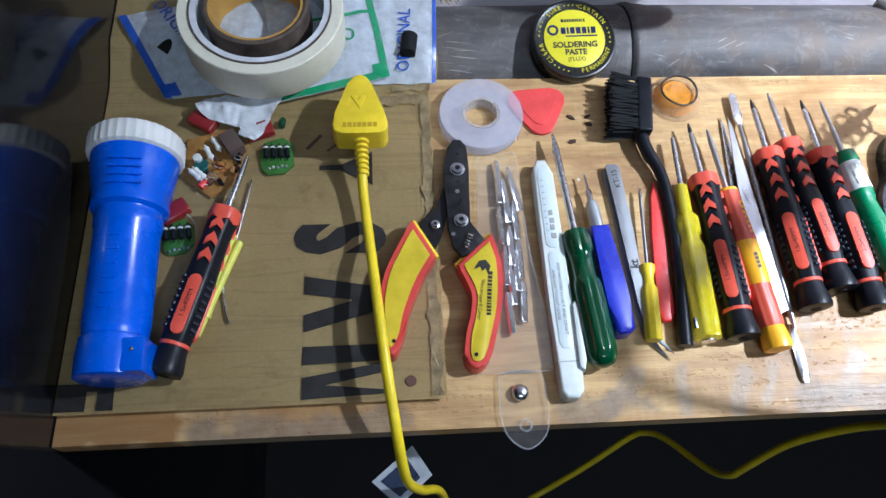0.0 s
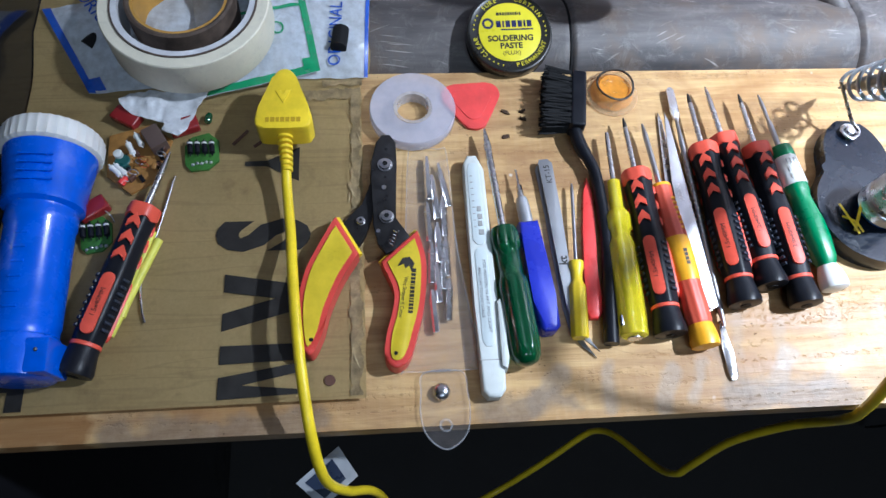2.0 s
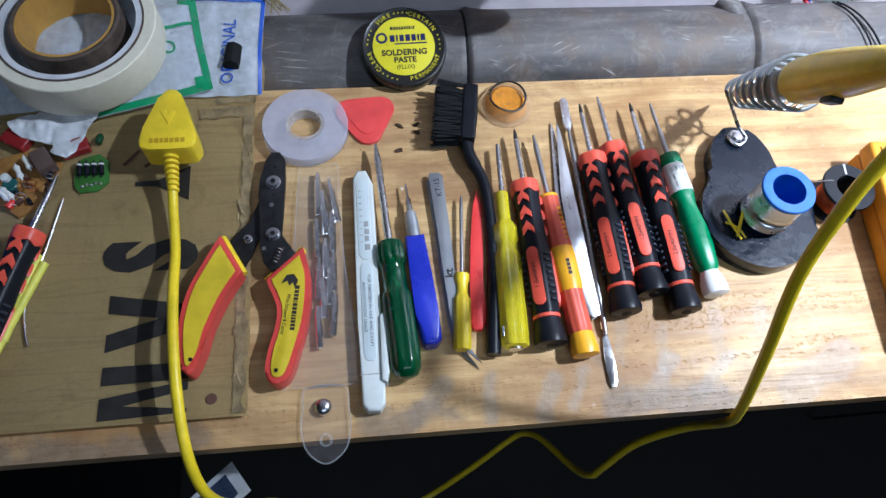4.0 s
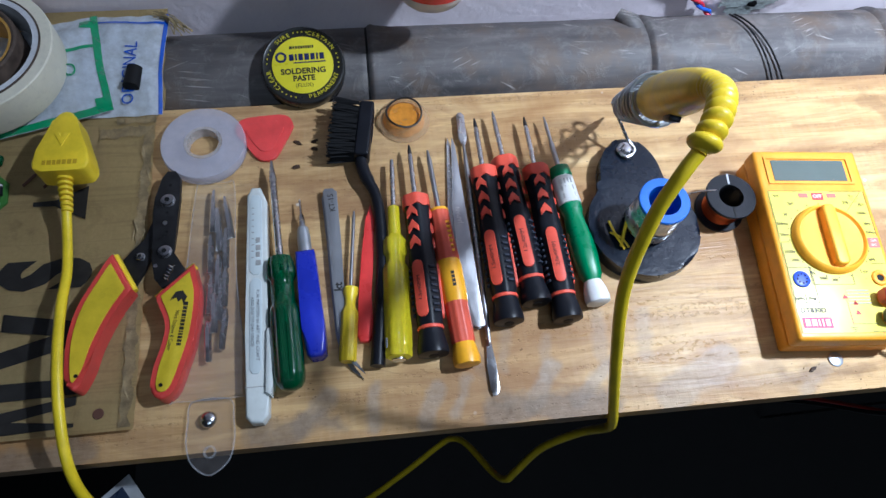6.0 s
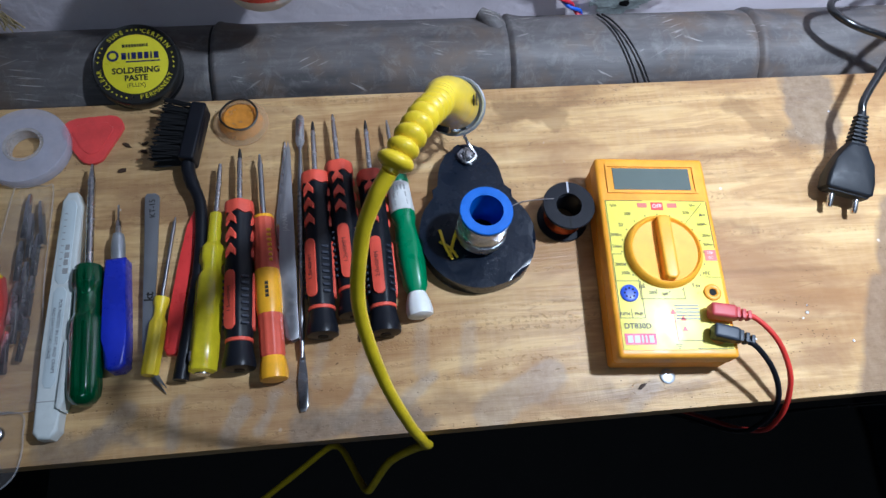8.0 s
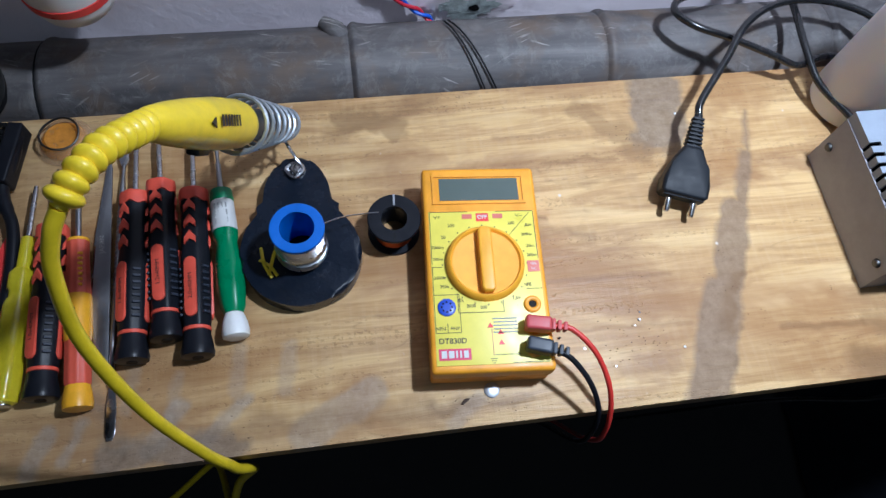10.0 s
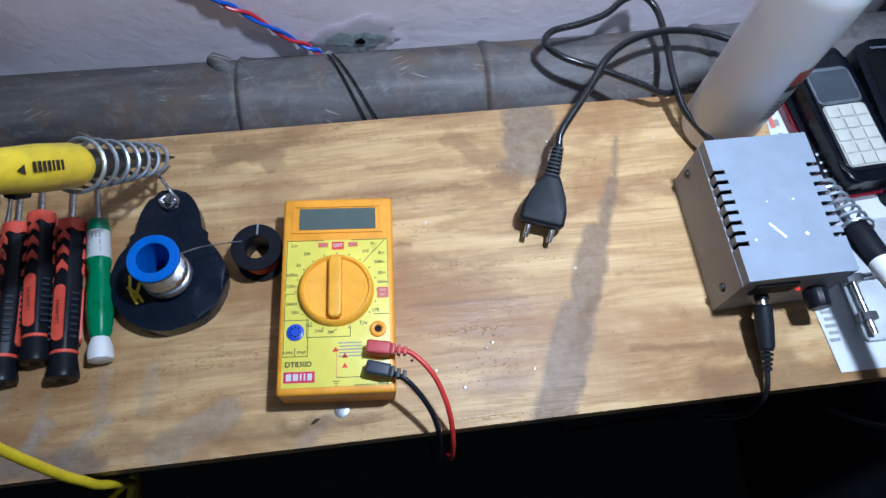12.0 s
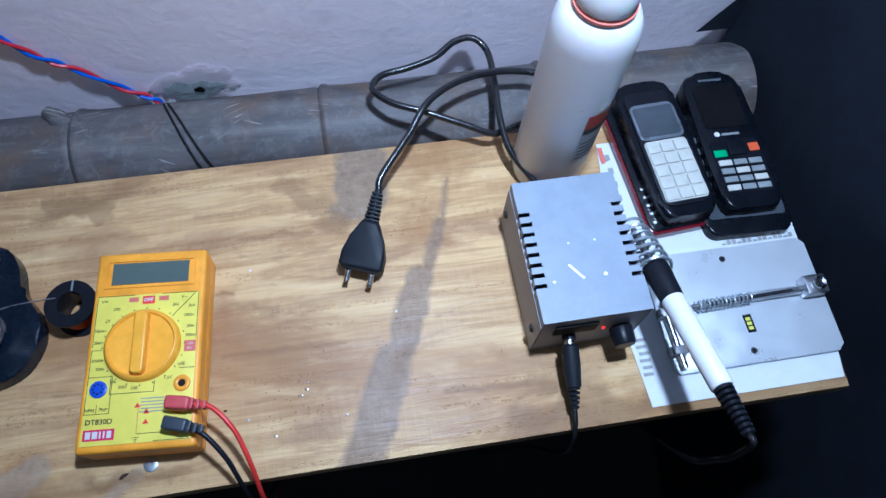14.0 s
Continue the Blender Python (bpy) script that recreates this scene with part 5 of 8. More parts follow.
def resin_flask():
    ob = thing("glass_cup", pose(0.1620, 0.3605, 0), "small clear cup with amber rosin and a wire ring", "cup")
    part("cup_wall", loop_lathe([(0.0178, 0.0004), (0.0180, 0.0012), (0.0145, 0.0055), (0.0118, 0.0100), (0.0112, 0.0100), (0.0138, 0.0052), (0.0170, 0.0014)], 48), AMBERPALE, ob)
    part("cup_base", lathe([(0.0176, 0.0003), (0.0176, 0.0010)], 40), AMBERPALE, ob)
    part("rosin", lathe([(0.0140, 0.0011), (0.0142, 0.0018), (0.0122, 0.0055), (0.0098, 0.0075), (0.004, 0.0066)], 36), AMBER, ob, "amber lump of rosin")
    part("ring", sweep([(0.0118 * math.cos(a), 0.0118 * math.sin(a), 0.0105 + 0.0008 * math.sin(a * 2)) for a in [2 * math.pi * k / 40 for k in range(41)]], 0.0007, 8), DARKTIP, ob, "dark wire ring on the rim")


resin_flask()


def debris(x, y, a, s):
    rnd = random.Random(int(x * 10000))
    pts = [(s * r * math.cos(t), s * r * 0.5 * math.sin(t)) for t, r in ((k * 0.7, rnd.uniform(0.5, 1.2)) for k in range(9))]
    solo("debris", prism(pts, 0, 0.0012, 0.0003), SPECK, pose(x, y, 0, 0, 0, a), "dark brown chip of debris on the wood", "debris", "debris chips")


for d in ((0.1010, 0.3480, 20, 0.0028), (0.0900, 0.3475, -30, 0.0030), (0.0885, 0.3285, 15, 0.0032), (0.1015, 0.3420, -15, 0.0026), (0.3935, 0.1655, 20, 0.0030), (0.4560, 0.1960, 0, 0.0016)):
    debris(*d)


def solder_chip(x, y, s):
    rnd = random.Random(int(x * 9000))
    bm = bmesh.new()
    bmesh.ops.create_icosphere(bm, subdivisions=1, radius=s)
    for v in bm.verts:
        v.co *= rnd.uniform(0.7, 1.25)
        v.co.z = max(-s * 0.3, v.co.z * 0.5)
    solo("solder_chip", bm, SOLDER, pose(x, y, s * 0.3, 0, 0, x * 3000), "tiny bright splash of solder on the wood", "solder chip", "solder chips")


for x, y, size in ((0.5080, 0.2020, 0.0011), (0.5095, 0.2065, 0.0008), (0.5045, 0.1985, 0.0007), (0.5320, 0.1820, 0.0009), (0.4870, 0.1750, 0.0008), (0.4700, 0.1880, 0.0010), (0.4480, 0.1990, 0.0007), (0.5720, 0.3480, 0.0009)):
    solder_chip(x, y, size)


# ---- masking tape, bags, small boards on the cardboard ----
def masking_tape():
    ob = thing("masking_tape", pose(-0.1040, 0.4010, 0.019, 0, 0, 0), "wide roll of cream masking tape lying on plastic bags", "tape")
    part("tape_band", loop_lathe([(0.0425, 0), (0.0495, 0), (0.0500, 0.0008), (0.0500, 0.0235), (0.0494, 0.0242), (0.0425, 0.0242)], 72), CREAM, ob)
    part("outer_core", loop_lathe([(0.0385, -0.0003), (0.0424, -0.0003), (0.0424, 0.0246), (0.0385, 0.0246)], 64), BAGWHITE, ob, "white paper core lining")
    part("soiled_edge", loop_lathe([(0.0420, 0.0241), (0.0432, 0.0241), (0.0431, 0.0249), (0.0421, 0.0249)], 64), GREYCORE, ob, "grimy edge of the lining")
    inner = thing("kraft_tape", pose(-0.1070, 0.4040, 0.0192, 0, 0, 0), "narrow roll of brown tape inside the masking tape", "tape")
    part("tape_band", loop_lathe([(0.0288, 0), (0.0322, 0), (0.0324, 0.0120), (0.0320, 0.0246), (0.0304, 0.0252), (0.0288, 0.0246)], 64), GREYCORE, inner)
    part("core", loop_lathe([(0.0270, -0.0002), (0.0287, -0.0002), (0.0287, 0.0243), (0.0270, 0.0243)], 64), KRAFT, inner, "golden brown cardboard core")


BAGWHITE = simple("white_core_paper", (0.66, 0.67, 0.70), 0.5)
masking_tape()


def bag(name, pts, z, mat_in, label, lift=0.004, seed=0):
    ob = thing(name, Matrix(), label, "bag", "parts bags")
    bm = bmesh.new()
    (x0, y0), (x1, y1), (x2, y2), (x3, y3) = pts
    n = 26
    grid = []
    for i in range(n + 1):
        row = []
        for j in range(n + 1):
            u, w = i / n, j / n
            x = (1 - w) * ((1 - u) * x0 + u * x1) + w * ((1 - u) * x3 + u * x2)
            y = (1 - w) * ((1 - u) * y0 + u * y1) + w * ((1 - u) * y3 + u * y2)
            edge = min(1, 6 * min(u, 1 - u, w, 1 - w))
            zz = max(card_z(x, y) - 0.004, 0) + z + edge * lift * (0.55 + 0.6 * noise.noise((x * 38 + seed, y * 38, seed))) + 0.0010 * noise.noise((x * 110, y * 110, seed))
            row.append(bm.verts.new((x, y, zz)))
        grid.append(row)
    for i in range(n):
        for j in range(n):
            bm.faces.new((grid[i][j], grid[i + 1][j], grid[i + 1][j + 1], grid[i][j + 1]))
    bmesh.ops.solidify(bm, geom=bm.faces[:], thickness=0.0004)
    part("film", bm, mat_in, ob)

    def strip(u0, u1, w0, w1, mt, name2="printed_band"):
        sb = bmesh.new()
        m = 14
        g = []
        for i in range(m + 1):
            row = []
            for j in range(m + 1):
                u, w = u0 + (u1 - u0) * i / m, w0 + (w1 - w0) * j / m
                fi, fj = min(n, max(0, u * n)), min(n, max(0, w * n))
                a, b2 = min(n - 1, int(fi)), min(n - 1, int(fj))
                fu, fw = fi - a, fj - b2
                def at(p, q):
                    uu, ww = p / n, q / n
                    x = (1 - ww) * ((1 - uu) * x0 + uu * x1) + ww * ((1 - uu) * x3 + uu * x2)
                    y = (1 - ww) * ((1 - uu) * y0 + uu * y1) + ww * ((1 - uu) * y3 + uu * y2)
                    edge = min(1, 6 * min(uu, 1 - uu, ww, 1 - ww))
                    return Vector((x, y, max(card_z(x, y) - 0.004, 0) + z + edge * lift * (0.55 + 0.6 * noise.noise((x * 38 + seed, y * 38, seed))) + 0.0010 * noise.noise((x * 110, y * 110, seed))))
                p = at(a, b2) * (1 - fu) * (1 - fw) + at(a + 1, b2) * fu * (1 - fw) + at(a, b2 + 1) * (1 - fu) * fw + at(a + 1, b2 + 1) * fu * fw
                row.append(sb.verts.new(p + Vector((0, 0, 0.0007))))
            g.append(row)
        for i in range(m):
            for j in range(m):
                sb.faces.new((g[i][j], g[i + 1][j], g[i + 1][j + 1], g[i][j + 1]))
        part(name2, sb, mt, ob)

    def on_film(txt, size, mt, x, y, turn, stretch):
        let = lettering("lettering", txt, size, mt, ob, Matrix(), stretch=1.0)
        mm = pose(x, y, 0, 0, 0, turn) @ Matrix.Diagonal((stretch, 1, 1, 1))
        for v in let.data.vertices:
            p = mm @ v.co
            zz = max(card_z(p.x, p.y) - 0.004, 0) + z + lift * (0.55 + 0.6 * noise.noise((p.x * 38 + seed, p.y * 38, seed))) + 0.0010 * noise.noise((p.x * 110, p.y * 110, seed))
            v.co = (p.x, p.y, zz + 0.0009 + v.co.z)
    strip.on_film = on_film
    return ob, strip


left_bag, strip = bag("parts_bag", [(-0.1670, 0.3620), (-0.0900, 0.3700), (-0.1080, 0.4420), (-0.2000, 0.4200)], 0.0058, BAGCLEAR, "milky plastic parts bag with blue printed border", 0.007, 1)
strip(0.0, 0.055, 0.0, 1.0, BAGBLUE)
strip(0.0, 0.14, 0.02, 0.16, BAGBLUE, "printed_corner")
strip.on_film("ORIGINAL", 0.0115, BAGBLUE, -0.1600, 0.4080, -52, 0.95)
part("capacitor", lathe([(0.0045, 0), (0.0045, 0.013)], 20, "Y"), MATTBLACK, left_bag, "dark part inside the bag").matrix_local = pose(-0.170, 0.393, 0.013, 0, 0, -35)

right_bag, strip = bag("parts_bag", [(-0.0500, 0.3715), (0.0030, 0.3720), (0.0065, 0.4480), (-0.0480, 0.4480)], 0.0058, BAGCLEAR, "milky plastic parts bag with blue lettering and border", 0.006, 5)
strip(0.955, 1.0, 0.0, 1.0, BAGBLUE)
strip(0.0, 1.0, 0.875, 0.905, BAGBLUE)
strip.on_film("ORIGINAL", 0.0115, BAGBLUE, -0.0165, 0.4000, 87, 0.85)
part("capacitor", lathe([(0.002, 0), (0.0052, 0.0006), (0.0054, 0.0155), (0.002, 0.0162)], 20, "Y"), MATTBLACK, right_bag, "dark cylindrical part inside the bag").matrix_local = pose(-0.0150, 0.3870, 0.0160, 0, 0, -8)

green_bag, strip = bag("parts_bag", [(-0.0950, 0.3560), (-0.0265, 0.3745), (-0.0400, 0.4460), (-0.1080, 0.4300)], 0.0095, BAGCLEAR, "milky plastic parts bag with green printed border", 0.005, 9)
strip(0.0, 1.0, 0.0, 0.065, BAGGREEN)
strip(0.935, 1.0, 0.0, 1.0, BAGGREEN)
strip(0.35, 1.0, 0.615, 0.65, BAGGREEN)
strip(0.86, 0.95, 0.03, 0.13, BAGGREEN, "printed_corner")
strip(0.84, 1.0, 0.84, 0.93, BAGGREEN, "printed_corner")
strip.on_film("OR", 0.0120, BAGGREEN, -0.0560, 0.3990, 200, 0.95)


def crumpled_film():
    bm = bmesh.new()
    outline = dense([(-0.146, 0.353), (-0.137, 0.359), (-0.117, 0.360), (-0.093, 0.362), (-0.100, 0.345), (-0.104, 0.333), (-0.109, 0.326), (-0.119, 0.331), (-0.119, 0.337), (-0.138, 0.343)], 3)
    vs = [bm.verts.new((x, y, 0.010)) for x, y in outline]
    bm.faces.new(vs)
    bmesh.ops.triangulate(bm, faces=bm.faces[:])
    bmesh.ops.subdivide_edges(bm, edges=bm.edges[:], cuts=4, use_grid_fill=True)
    for v in bm.verts:
        v.co.z += 0.0045 * noise.noise((v.co.x * 90, v.co.y * 90, 3)) + 0.0015 * noise.noise((v.co.x * 260, v.co.y * 260, 7)) + 0.0015
    bmesh.ops.solidify(bm, geom=bm.faces[:], thickness=0.0005)
    solo("plastic_scrap", bm, WHITEFILM, Matrix(), "crumpled scrap of white plastic film over circuit parts", "scrap")


WHITEFILM = clear_mat("white_film", (0.76, 0.78, 0.82), 0.85, 0.3)
crumpled_film()


def tan_board():
    ob = thing("circuit_board", Matrix(), "small tan circuit board crowded with components", "circuit board")
    part("laminate", prism([(-0.151, 0.331), (-0.128, 0.3385), (-0.114, 0.327), (-0.122, 0.299), (-0.134, 0.291), (-0.149, 0.303)], 0.0046, 0.0064, 0.0002), PCBB, ob)
    for k, (x, y, a) in enumerate(((-0.1320, 0.3250, 60), (-0.1360, 0.3190, 58), (-0.1425, 0.3040, 75), (-0.1400, 0.3050, 75))):
        r = lathe([(0.0005, -0.0062), (0.0005, -0.0045), (0.0017, -0.0040), (0.0019, -0.0028), (0.0015, -0.0015), (0.0015, 0.0015), (0.0019, 0.0028), (0.0017, 0.0040), (0.0005, 0.0045), (0.0005, 0.0062)], 12, "Y")
        part("resistor", r, WHITE if k < 4 else SPECKC, ob, "white ceramic resistor").matrix_local = pose(x, y, 0.0105, 0, 0, a - 90 + 60)
    part("capacitor", lathe([(0.0042, 0.0064), (0.0044, 0.0070), (0.0044, 0.0110), (0.0038, 0.0116), (0.001, 0.0114)], 22), TEAL, ob, "teal capacitor").location = (-0.1395, 0.3105, 0)
    part("capacitor", lathe([(0.0026, 0.0064), (0.0026, 0.0140), (0.002, 0.0144)], 18), GREYWHITE, ob, "white capped capacitor").location = (-0.1415, 0.3140, 0)
    part("transformer", box(-0.005, 0.005, -0.0075, 0.0075, 0.0064, 0.0150, 0.0008), BROWNGREY, ob, "grey-brown transformer block").matrix_local = pose(-0.1225, 0.3250, 0, 0, 0, 32)
    part("indicator", lathe([(0.0022, 0), (0.0022, 0.004), (0.0012, 0.0056)], 14, "Y"), BRED, ob, "red indicator lamp").matrix_local = pose(-0.1395, 0.2965, 0.0085, 0, 0, -30)
    rnd = random.Random(11)
    for k in range(26):
        x, y = -0.128 + rnd.uniform(-0.012, 0.010), 0.309 + rnd.uniform(-0.010, 0.011)
        if k % 3 == 0:
            part("wire_loop", sweep([(x + 0.0022 * math.cos(t) , y + 0.0016 * math.sin(t), 0.0070 + 0.0035 * math.sin(t / 2)) for t in [k2 * 0.55 for k2 in range(11)]], 0.00035, 5), COPPER if k % 2 else DSTEEL, ob)
        else:
            part("component", box(-0.0012, 0.0012, -0.0022, 0.0022, 0.0064, 0.0085 + rnd.uniform(0, 0.003), 0.0004, 1), (MATTBLACK, SPECKC, PCBB, BLACK)[k % 4], ob).matrix_local = pose(x, y, 0, 0, 0, rnd.uniform(0, 180))


TEAL = simple("teal_sleeve", (0.015, 0.09, 0.085), 0.3)
BROWNGREY = simple("brown_grey_epoxy", (0.11, 0.075, 0.065), 0.5)
tan_board()


def green_board(x, y, a, label, s=1.0):
    ob = thing("circuit_board", pose(x, y, 0.0045, 0, 0, a), label, "circuit board")
    part("laminate", prism([(s * u, s * w) for u, w in ((-0.0100, -0.0080), (-0.0070, -0.0125), (0.0030, -0.0130), (0.0095, -0.0080), (0.0105, 0.0060), (0.0050, 0.0125), (-0.0050, 0.0110), (-0.0095, 0.0050))], 0, 0.0016, 0.0002), PCBG, ob)
    for k in range(4):
        d = part("diode", lathe([(0.0004, -0.0060), (0.0004, -0.0040), (0.0016, -0.0038), (0.0016, 0.0038), (0.0004, 0.0040), (0.0004, 0.0060)], 12, "Y"), BLACK, ob, "black diode")
        d.location = (-0.0062 + k * 0.0042, 0.0025 - 0.0006 * k, 0.0034)
        part("diode_band", lathe([(0.00165, 0.0020), (0.00165, 0.0032)], 12, "Y"), LABELW, d)
    for k in range(5):
        part("solder_pad", lathe([(0.0011, 0.0016), (0.0008, 0.0023), (0.0003, 0.0026)], 10), SOLDER, ob).location = (-0.0055 + 0.0026 * k, -0.0085 + 0.0006 * (k % 2), 0)
    return ob


green_board(-0.0965, 0.3190, 8, "small green octagonal circuit board with black diodes on cardboard")
green_board(-0.1500, 0.2660, 12, "small green circuit board half under the torch", 0.85)
solo("indicator_lamp", lathe([(0.0018, 0), (0.0022, 0.0006), (0.0022, 0.0050), (0.0014, 0.0066)], 14, "Y"), GREENCLEAR, pose(-0.0945, 0.3390, 0.0068, 0, 0, -8), "tiny green indicator lamp lying on cardboard", "lamp part")


def red_film_cap(x, y, a, label):
    ob = thing("film_capacitor", pose(x, y, 0.0045, 0, 0, a), label, "capacitor", "red film capacitors")
    part("body", box(-0.0085, 0.0085, -0.0050, 0.0050, 0, 0.0062, 0.0014, 3), CAPRED, ob)
    for s in (-1, 1):
        part("lead", sweep([(s * 0.005, -0.0048, 0.003), (s * 0.006, -0.009, 0.0012), (s * 0.0055, -0.013, 0.0008)], 0.0004, 6), STEEL, ob)


CAPRED = simple("dark_red_epoxy", (0.26, 0.018, 0.02), 0.25, coat=0.4)
red_film_cap(-0.1420, 0.3430, 150, "dark red film capacitor beside the white scrap")
red_film_cap(-0.1075, 0.3360, 200, "dark red film capacitor under the white scrap")
red_film_cap(-0.1530, 0.2810, 35, "dark red film capacitor beside the torch")


LEMON = simple("pale_yellow_sleeve", (0.72, 0.70, 0.10), 0.45)
# sleeves, probe wire
for a, b in (((-0.1345, 0.2060), (-0.1150, 0.2610)), ((-0.1300, 0.2160), (-0.1190, 0.2660))):
    L = span(a, b)
    solo("cable_sleeve", lathe([(0.0008, 0), (0.0024, 0), (0.0024, L), (0.0008, L)], 14, "Y"), LEMON, lay(a, b, 0.0070), "pale yellow plastic cable sleeve on cardboard", "sleeve", "cable sleeves")
solo("probe_wire", sweep(smooth_path([(-0.1105, 0.3020, 0.0062), (-0.1150, 0.2750, 0.0060), (-0.1205, 0.2480, 0.0055), (-0.1225, 0.2350, 0.0055), (-0.1205, 0.2210, 0.0055), (-0.1180, 0.2130, 0.0055)], 6), 0.0007, 7), STEEL, Matrix(), "thin bent steel probe wire on cardboard", "probe")


# ---- yellow iron: plug, cord, stand, handle ----
def yellow_plug():
    ob = thing("mains_plug", Matrix(), "yellow moulded triangular mains plug with its yellow cord", "plug")
    tri = [(-0.0450, 0.3585), (-0.0395, 0.3550), (-0.0350, 0.3430), (-0.0290, 0.3255), (-0.0300, 0.3190), (-0.0345, 0.3165), (-0.0555, 0.3165), (-0.0600, 0.3190), (-0.0610, 0.3255), (-0.0550, 0.3430), (-0.0505, 0.3550)]
    body = part("plug_body", prism(dense(tri, 3), 0.0160, 0.0330, 0.0018, 3), YELLOW, ob)
    part("raised_mark", prism([(-0.0500, 0.3420), (-0.0470, 0.3425), (-0.0455, 0.3380), (-0.0440, 0.3425), (-0.0410, 0.3420), (-0.0450, 0.3330)], 0.0329, 0.0335, 0.0002), YELLOW, body)
    maker_blocks((0.46, 0.56, 0.40, 0.52, 0.50, 0.56, 0.52), 0.0044, YDARK, body, pose(-0.0450, 0.3220, 0.0331))
    for x, y, r in ((-0.0455, 0.3520, 0.0034), (-0.0360, 0.3300, 0.0026), (-0.0550, 0.3300, 0.0026)):
        part("pin", lathe([(r * 0.8, 0.0048), (r, 0.0056), (r, 0.0165)], 16), STEEL, ob, "steel plug pin").location = (x, y, 0)
    for k in range(7):
        y = 0.3155 - 0.0030 * k
        part("strain_ring", lathe([(0.0030, -0.0011), (0.0046 - 0.00022 * k, -0.0008), (0.0046 - 0.00022 * k, 0.0008), (0.0030, 0.0011)], 18, "Y"), YELLOW, ob).matrix_local = pose(-0.0450 + 0.0002 * k, y, 0.0240 - 0.0009 * k, 4, 0, 2)
    # the cord, over the board's front edge, round below and up to the iron
    pts = [(-0.0450, 0.3190, 0.0240), (-0.0446, 0.3000, 0.0185), (-0.0440, 0.2850, 0.0150), (-0.0415, 0.2600, 0.0145), (-0.0390, 0.2350, 0.0220), (-0.0360, 0.2050, 0.0260), (-0.0325, 0.1750, 0.0240),
           (-0.0290, 0.1500, 0.0150), (-0.0262, 0.1350, -0.0040), (-0.0230, 0.1290, -0.0280), (-0.0150, 0.1280, -0.0600), (-0.0010, 0.1320, -0.1200), (0.0170, 0.1250, -0.2200), (0.0600, 0.1250, -0.3000), (0.1060, 0.1430, -0.3300),
           (0.1500, 0.1640, -0.3000), (0.1850, 0.1830, -0.2750), (0.1960, 0.1850, -0.2600), (0.2060, 0.1760, -0.2400), (0.2210, 0.1450, -0.2000), (0.2270, 0.1370, -0.1760), (0.2320, 0.1400, -0.1600),
           (0.2450, 0.1500, -0.1150), (0.2620, 0.1520, -0.0700), (0.2680, 0.1480, -0.0320), (0.2650, 0.1455, -0.0080), (0.2625, 0.1465, 0.0060), (0.2560, 0.1500, 0.0320), (0.2440, 0.1620, 0.0850), (0.2362, 0.1790, 0.1350), (0.2390, 0.1925, 0.1700), (0.2445, 0.2000, 0.1870), (0.2500, 0.2055, 0.1955)]
    part("cord", sweep(smooth_path(pts, 7), 0.0029, 12), YCORD, ob, "yellow flexible cord")


YDARK = simple("yellow_emboss", (0.50, 0.32, 0.01), 0.4)
yellow_plug()


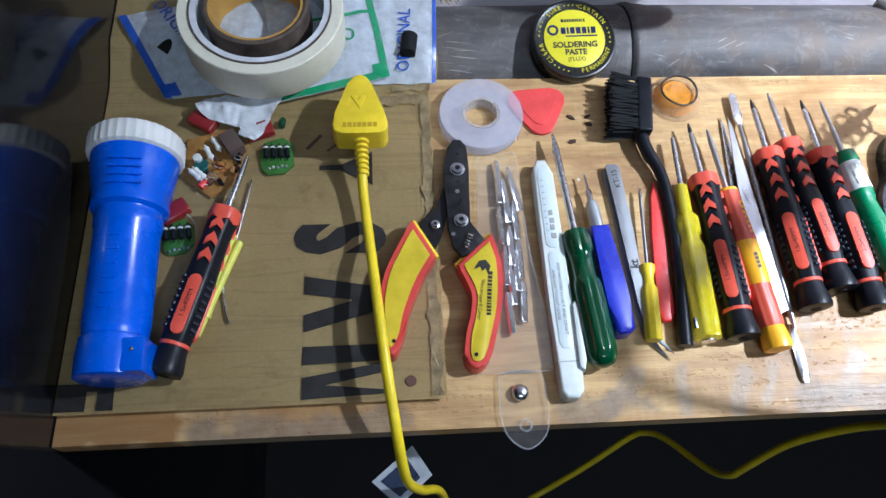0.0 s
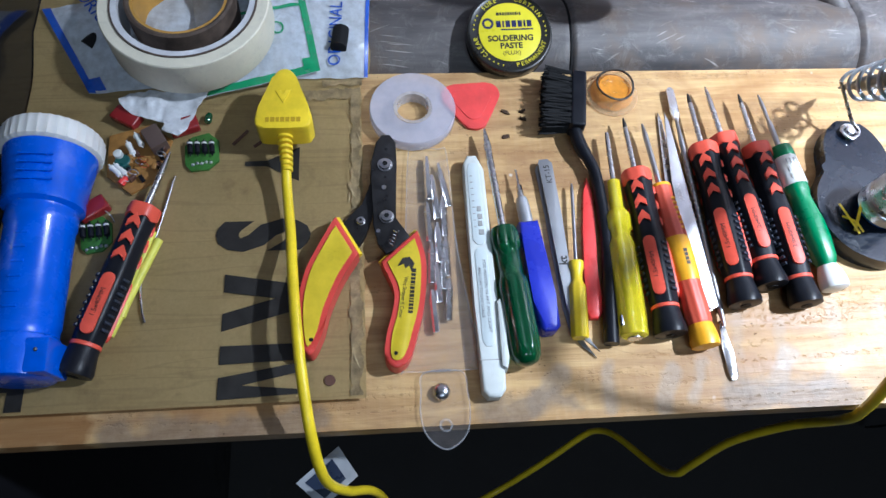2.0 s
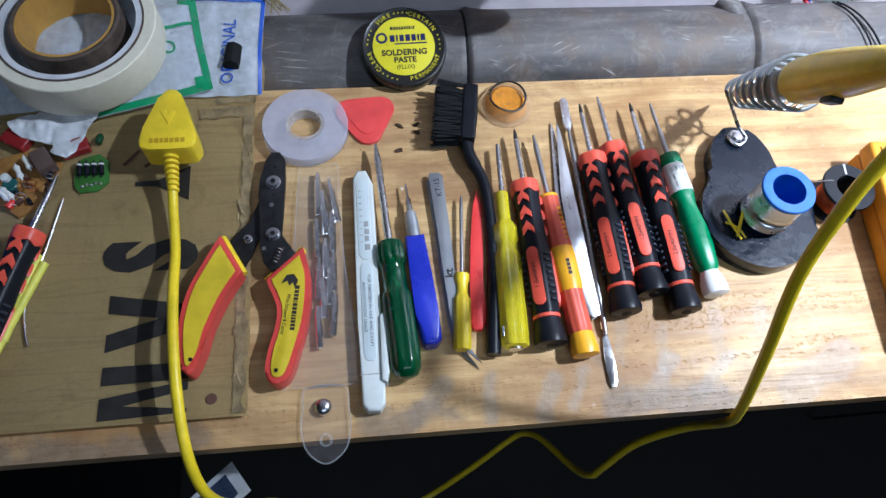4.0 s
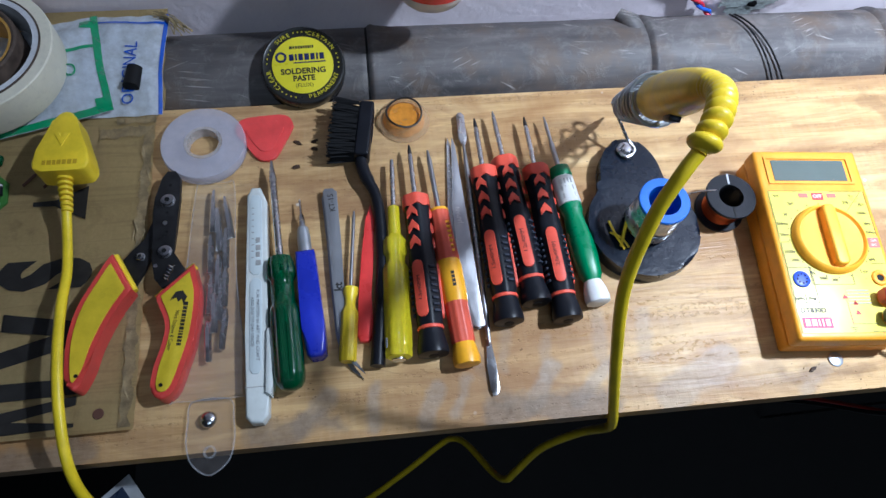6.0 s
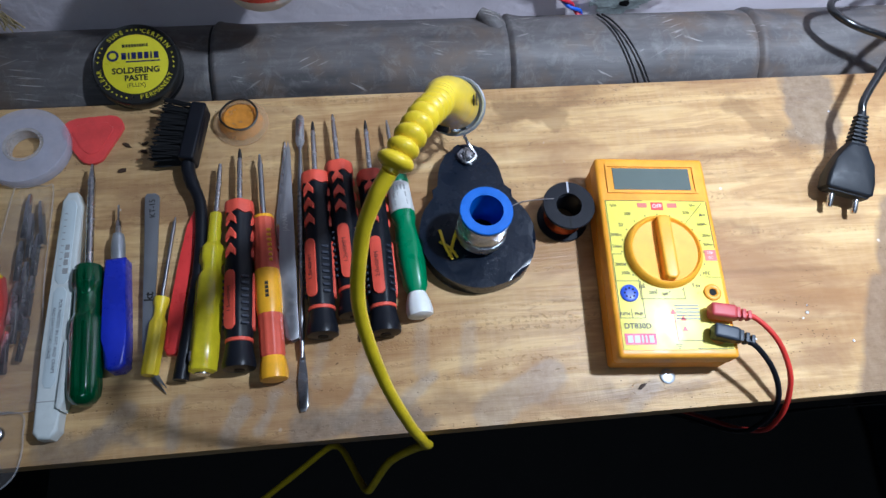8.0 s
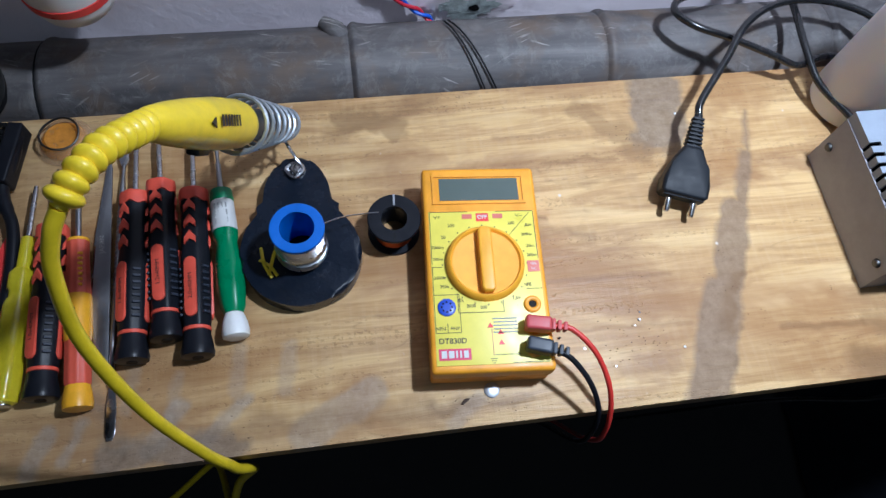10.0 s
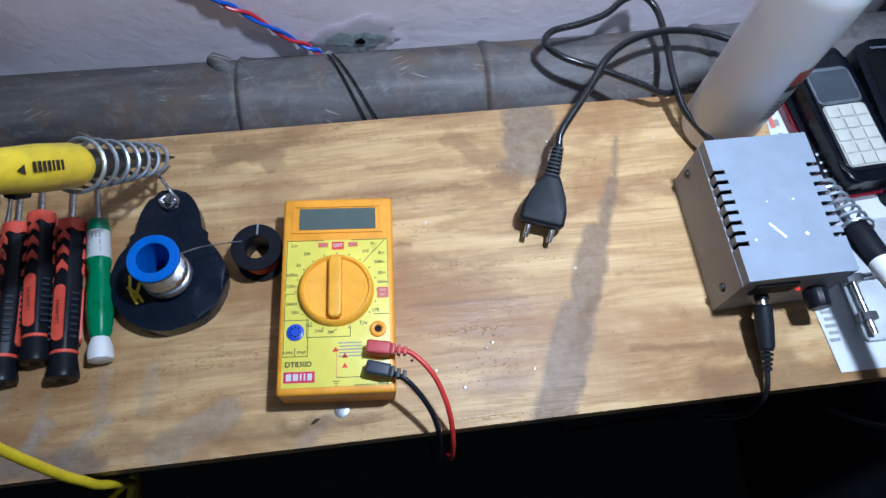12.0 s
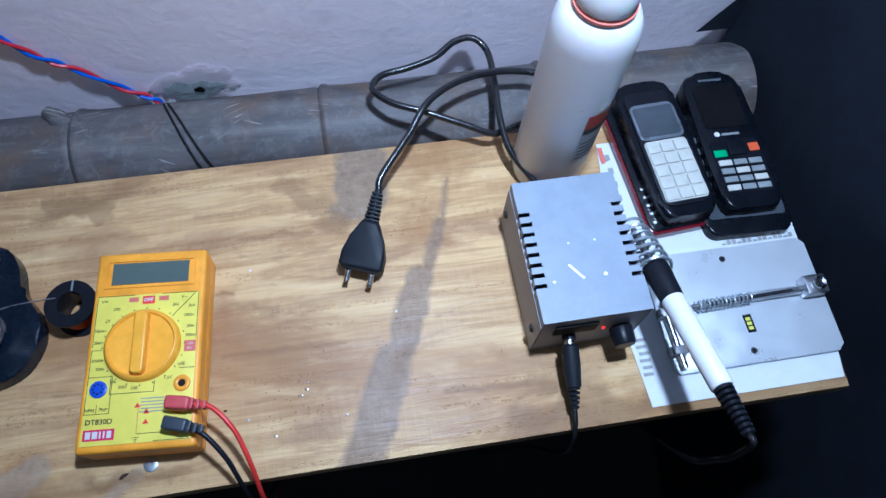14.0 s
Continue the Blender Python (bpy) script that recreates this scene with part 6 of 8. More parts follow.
def soldering_iron():
    tip, front, sol = Vector((0.3085, 0.3500, 0.0180)), Vector((0.2891, 0.2944, 0.1036)), Vector((0.2705, 0.2410, 0.1860))
    d = (sol - tip).normalized()
    q = d.to_track_quat("Y", "Z").to_matrix().to_4x4()
    ob = thing("soldering_iron", Matrix.Translation(tip) @ q, "yellow handled soldering iron resting in its spring stand", "soldering iron")
    F = (front - tip).length
    part("bit", lathe([(0.0006, -0.005), (0.0026, 0.010), (0.0028, 0.040)], 14, "Y"), DARKTIP, ob, "blackened pointed bit")
    part("barrel", lathe([(0.0024, 0.022), (0.0044, 0.024), (0.0046, 0.060), (0.0078, 0.066), (0.0082, F - 0.002)], 22, "Y"), DARKTIP, ob, "blackened steel barrel")
    part("handle", lathe([(0.0050, F - 0.001), (0.0092, F + 0.000), (0.0112, F + 0.004), (0.0119, F + 0.010), (0.0118, F + 0.034), (0.0103, F + 0.060), (0.0084, F + 0.080), (0.0064, F + 0.093), (0.0048, F + 0.096)], 32, "Y"), YELLOW, ob, "glossy yellow plastic handle")
    part("switch", box(-0.003, 0.003, F + 0.040, F + 0.052, -0.0135, -0.0100, 0.0012), BLACK, ob)
    side = (q.inverted() @ Vector((0.10, -0.16, 0.24)))
    turn = pose(0, 0, 0, 0, math.degrees(math.atan2(side.x, side.z)), 0)
    maker_blocks((0.30, 0.36, 0.24, 0.34, 0.32, 0.36, 0.34), 0.0070, INK, ob, turn @ pose(0.0010, F + 0.042, 0.01175, 0, 0, 90))
    mk = prism([(-0.0022, F + 0.0580), (0.0022, F + 0.0580), (0.0, F + 0.0625)], 0.0106, 0.0112)
    bmesh.ops.transform(mk, matrix=turn, verts=mk.verts)
    part("maker_mark", mk, INK, ob, smooth=False)
    # ribbed cord guard, bending over
    end = Matrix.Translation(tip) @ q @ Vector((0, F + 0.094, 0))
    inv = (Matrix.Translation(tip) @ q).inverted()
    curve = smooth_path([end, Vector((0.2684, 0.2345, 0.1905)), Vector((0.2622, 0.2235, 0.1985)), Vector((0.2558, 0.2130, 0.1998)), Vector((0.2500, 0.2055, 0.1955))], 8)
    total = len(curve)
    ribbed = 0.62 * total
    run = [0.0]
    for a, b in zip(curve, curve[1:]):
        run.append(run[-1] + (b - a).length)
    radii = [0.0042 - 0.0012 * r / run[-1] for r in run]
    part("cord_guard", sweep([inv @ p for p in curve], 0.004, 14, radii), YELLOW, ob, "ribbed yellow cord guard")
    bead = 0.0
    while bead < run[-1] * 0.93:
        i = max(k for k in range(len(run) - 1) if run[k] <= bead)
        c, t = curve[i].lerp(curve[i + 1], (bead - run[i]) / (run[i + 1] - run[i])), (curve[i + 1] - curve[i]).normalized()
        R = 0.0064 if bead > run[-1] * 0.84 else 0.0061 - 0.0006 * bead / run[-1]
        bm = lathe([(R * math.cos(radians(q)), 0.0034 * math.sin(radians(q))) for q in range(-80, 81, 16)], 18, "Y")
        bmesh.ops.transform(bm, matrix=inv @ Matrix.Translation(c) @ t.to_track_quat("Y", "Z").to_matrix().to_4x4() @ pose(0, 0, 0, 12, 0, 12), verts=bm.verts)
        part("guard_ring", bm, YELLOW, ob)
        bead += 0.0048
    return tip, d, q, F


IT, ID, IQ, IF = soldering_iron()


def iron_stand():
    ob = thing("iron_stand", Matrix(), "black cast iron stand with coiled steel spring holder", "stand")
    outline = dense([(0.3080, 0.3300), (0.2960, 0.3250), (0.2880, 0.3120), (0.2845, 0.2950), (0.2745, 0.2800), (0.2715, 0.2600), (0.2810, 0.2410), (0.2970, 0.2310), (0.3140, 0.2300), (0.3330, 0.2385), (0.3430, 0.2580), (0.3400, 0.2770), (0.3295, 0.2930), (0.3260, 0.3110), (0.3190, 0.3240)], 4)
    part("base", prism(outline, 0.0, 0.0115, 0.0028, 3), RUBBERCAST, ob)
    part("eye_screw", lathe([(0.0040, 0.0115), (0.0040, 0.0128), (0.0024, 0.0148), (0.0008, 0.0150)], 18), STEEL, ob, "steel screw").location = (0.3070, 0.3195, 0)
    part("washer", loop_lathe([(0.0034, 0.0115), (0.0062, 0.0115), (0.0062, 0.0126), (0.0034, 0.0126)], 28), STEEL, ob).location = (0.3070, 0.3195, 0)
    m = Matrix.Translation(IT) @ IQ
    coil = [m @ (p + Vector((0, 0.017, 0))) for p in helix(7.0, 0.0088, 0.0145, IF - 0.010, 20)]
    part("spring", sweep(coil, 0.0012, 7), GALV, ob, "bright coiled spring holder")
    foot = smooth_path([(0.3040, 0.3230, 0.0135), (0.3010, 0.3190, 0.0137), (0.3060, 0.3135, 0.0137), (0.3120, 0.3180, 0.0140), (0.3085, 0.3250, 0.0160), (0.3040, 0.3320, 0.0220), coil[0]], 6)
    part("spring_foot", sweep(foot, 0.0011, 7), STEEL, ob)


GALV = simple("galvanised_wire", (0.50, 0.54, 0.58), 0.34, 0.75, vary=0.1)
iron_stand()


def solder_spool():
    ob = thing("solder_spool", pose(0.3085, 0.2640, 0.0122), "blue plastic spool of solder wire on the iron stand", "spool")
    part("lower_flange", loop_lathe([(0.0100, 0), (0.0128, 0), (0.0128, 0.0020), (0.0100, 0.0020)], 40), SPOOLB, ob)
    part("core", loop_lathe([(0.0098, 0.0020), (0.0112, 0.0020), (0.0112, 0.0300), (0.0098, 0.0300)], 40), SPOOLB, ob)
    part("upper_flange", loop_lathe([(0.0098, 0.0295), (0.0152, 0.0295), (0.0154, 0.0300), (0.0154, 0.0318), (0.0150, 0.0322), (0.0098, 0.0322)], 40), SPOOLB, ob)
    rows = []
    for layer in range(15):
        for k in range(24):
            a = 2 * math.pi * k / 24
            wr = 0.0148 - 0.0012 * layer / 14
            rows.append((wr * math.cos(a), wr * math.sin(a), 0.0035 + layer * 0.00165 + 0.00165 * k / 24))
    part("wire_winding", sweep(rows, 0.00085, 6), SOLDER, ob, "bright solder wire winding")
    part("loose_wire", sweep(smooth_path([(0.0128, 0.0030, 0.0270), (0.0250, 0.0110, 0.0180), (0.0400, 0.0160, 0.0100), (0.0480, 0.0170, 0.0080)], 6), 0.0004, 6), SOLDER, ob)


solder_spool()


def desolder_scraps():
    bm = bmesh.new()
    for s, pts in enumerate((((0.2840, 0.2680, 0.0130), (0.2860, 0.2560, 0.0150), (0.2900, 0.2480, 0.0135)), ((0.2880, 0.2500, 0.0130), (0.2920, 0.2610, 0.0170), (0.2960, 0.2690, 0.0180)), ((0.2830, 0.2600, 0.0132), (0.2890, 0.2550, 0.0145), (0.2930, 0.2490, 0.0130)))):
        sweep(smooth_path(pts, 5), 0.0010, 6, bm=bm, flat=0.5)
    solo("yellow_scraps", bm, YELLOW, Matrix(), "curled yellow plastic shavings beside the solder spool", "shavings")


desolder_scraps()


def black_spool():
    ob = thing("wire_spool", pose(0.3645, 0.2760, 0), "small black plastic spool with a little copper wire", "spool")
    for z in (0.0, 0.0185):
        fl = part("flange", loop_lathe([(0.0080, z), (0.0160, z), (0.0162, z + 0.0004), (0.0162, z + 0.0018), (0.0158, z + 0.0022), (0.0080, z + 0.0022)], 44), BLACK, ob)
        if z:
            for a in (85, 265):
                bm = box(0.0085, 0.0160, -0.0006, 0.0006, z + 0.0021, z + 0.0024)
                bmesh.ops.transform(bm, matrix=pose(0, 0, 0, 0, 0, a), verts=bm.verts)
                part("notch", bm, GREYF if a == 85 else MATTBLACK, fl)
    part("hub", loop_lathe([(0.0078, 0.0022), (0.0098, 0.0022), (0.0098, 0.0185), (0.0078, 0.0185)], 36), BLACK, ob)
    part("copper_winding", loop_lathe([(0.0099, 0.0024), (0.0122, 0.0030), (0.0118, 0.0100), (0.0124, 0.0170), (0.0099, 0.0183)], 36), COPPER, ob, "dull copper wire winding")
    for k in range(9):
        part("wire_turn", sweep([(0.0121 * math.cos(a), 0.0121 * math.sin(a), 0.0040 + 0.0015 * k + 0.0004 * math.sin(3 * a + k)) for a in [2 * math.pi * j / 28 for j in range(29)]], 0.0004, 5), COPPER, ob)


black_spool()


# ---- multimeter ----
def multimeter():
    ob = thing("multimeter", pose(0.4140, 0.2385, 0, 0, 0, -4.4), "orange digital multimeter with yellow panel and round dial", "multimeter")
    w, h = 0.0348, 0.0642
    part("case_back", box(-w + 0.0006, w - 0.0006, -h + 0.0006, h - 0.0006, 0.0, 0.0125, 0.0022, 3), ORANGE, ob)
    part("case_front", box(-w, w, -h, h, 0.0130, 0.0265, 0.0030, 4), ORANGE, ob)
    part("panel_face", prism([(-0.0320, -0.0600), (0.0318, -0.0600), (0.0318, 0.0340), (-0.0320, 0.0340)], 0.0260, 0.0269, 0.0003), PANELY, ob, "yellow printed panel")
    part("lcd_frame", loop_box(-0.0290, 0.0280, 0.0390, 0.0590, 0.0016, 0.0262, 0.0274), ORANGE, ob)
    part("lcd", box(-0.0245, 0.0240, 0.0415, 0.0565, 0.0255, 0.0268), LCD, ob, "blank grey-green display")
    dial = part("dial", lathe([(0.0232, 0.0265), (0.0228, 0.0300), (0.0212, 0.0320), (0.0205, 0.0322), (0.0195, 0.0305), (0.01, 0.0300)], 56), DIALOR, ob, "round orange selector dial")
    dial.location = (-0.0005, -0.0005, 0)
    part("dial_grip", prism([(-0.0022, -0.0195), (0.0022, -0.0195), (0.0040, -0.0175), (0.0040, 0.0180), (0.0022, 0.0205), (-0.0022, 0.0205), (-0.0040, 0.0180), (-0.0040, -0.0175)], 0.0302, 0.0362, 0.0014, 3), DIALOR, dial, "raised pointer grip")
    z = 0.0270

    def bar(x0, x1, y0, y1, mt, name="print_bar"):
        part(name, box(x0, x1, y0, y1, z - 0.0002, z + 0.00012), mt, ob)

    def word(s, x, y, size, mt=INK, bold=0.0):
        lettering("print", s, size, mt, ob, pose(x, y, z + 0.0001), bold=bold)

    bar(-0.0035, 0.0040, 0.0272, 0.0325, BRED, "off_box")
    word("OFF", 0.0002, 0.0299, 0.0034, LABELW, 0.0001)
    bar(-0.0120, -0.0060, 0.0290, 0.0320, SOFTRED)
    bar(0.0066, 0.0126, 0.0290, 0.0320, SOFTRED)
    bar(0.0245, 0.0315, -0.0060, 0.0010, SOFTRED, "red_range_box")
    word("10A", 0.0280, -0.0010, 0.0024, LABELW)
    word("DC", 0.0280, -0.0040, 0.0022, LABELW)
    word("DT830D", -0.0222, -0.0462, 0.0044, INK, 0.00008)
    part("maker_box", box(-0.0305, -0.0125, -0.0570, -0.0505, z - 0.0002, z + 0.00012), MAGRED, ob, "red maker's plate")
    for x0, x1 in ((-0.0290, -0.0260), (-0.0250, -0.0220), (-0.0210, -0.0200), (-0.0188, -0.0178), (-0.0166, -0.0140)):
        part("maker_bar", box(x0, x1, -0.0558, -0.0517, z, z + 0.0003), LABELW, ob)
    for s, x, y, size in (("V=", -0.0270, 0.0300, 0.0034), ("V~", 0.0225, 0.0305, 0.0034), ("A=", 0.0275, 0.0240, 0.0034), ("200", 0.0175, 0.0255, 0.0028), ("2000u", 0.0262, 0.0180, 0.0026), ("20m", 0.0275, 0.0105, 0.0028), ("200m", 0.0278, 0.0045, 0.0026),
                          ("200", -0.0190, 0.0245, 0.0028), ("20", -0.0240, 0.0170, 0.0028), ("2000m", -0.0275, 0.0105, 0.0026), ("200m", -0.0278, 0.0030, 0.0026), ("2000k", -0.0275, -0.0085, 0.0026), ("200k", -0.0250, -0.0140, 0.0026),
                          ("20k", -0.0165, -0.0225, 0.0026), ("2000", -0.0105, -0.0260, 0.0026), ("200", -0.0035, -0.0270, 0.0026), ("hFE", 0.0235, -0.0140, 0.0030), ("1.5V", 0.0160, -0.0220, 0.0028), ("NPN", -0.0285, -0.0390, 0.0028), ("PNP", -0.0205, -0.0390, 0.0028)):
        word(s, x, y, size)
    for a in range(0, 360, 18):
        ra = radians(a)
        part("range_dot", lathe([(0.00045, z - 0.0002), (0.00045, z + 0.00012)], 6), INK, ob).location = (-0.0005 + 0.0250 * math.cos(ra), -0.0005 + 0.0250 * math.sin(ra), 0)
    for x0, x1, y0, y1 in ((-0.0315, -0.0085, 0.0335, 0.0338), (-0.0315, -0.0312, 0.0000, 0.0335), (-0.0315, -0.0255, -0.0020, -0.0017), (-0.0315, -0.0312, -0.0200, -0.0020), (0.0085, 0.0310, 0.0335, 0.0338), (0.0312, 0.0315, 0.0020, 0.0335),
                           (-0.0180, 0.0080, -0.0300, -0.0297), (-0.0180, -0.0177, -0.0300, -0.0180), (0.0080, 0.0083, -0.0300, -0.0230), (-0.0315, -0.0170, -0.0190, -0.0187), (-0.0315, -0.0170, -0.0415, -0.0412), (-0.0172, -0.0169, -0.0415, -0.0190), (-0.0315, -0.0312, -0.0415, -0.0190), (-0.0247, -0.0244, -0.0415, -0.0360), (0.0225, 0.0315, -0.0165, -0.0162), (0.0105, 0.0310, -0.0595, -0.0592)):
        bar(x0, x1, y0, y1, INK, "print_line")
    bm = box(-0.010, 0.010, -0.00015, 0.00015, z - 0.0002, z + 0.00012)
    bmesh.ops.transform(bm, matrix=pose(0.0225, 0.0255, 0, 0, 0, 48), verts=bm.verts)
    part("print_line", bm, INK, ob)
    sock = part("transistor_socket", lathe([(0.0052, 0.0266), (0.0052, 0.0276), (0.0044, 0.0280), (0.0015, 0.0280)], 28), HFE, ob, "round blue transistor socket")
    sock.location = (-0.0245, -0.0265, 0)
    for k in range(8):
        a = 2 * math.pi * k / 8
        part("socket_hole", lathe([(0.0006, 0.0279), (0.0006, 0.0282)], 8), MATTBLACK, sock).location = (0.0029 * math.cos(a), 0.0029 * math.sin(a), 0)
    for x, y in ((0.0248, -0.0260), (0.0240, -0.0395), (0.0235, -0.0520)):
        j = part("input_jack", loop_lathe([(0.0022, 0.0266), (0.0050, 0.0266), (0.0050, 0.0278), (0.0042, 0.0284), (0.0030, 0.0284), (0.0022, 0.0278)], 28), ORANGE, ob, "ringed input jack")
        j.location = (x, y, 0)
        part("jack_hole", lathe([(0.0030, 0.0262), (0.0030, 0.0272)], 18), MATTBLACK, j)
    for k in range(5):
        bar(0.0010 + 0.0005 * (k % 2), 0.0150, -0.0335 - 0.0020 * k, -0.0342 - 0.0020 * k, PRINTGREY)
    for x, y in ((-0.0005, -0.0390), (0.0050, -0.0430), (0.0050, -0.0490)):
        part("warning_triangle", prism([(x - 0.0018, y), (x + 0.0018, y), (x, y + 0.0030)], z - 0.0002, z + 0.00012), BRED, ob, smooth=False)
    bar(0.0000, 0.0003, -0.0545, -0.0395, SOFTRED, "print_line")
    bar(0.0000, 0.0150, -0.0548, -0.0545, INK, "print_line")
    for k in range(3):
        bar(-0.0020 + 0.0007 * k, 0.0020 - 0.0007 * k, -0.0570 - 0.0012 * k, -0.0567 - 0.0012 * k, INK, "earth_mark")
    # two test leads plugged in
    for x, y, mt, cable, nm, far in ((0.0240, -0.0395, PLUGRED, WIRERED2, "red test lead", 0.004), (0.0235, -0.0520, PLUGBLK, BLACK, "black test lead", 0.0)):
        lead = new("test_lead")
        lead.empty_display_size = 0.01
        lead.parent = ob
        tagged(lead, nm + " with angled plug")
        part("plug", box(-0.0060, 0.0085, -0.0040, 0.0040, 0.0284, 0.0372, 0.0018, 3), mt, lead).matrix_local = pose(x, y, 0, 0, 0, -8 if y > -0.05 else -14)
        ang = radians(-8 if y > -0.05 else -14)
        for k in range(3):
            bm = box(0.0085 + 0.0035 * k, 0.0108 + 0.0035 * k, -0.0033 + 0.0004 * k, 0.0033 - 0.0004 * k, 0.0292, 0.0362 - 0.0006 * k, 0.0008, 2)
            bmesh.ops.transform(bm, matrix=pose(x, y, 0, 0, 0, math.degrees(ang)), verts=bm.verts)
            part("strain_ring", bm, mt, lead)
        s = Vector((x + 0.009 * math.cos(ang), y + 0.009 * math.sin(ang), 0.0325))
        if far:
            pts = [s, s + Vector((0.0120, -0.0030, 0.0)), s + Vector((0.0250, -0.0170, -0.0040)), s + Vector((0.0330, -0.0360, -0.0160)), s + Vector((0.0355, -0.0520, -0.0420)), s + Vector((0.0345, -0.0520, -0.0800)), s + Vector((0.0300, -0.0150, -0.2000)), s + Vector((0.0250, 0.0400, -0.4500))]
        else:
            pts = [s, s + Vector((0.0100, -0.0060, -0.0005)), s + Vector((0.0210, -0.0190, -0.0080)), s + Vector((0.0270, -0.0320, -0.0220)), s + Vector((0.0285, -0.0400, -0.0500)), s + Vector((0.0270, -0.0380, -0.0850)), s + Vector((0.0240, -0.0050, -0.2000)), s + Vector((0.0200, 0.0450, -0.4500))]
        part("cable", sweep(smooth_path(pts, 7), 0.0016, 10), cable, lead)


def loop_box(x0, x1, y0, y1, t, z0, z1):
    bm = bmesh.new()
    outer = [(x0, y0), (x1, y0), (x1, y1), (x0, y1)]
    inner = [(x0 + t, y0 + t), (x1 - t, y0 + t), (x1 - t, y1 - t), (x0 + t, y1 - t)]
    rings = [[bm.verts.new((x, y, z)) for x, y in p] for p, z in ((outer, z0), (outer, z1), (inner, z1), (inner, z0))]
    for a, b in zip(rings, rings[1:] + rings[:1]):
        for i in range(4):
            bm.faces.new((a[i], a[(i + 1) % 4], b[(i + 1) % 4], b[i]))
    return bm


SOFTRED = simple("faded_red_print", (0.62, 0.16, 0.12), 0.4, vary=0.05)
MAGRED = simple("crimson_print", (0.58, 0.02, 0.09), 0.4, vary=0.05)
HFE = simple("blue_socket", (0.03, 0.08, 0.52), 0.35)
PLUGRED = simple("dull_red_pvc", (0.50, 0.07, 0.07), 0.45)
PLUGBLK = simple("charcoal_pvc", (0.035, 0.042, 0.055), 0.45)
WIRERED2 = simple("red_silicone_wire", (0.62, 0.04, 0.03), 0.35, coat=0.2)
multimeter()
solo("coin", lathe([(0.0042, 0), (0.0045, 0.0002), (0.0045, 0.0008), (0.0042, 0.0010), (0.001, 0.0010)], 28), GREYF, pose(0.4100, 0.1700, 0), "small pale metal disc with a slot on the wood", "disc")


# ---- mains plug and power supply ----
def mains_lead():
    ob = thing("mains_lead", Matrix(), "black two-pin mains plug with looped black cable", "mains lead")
    a, b = Vector((0.5490, 0.2720, 0)), Vector((0.5740, 0.3370, 0))
    yaw = math.degrees(math.atan2(-(b - a).x, (b - a).y))
    m = pose(0.5530, 0.2785, 0.0040, 17, 0, yaw) @ Matrix.Diagonal((0.92, 0.84, 0.94, 1))
    body = prism([(-0.0165, 0.0020), (-0.0140, 0.0), (0.0140, 0.0), (0.0165, 0.0020), (0.0165, 0.0120), (0.0130, 0.0250), (0.0062, 0.0400), (-0.0062, 0.0400), (-0.0130, 0.0250), (-0.0165, 0.0120)], 0.0010, 0.0150, 0.0026, 3)
    part("plug_body", body, PLUGBODY, ob).matrix_local = m
    part("plug_face", box(-0.0145, 0.0145, -0.0012, 0.0010, 0.0030, 0.0130, 0.0008), PLUGBODY, ob).matrix_local = m
    for x in (-0.0088, 0.0088):
        p = part("pin", lathe([(0.0017, -0.0130), (0.0021, -0.0122), (0.0021, 0.0)], 14, "Y"), STEEL, ob, "nickel plated pin")
        p.matrix_local = m @ pose(x, 0, 0.0075)
    for k in range(8):
        w = 0.0056 - 0.00022 * k
        part("strain_rib", box(-w, w, 0.0400 + 0.0033 * k, 0.0422 + 0.0033 * k, 0.0080 - w * 0.9, 0.0080 + w * 0.9, 0.0008, 2), PLUGBODY, ob).matrix_local = m
    part("strain_core", lathe([(0.0036, 0.039), (0.0030, 0.068)], 14, "Y"), PLUGBODY, ob).matrix_local = m @ pose(0, 0, 0.0080)
    s = m @ Vector((0, 0.067, 0.0080))
    d = (m.to_3x3() @ Vector((0, 1, 0)))
    pts = [s, s + d * 0.014, (0.5985, 0.3640, 0.0380), (0.6150, 0.3850, 0.0440), (0.6400, 0.4020, 0.0420), (0.6700, 0.4120, 0.0360), (0.7000, 0.4110, 0.0320), (0.7250, 0.3980, 0.0300), (0.7300, 0.3820, 0.0240), (0.7150, 0.3750, 0.0160), (0.6900, 0.3780, 0.0140),
           (0.6640, 0.3700, 0.0170), (0.6450, 0.3760, 0.0220), (0.6150, 0.3880, 0.0280), (0.5900, 0.3980, 0.0310), (0.5780, 0.4120, 0.0310), (0.5860, 0.4250, 0.0290), (0.6080, 0.4300, 0.0290), (0.6290, 0.4360, 0.0310), (0.6450, 0.4460, 0.0340), (0.6600, 0.4480, 0.0340), (0.6700, 0.4370, 0.0300),
           (0.6710, 0.4100, 0.0270), (0.6690, 0.3800, 0.0250), (0.6720, 0.3520, 0.0200), (0.6830, 0.3260, 0.0200), (0.6900, 0.3060, 0.0200)]
    part("cable", sweep(smooth_path(pts, 8), 0.0026, 12), CABLE, ob, "glossy black round cable")


PLUGBODY = simple("moulded_black_pvc", (0.011, 0.013, 0.017), 0.5, bump_s=0.12, spec=0.25)
CABLE = simple("black_cable_pvc", (0.014, 0.014, 0.015), 0.22, coat=0.2)
mains_lead()


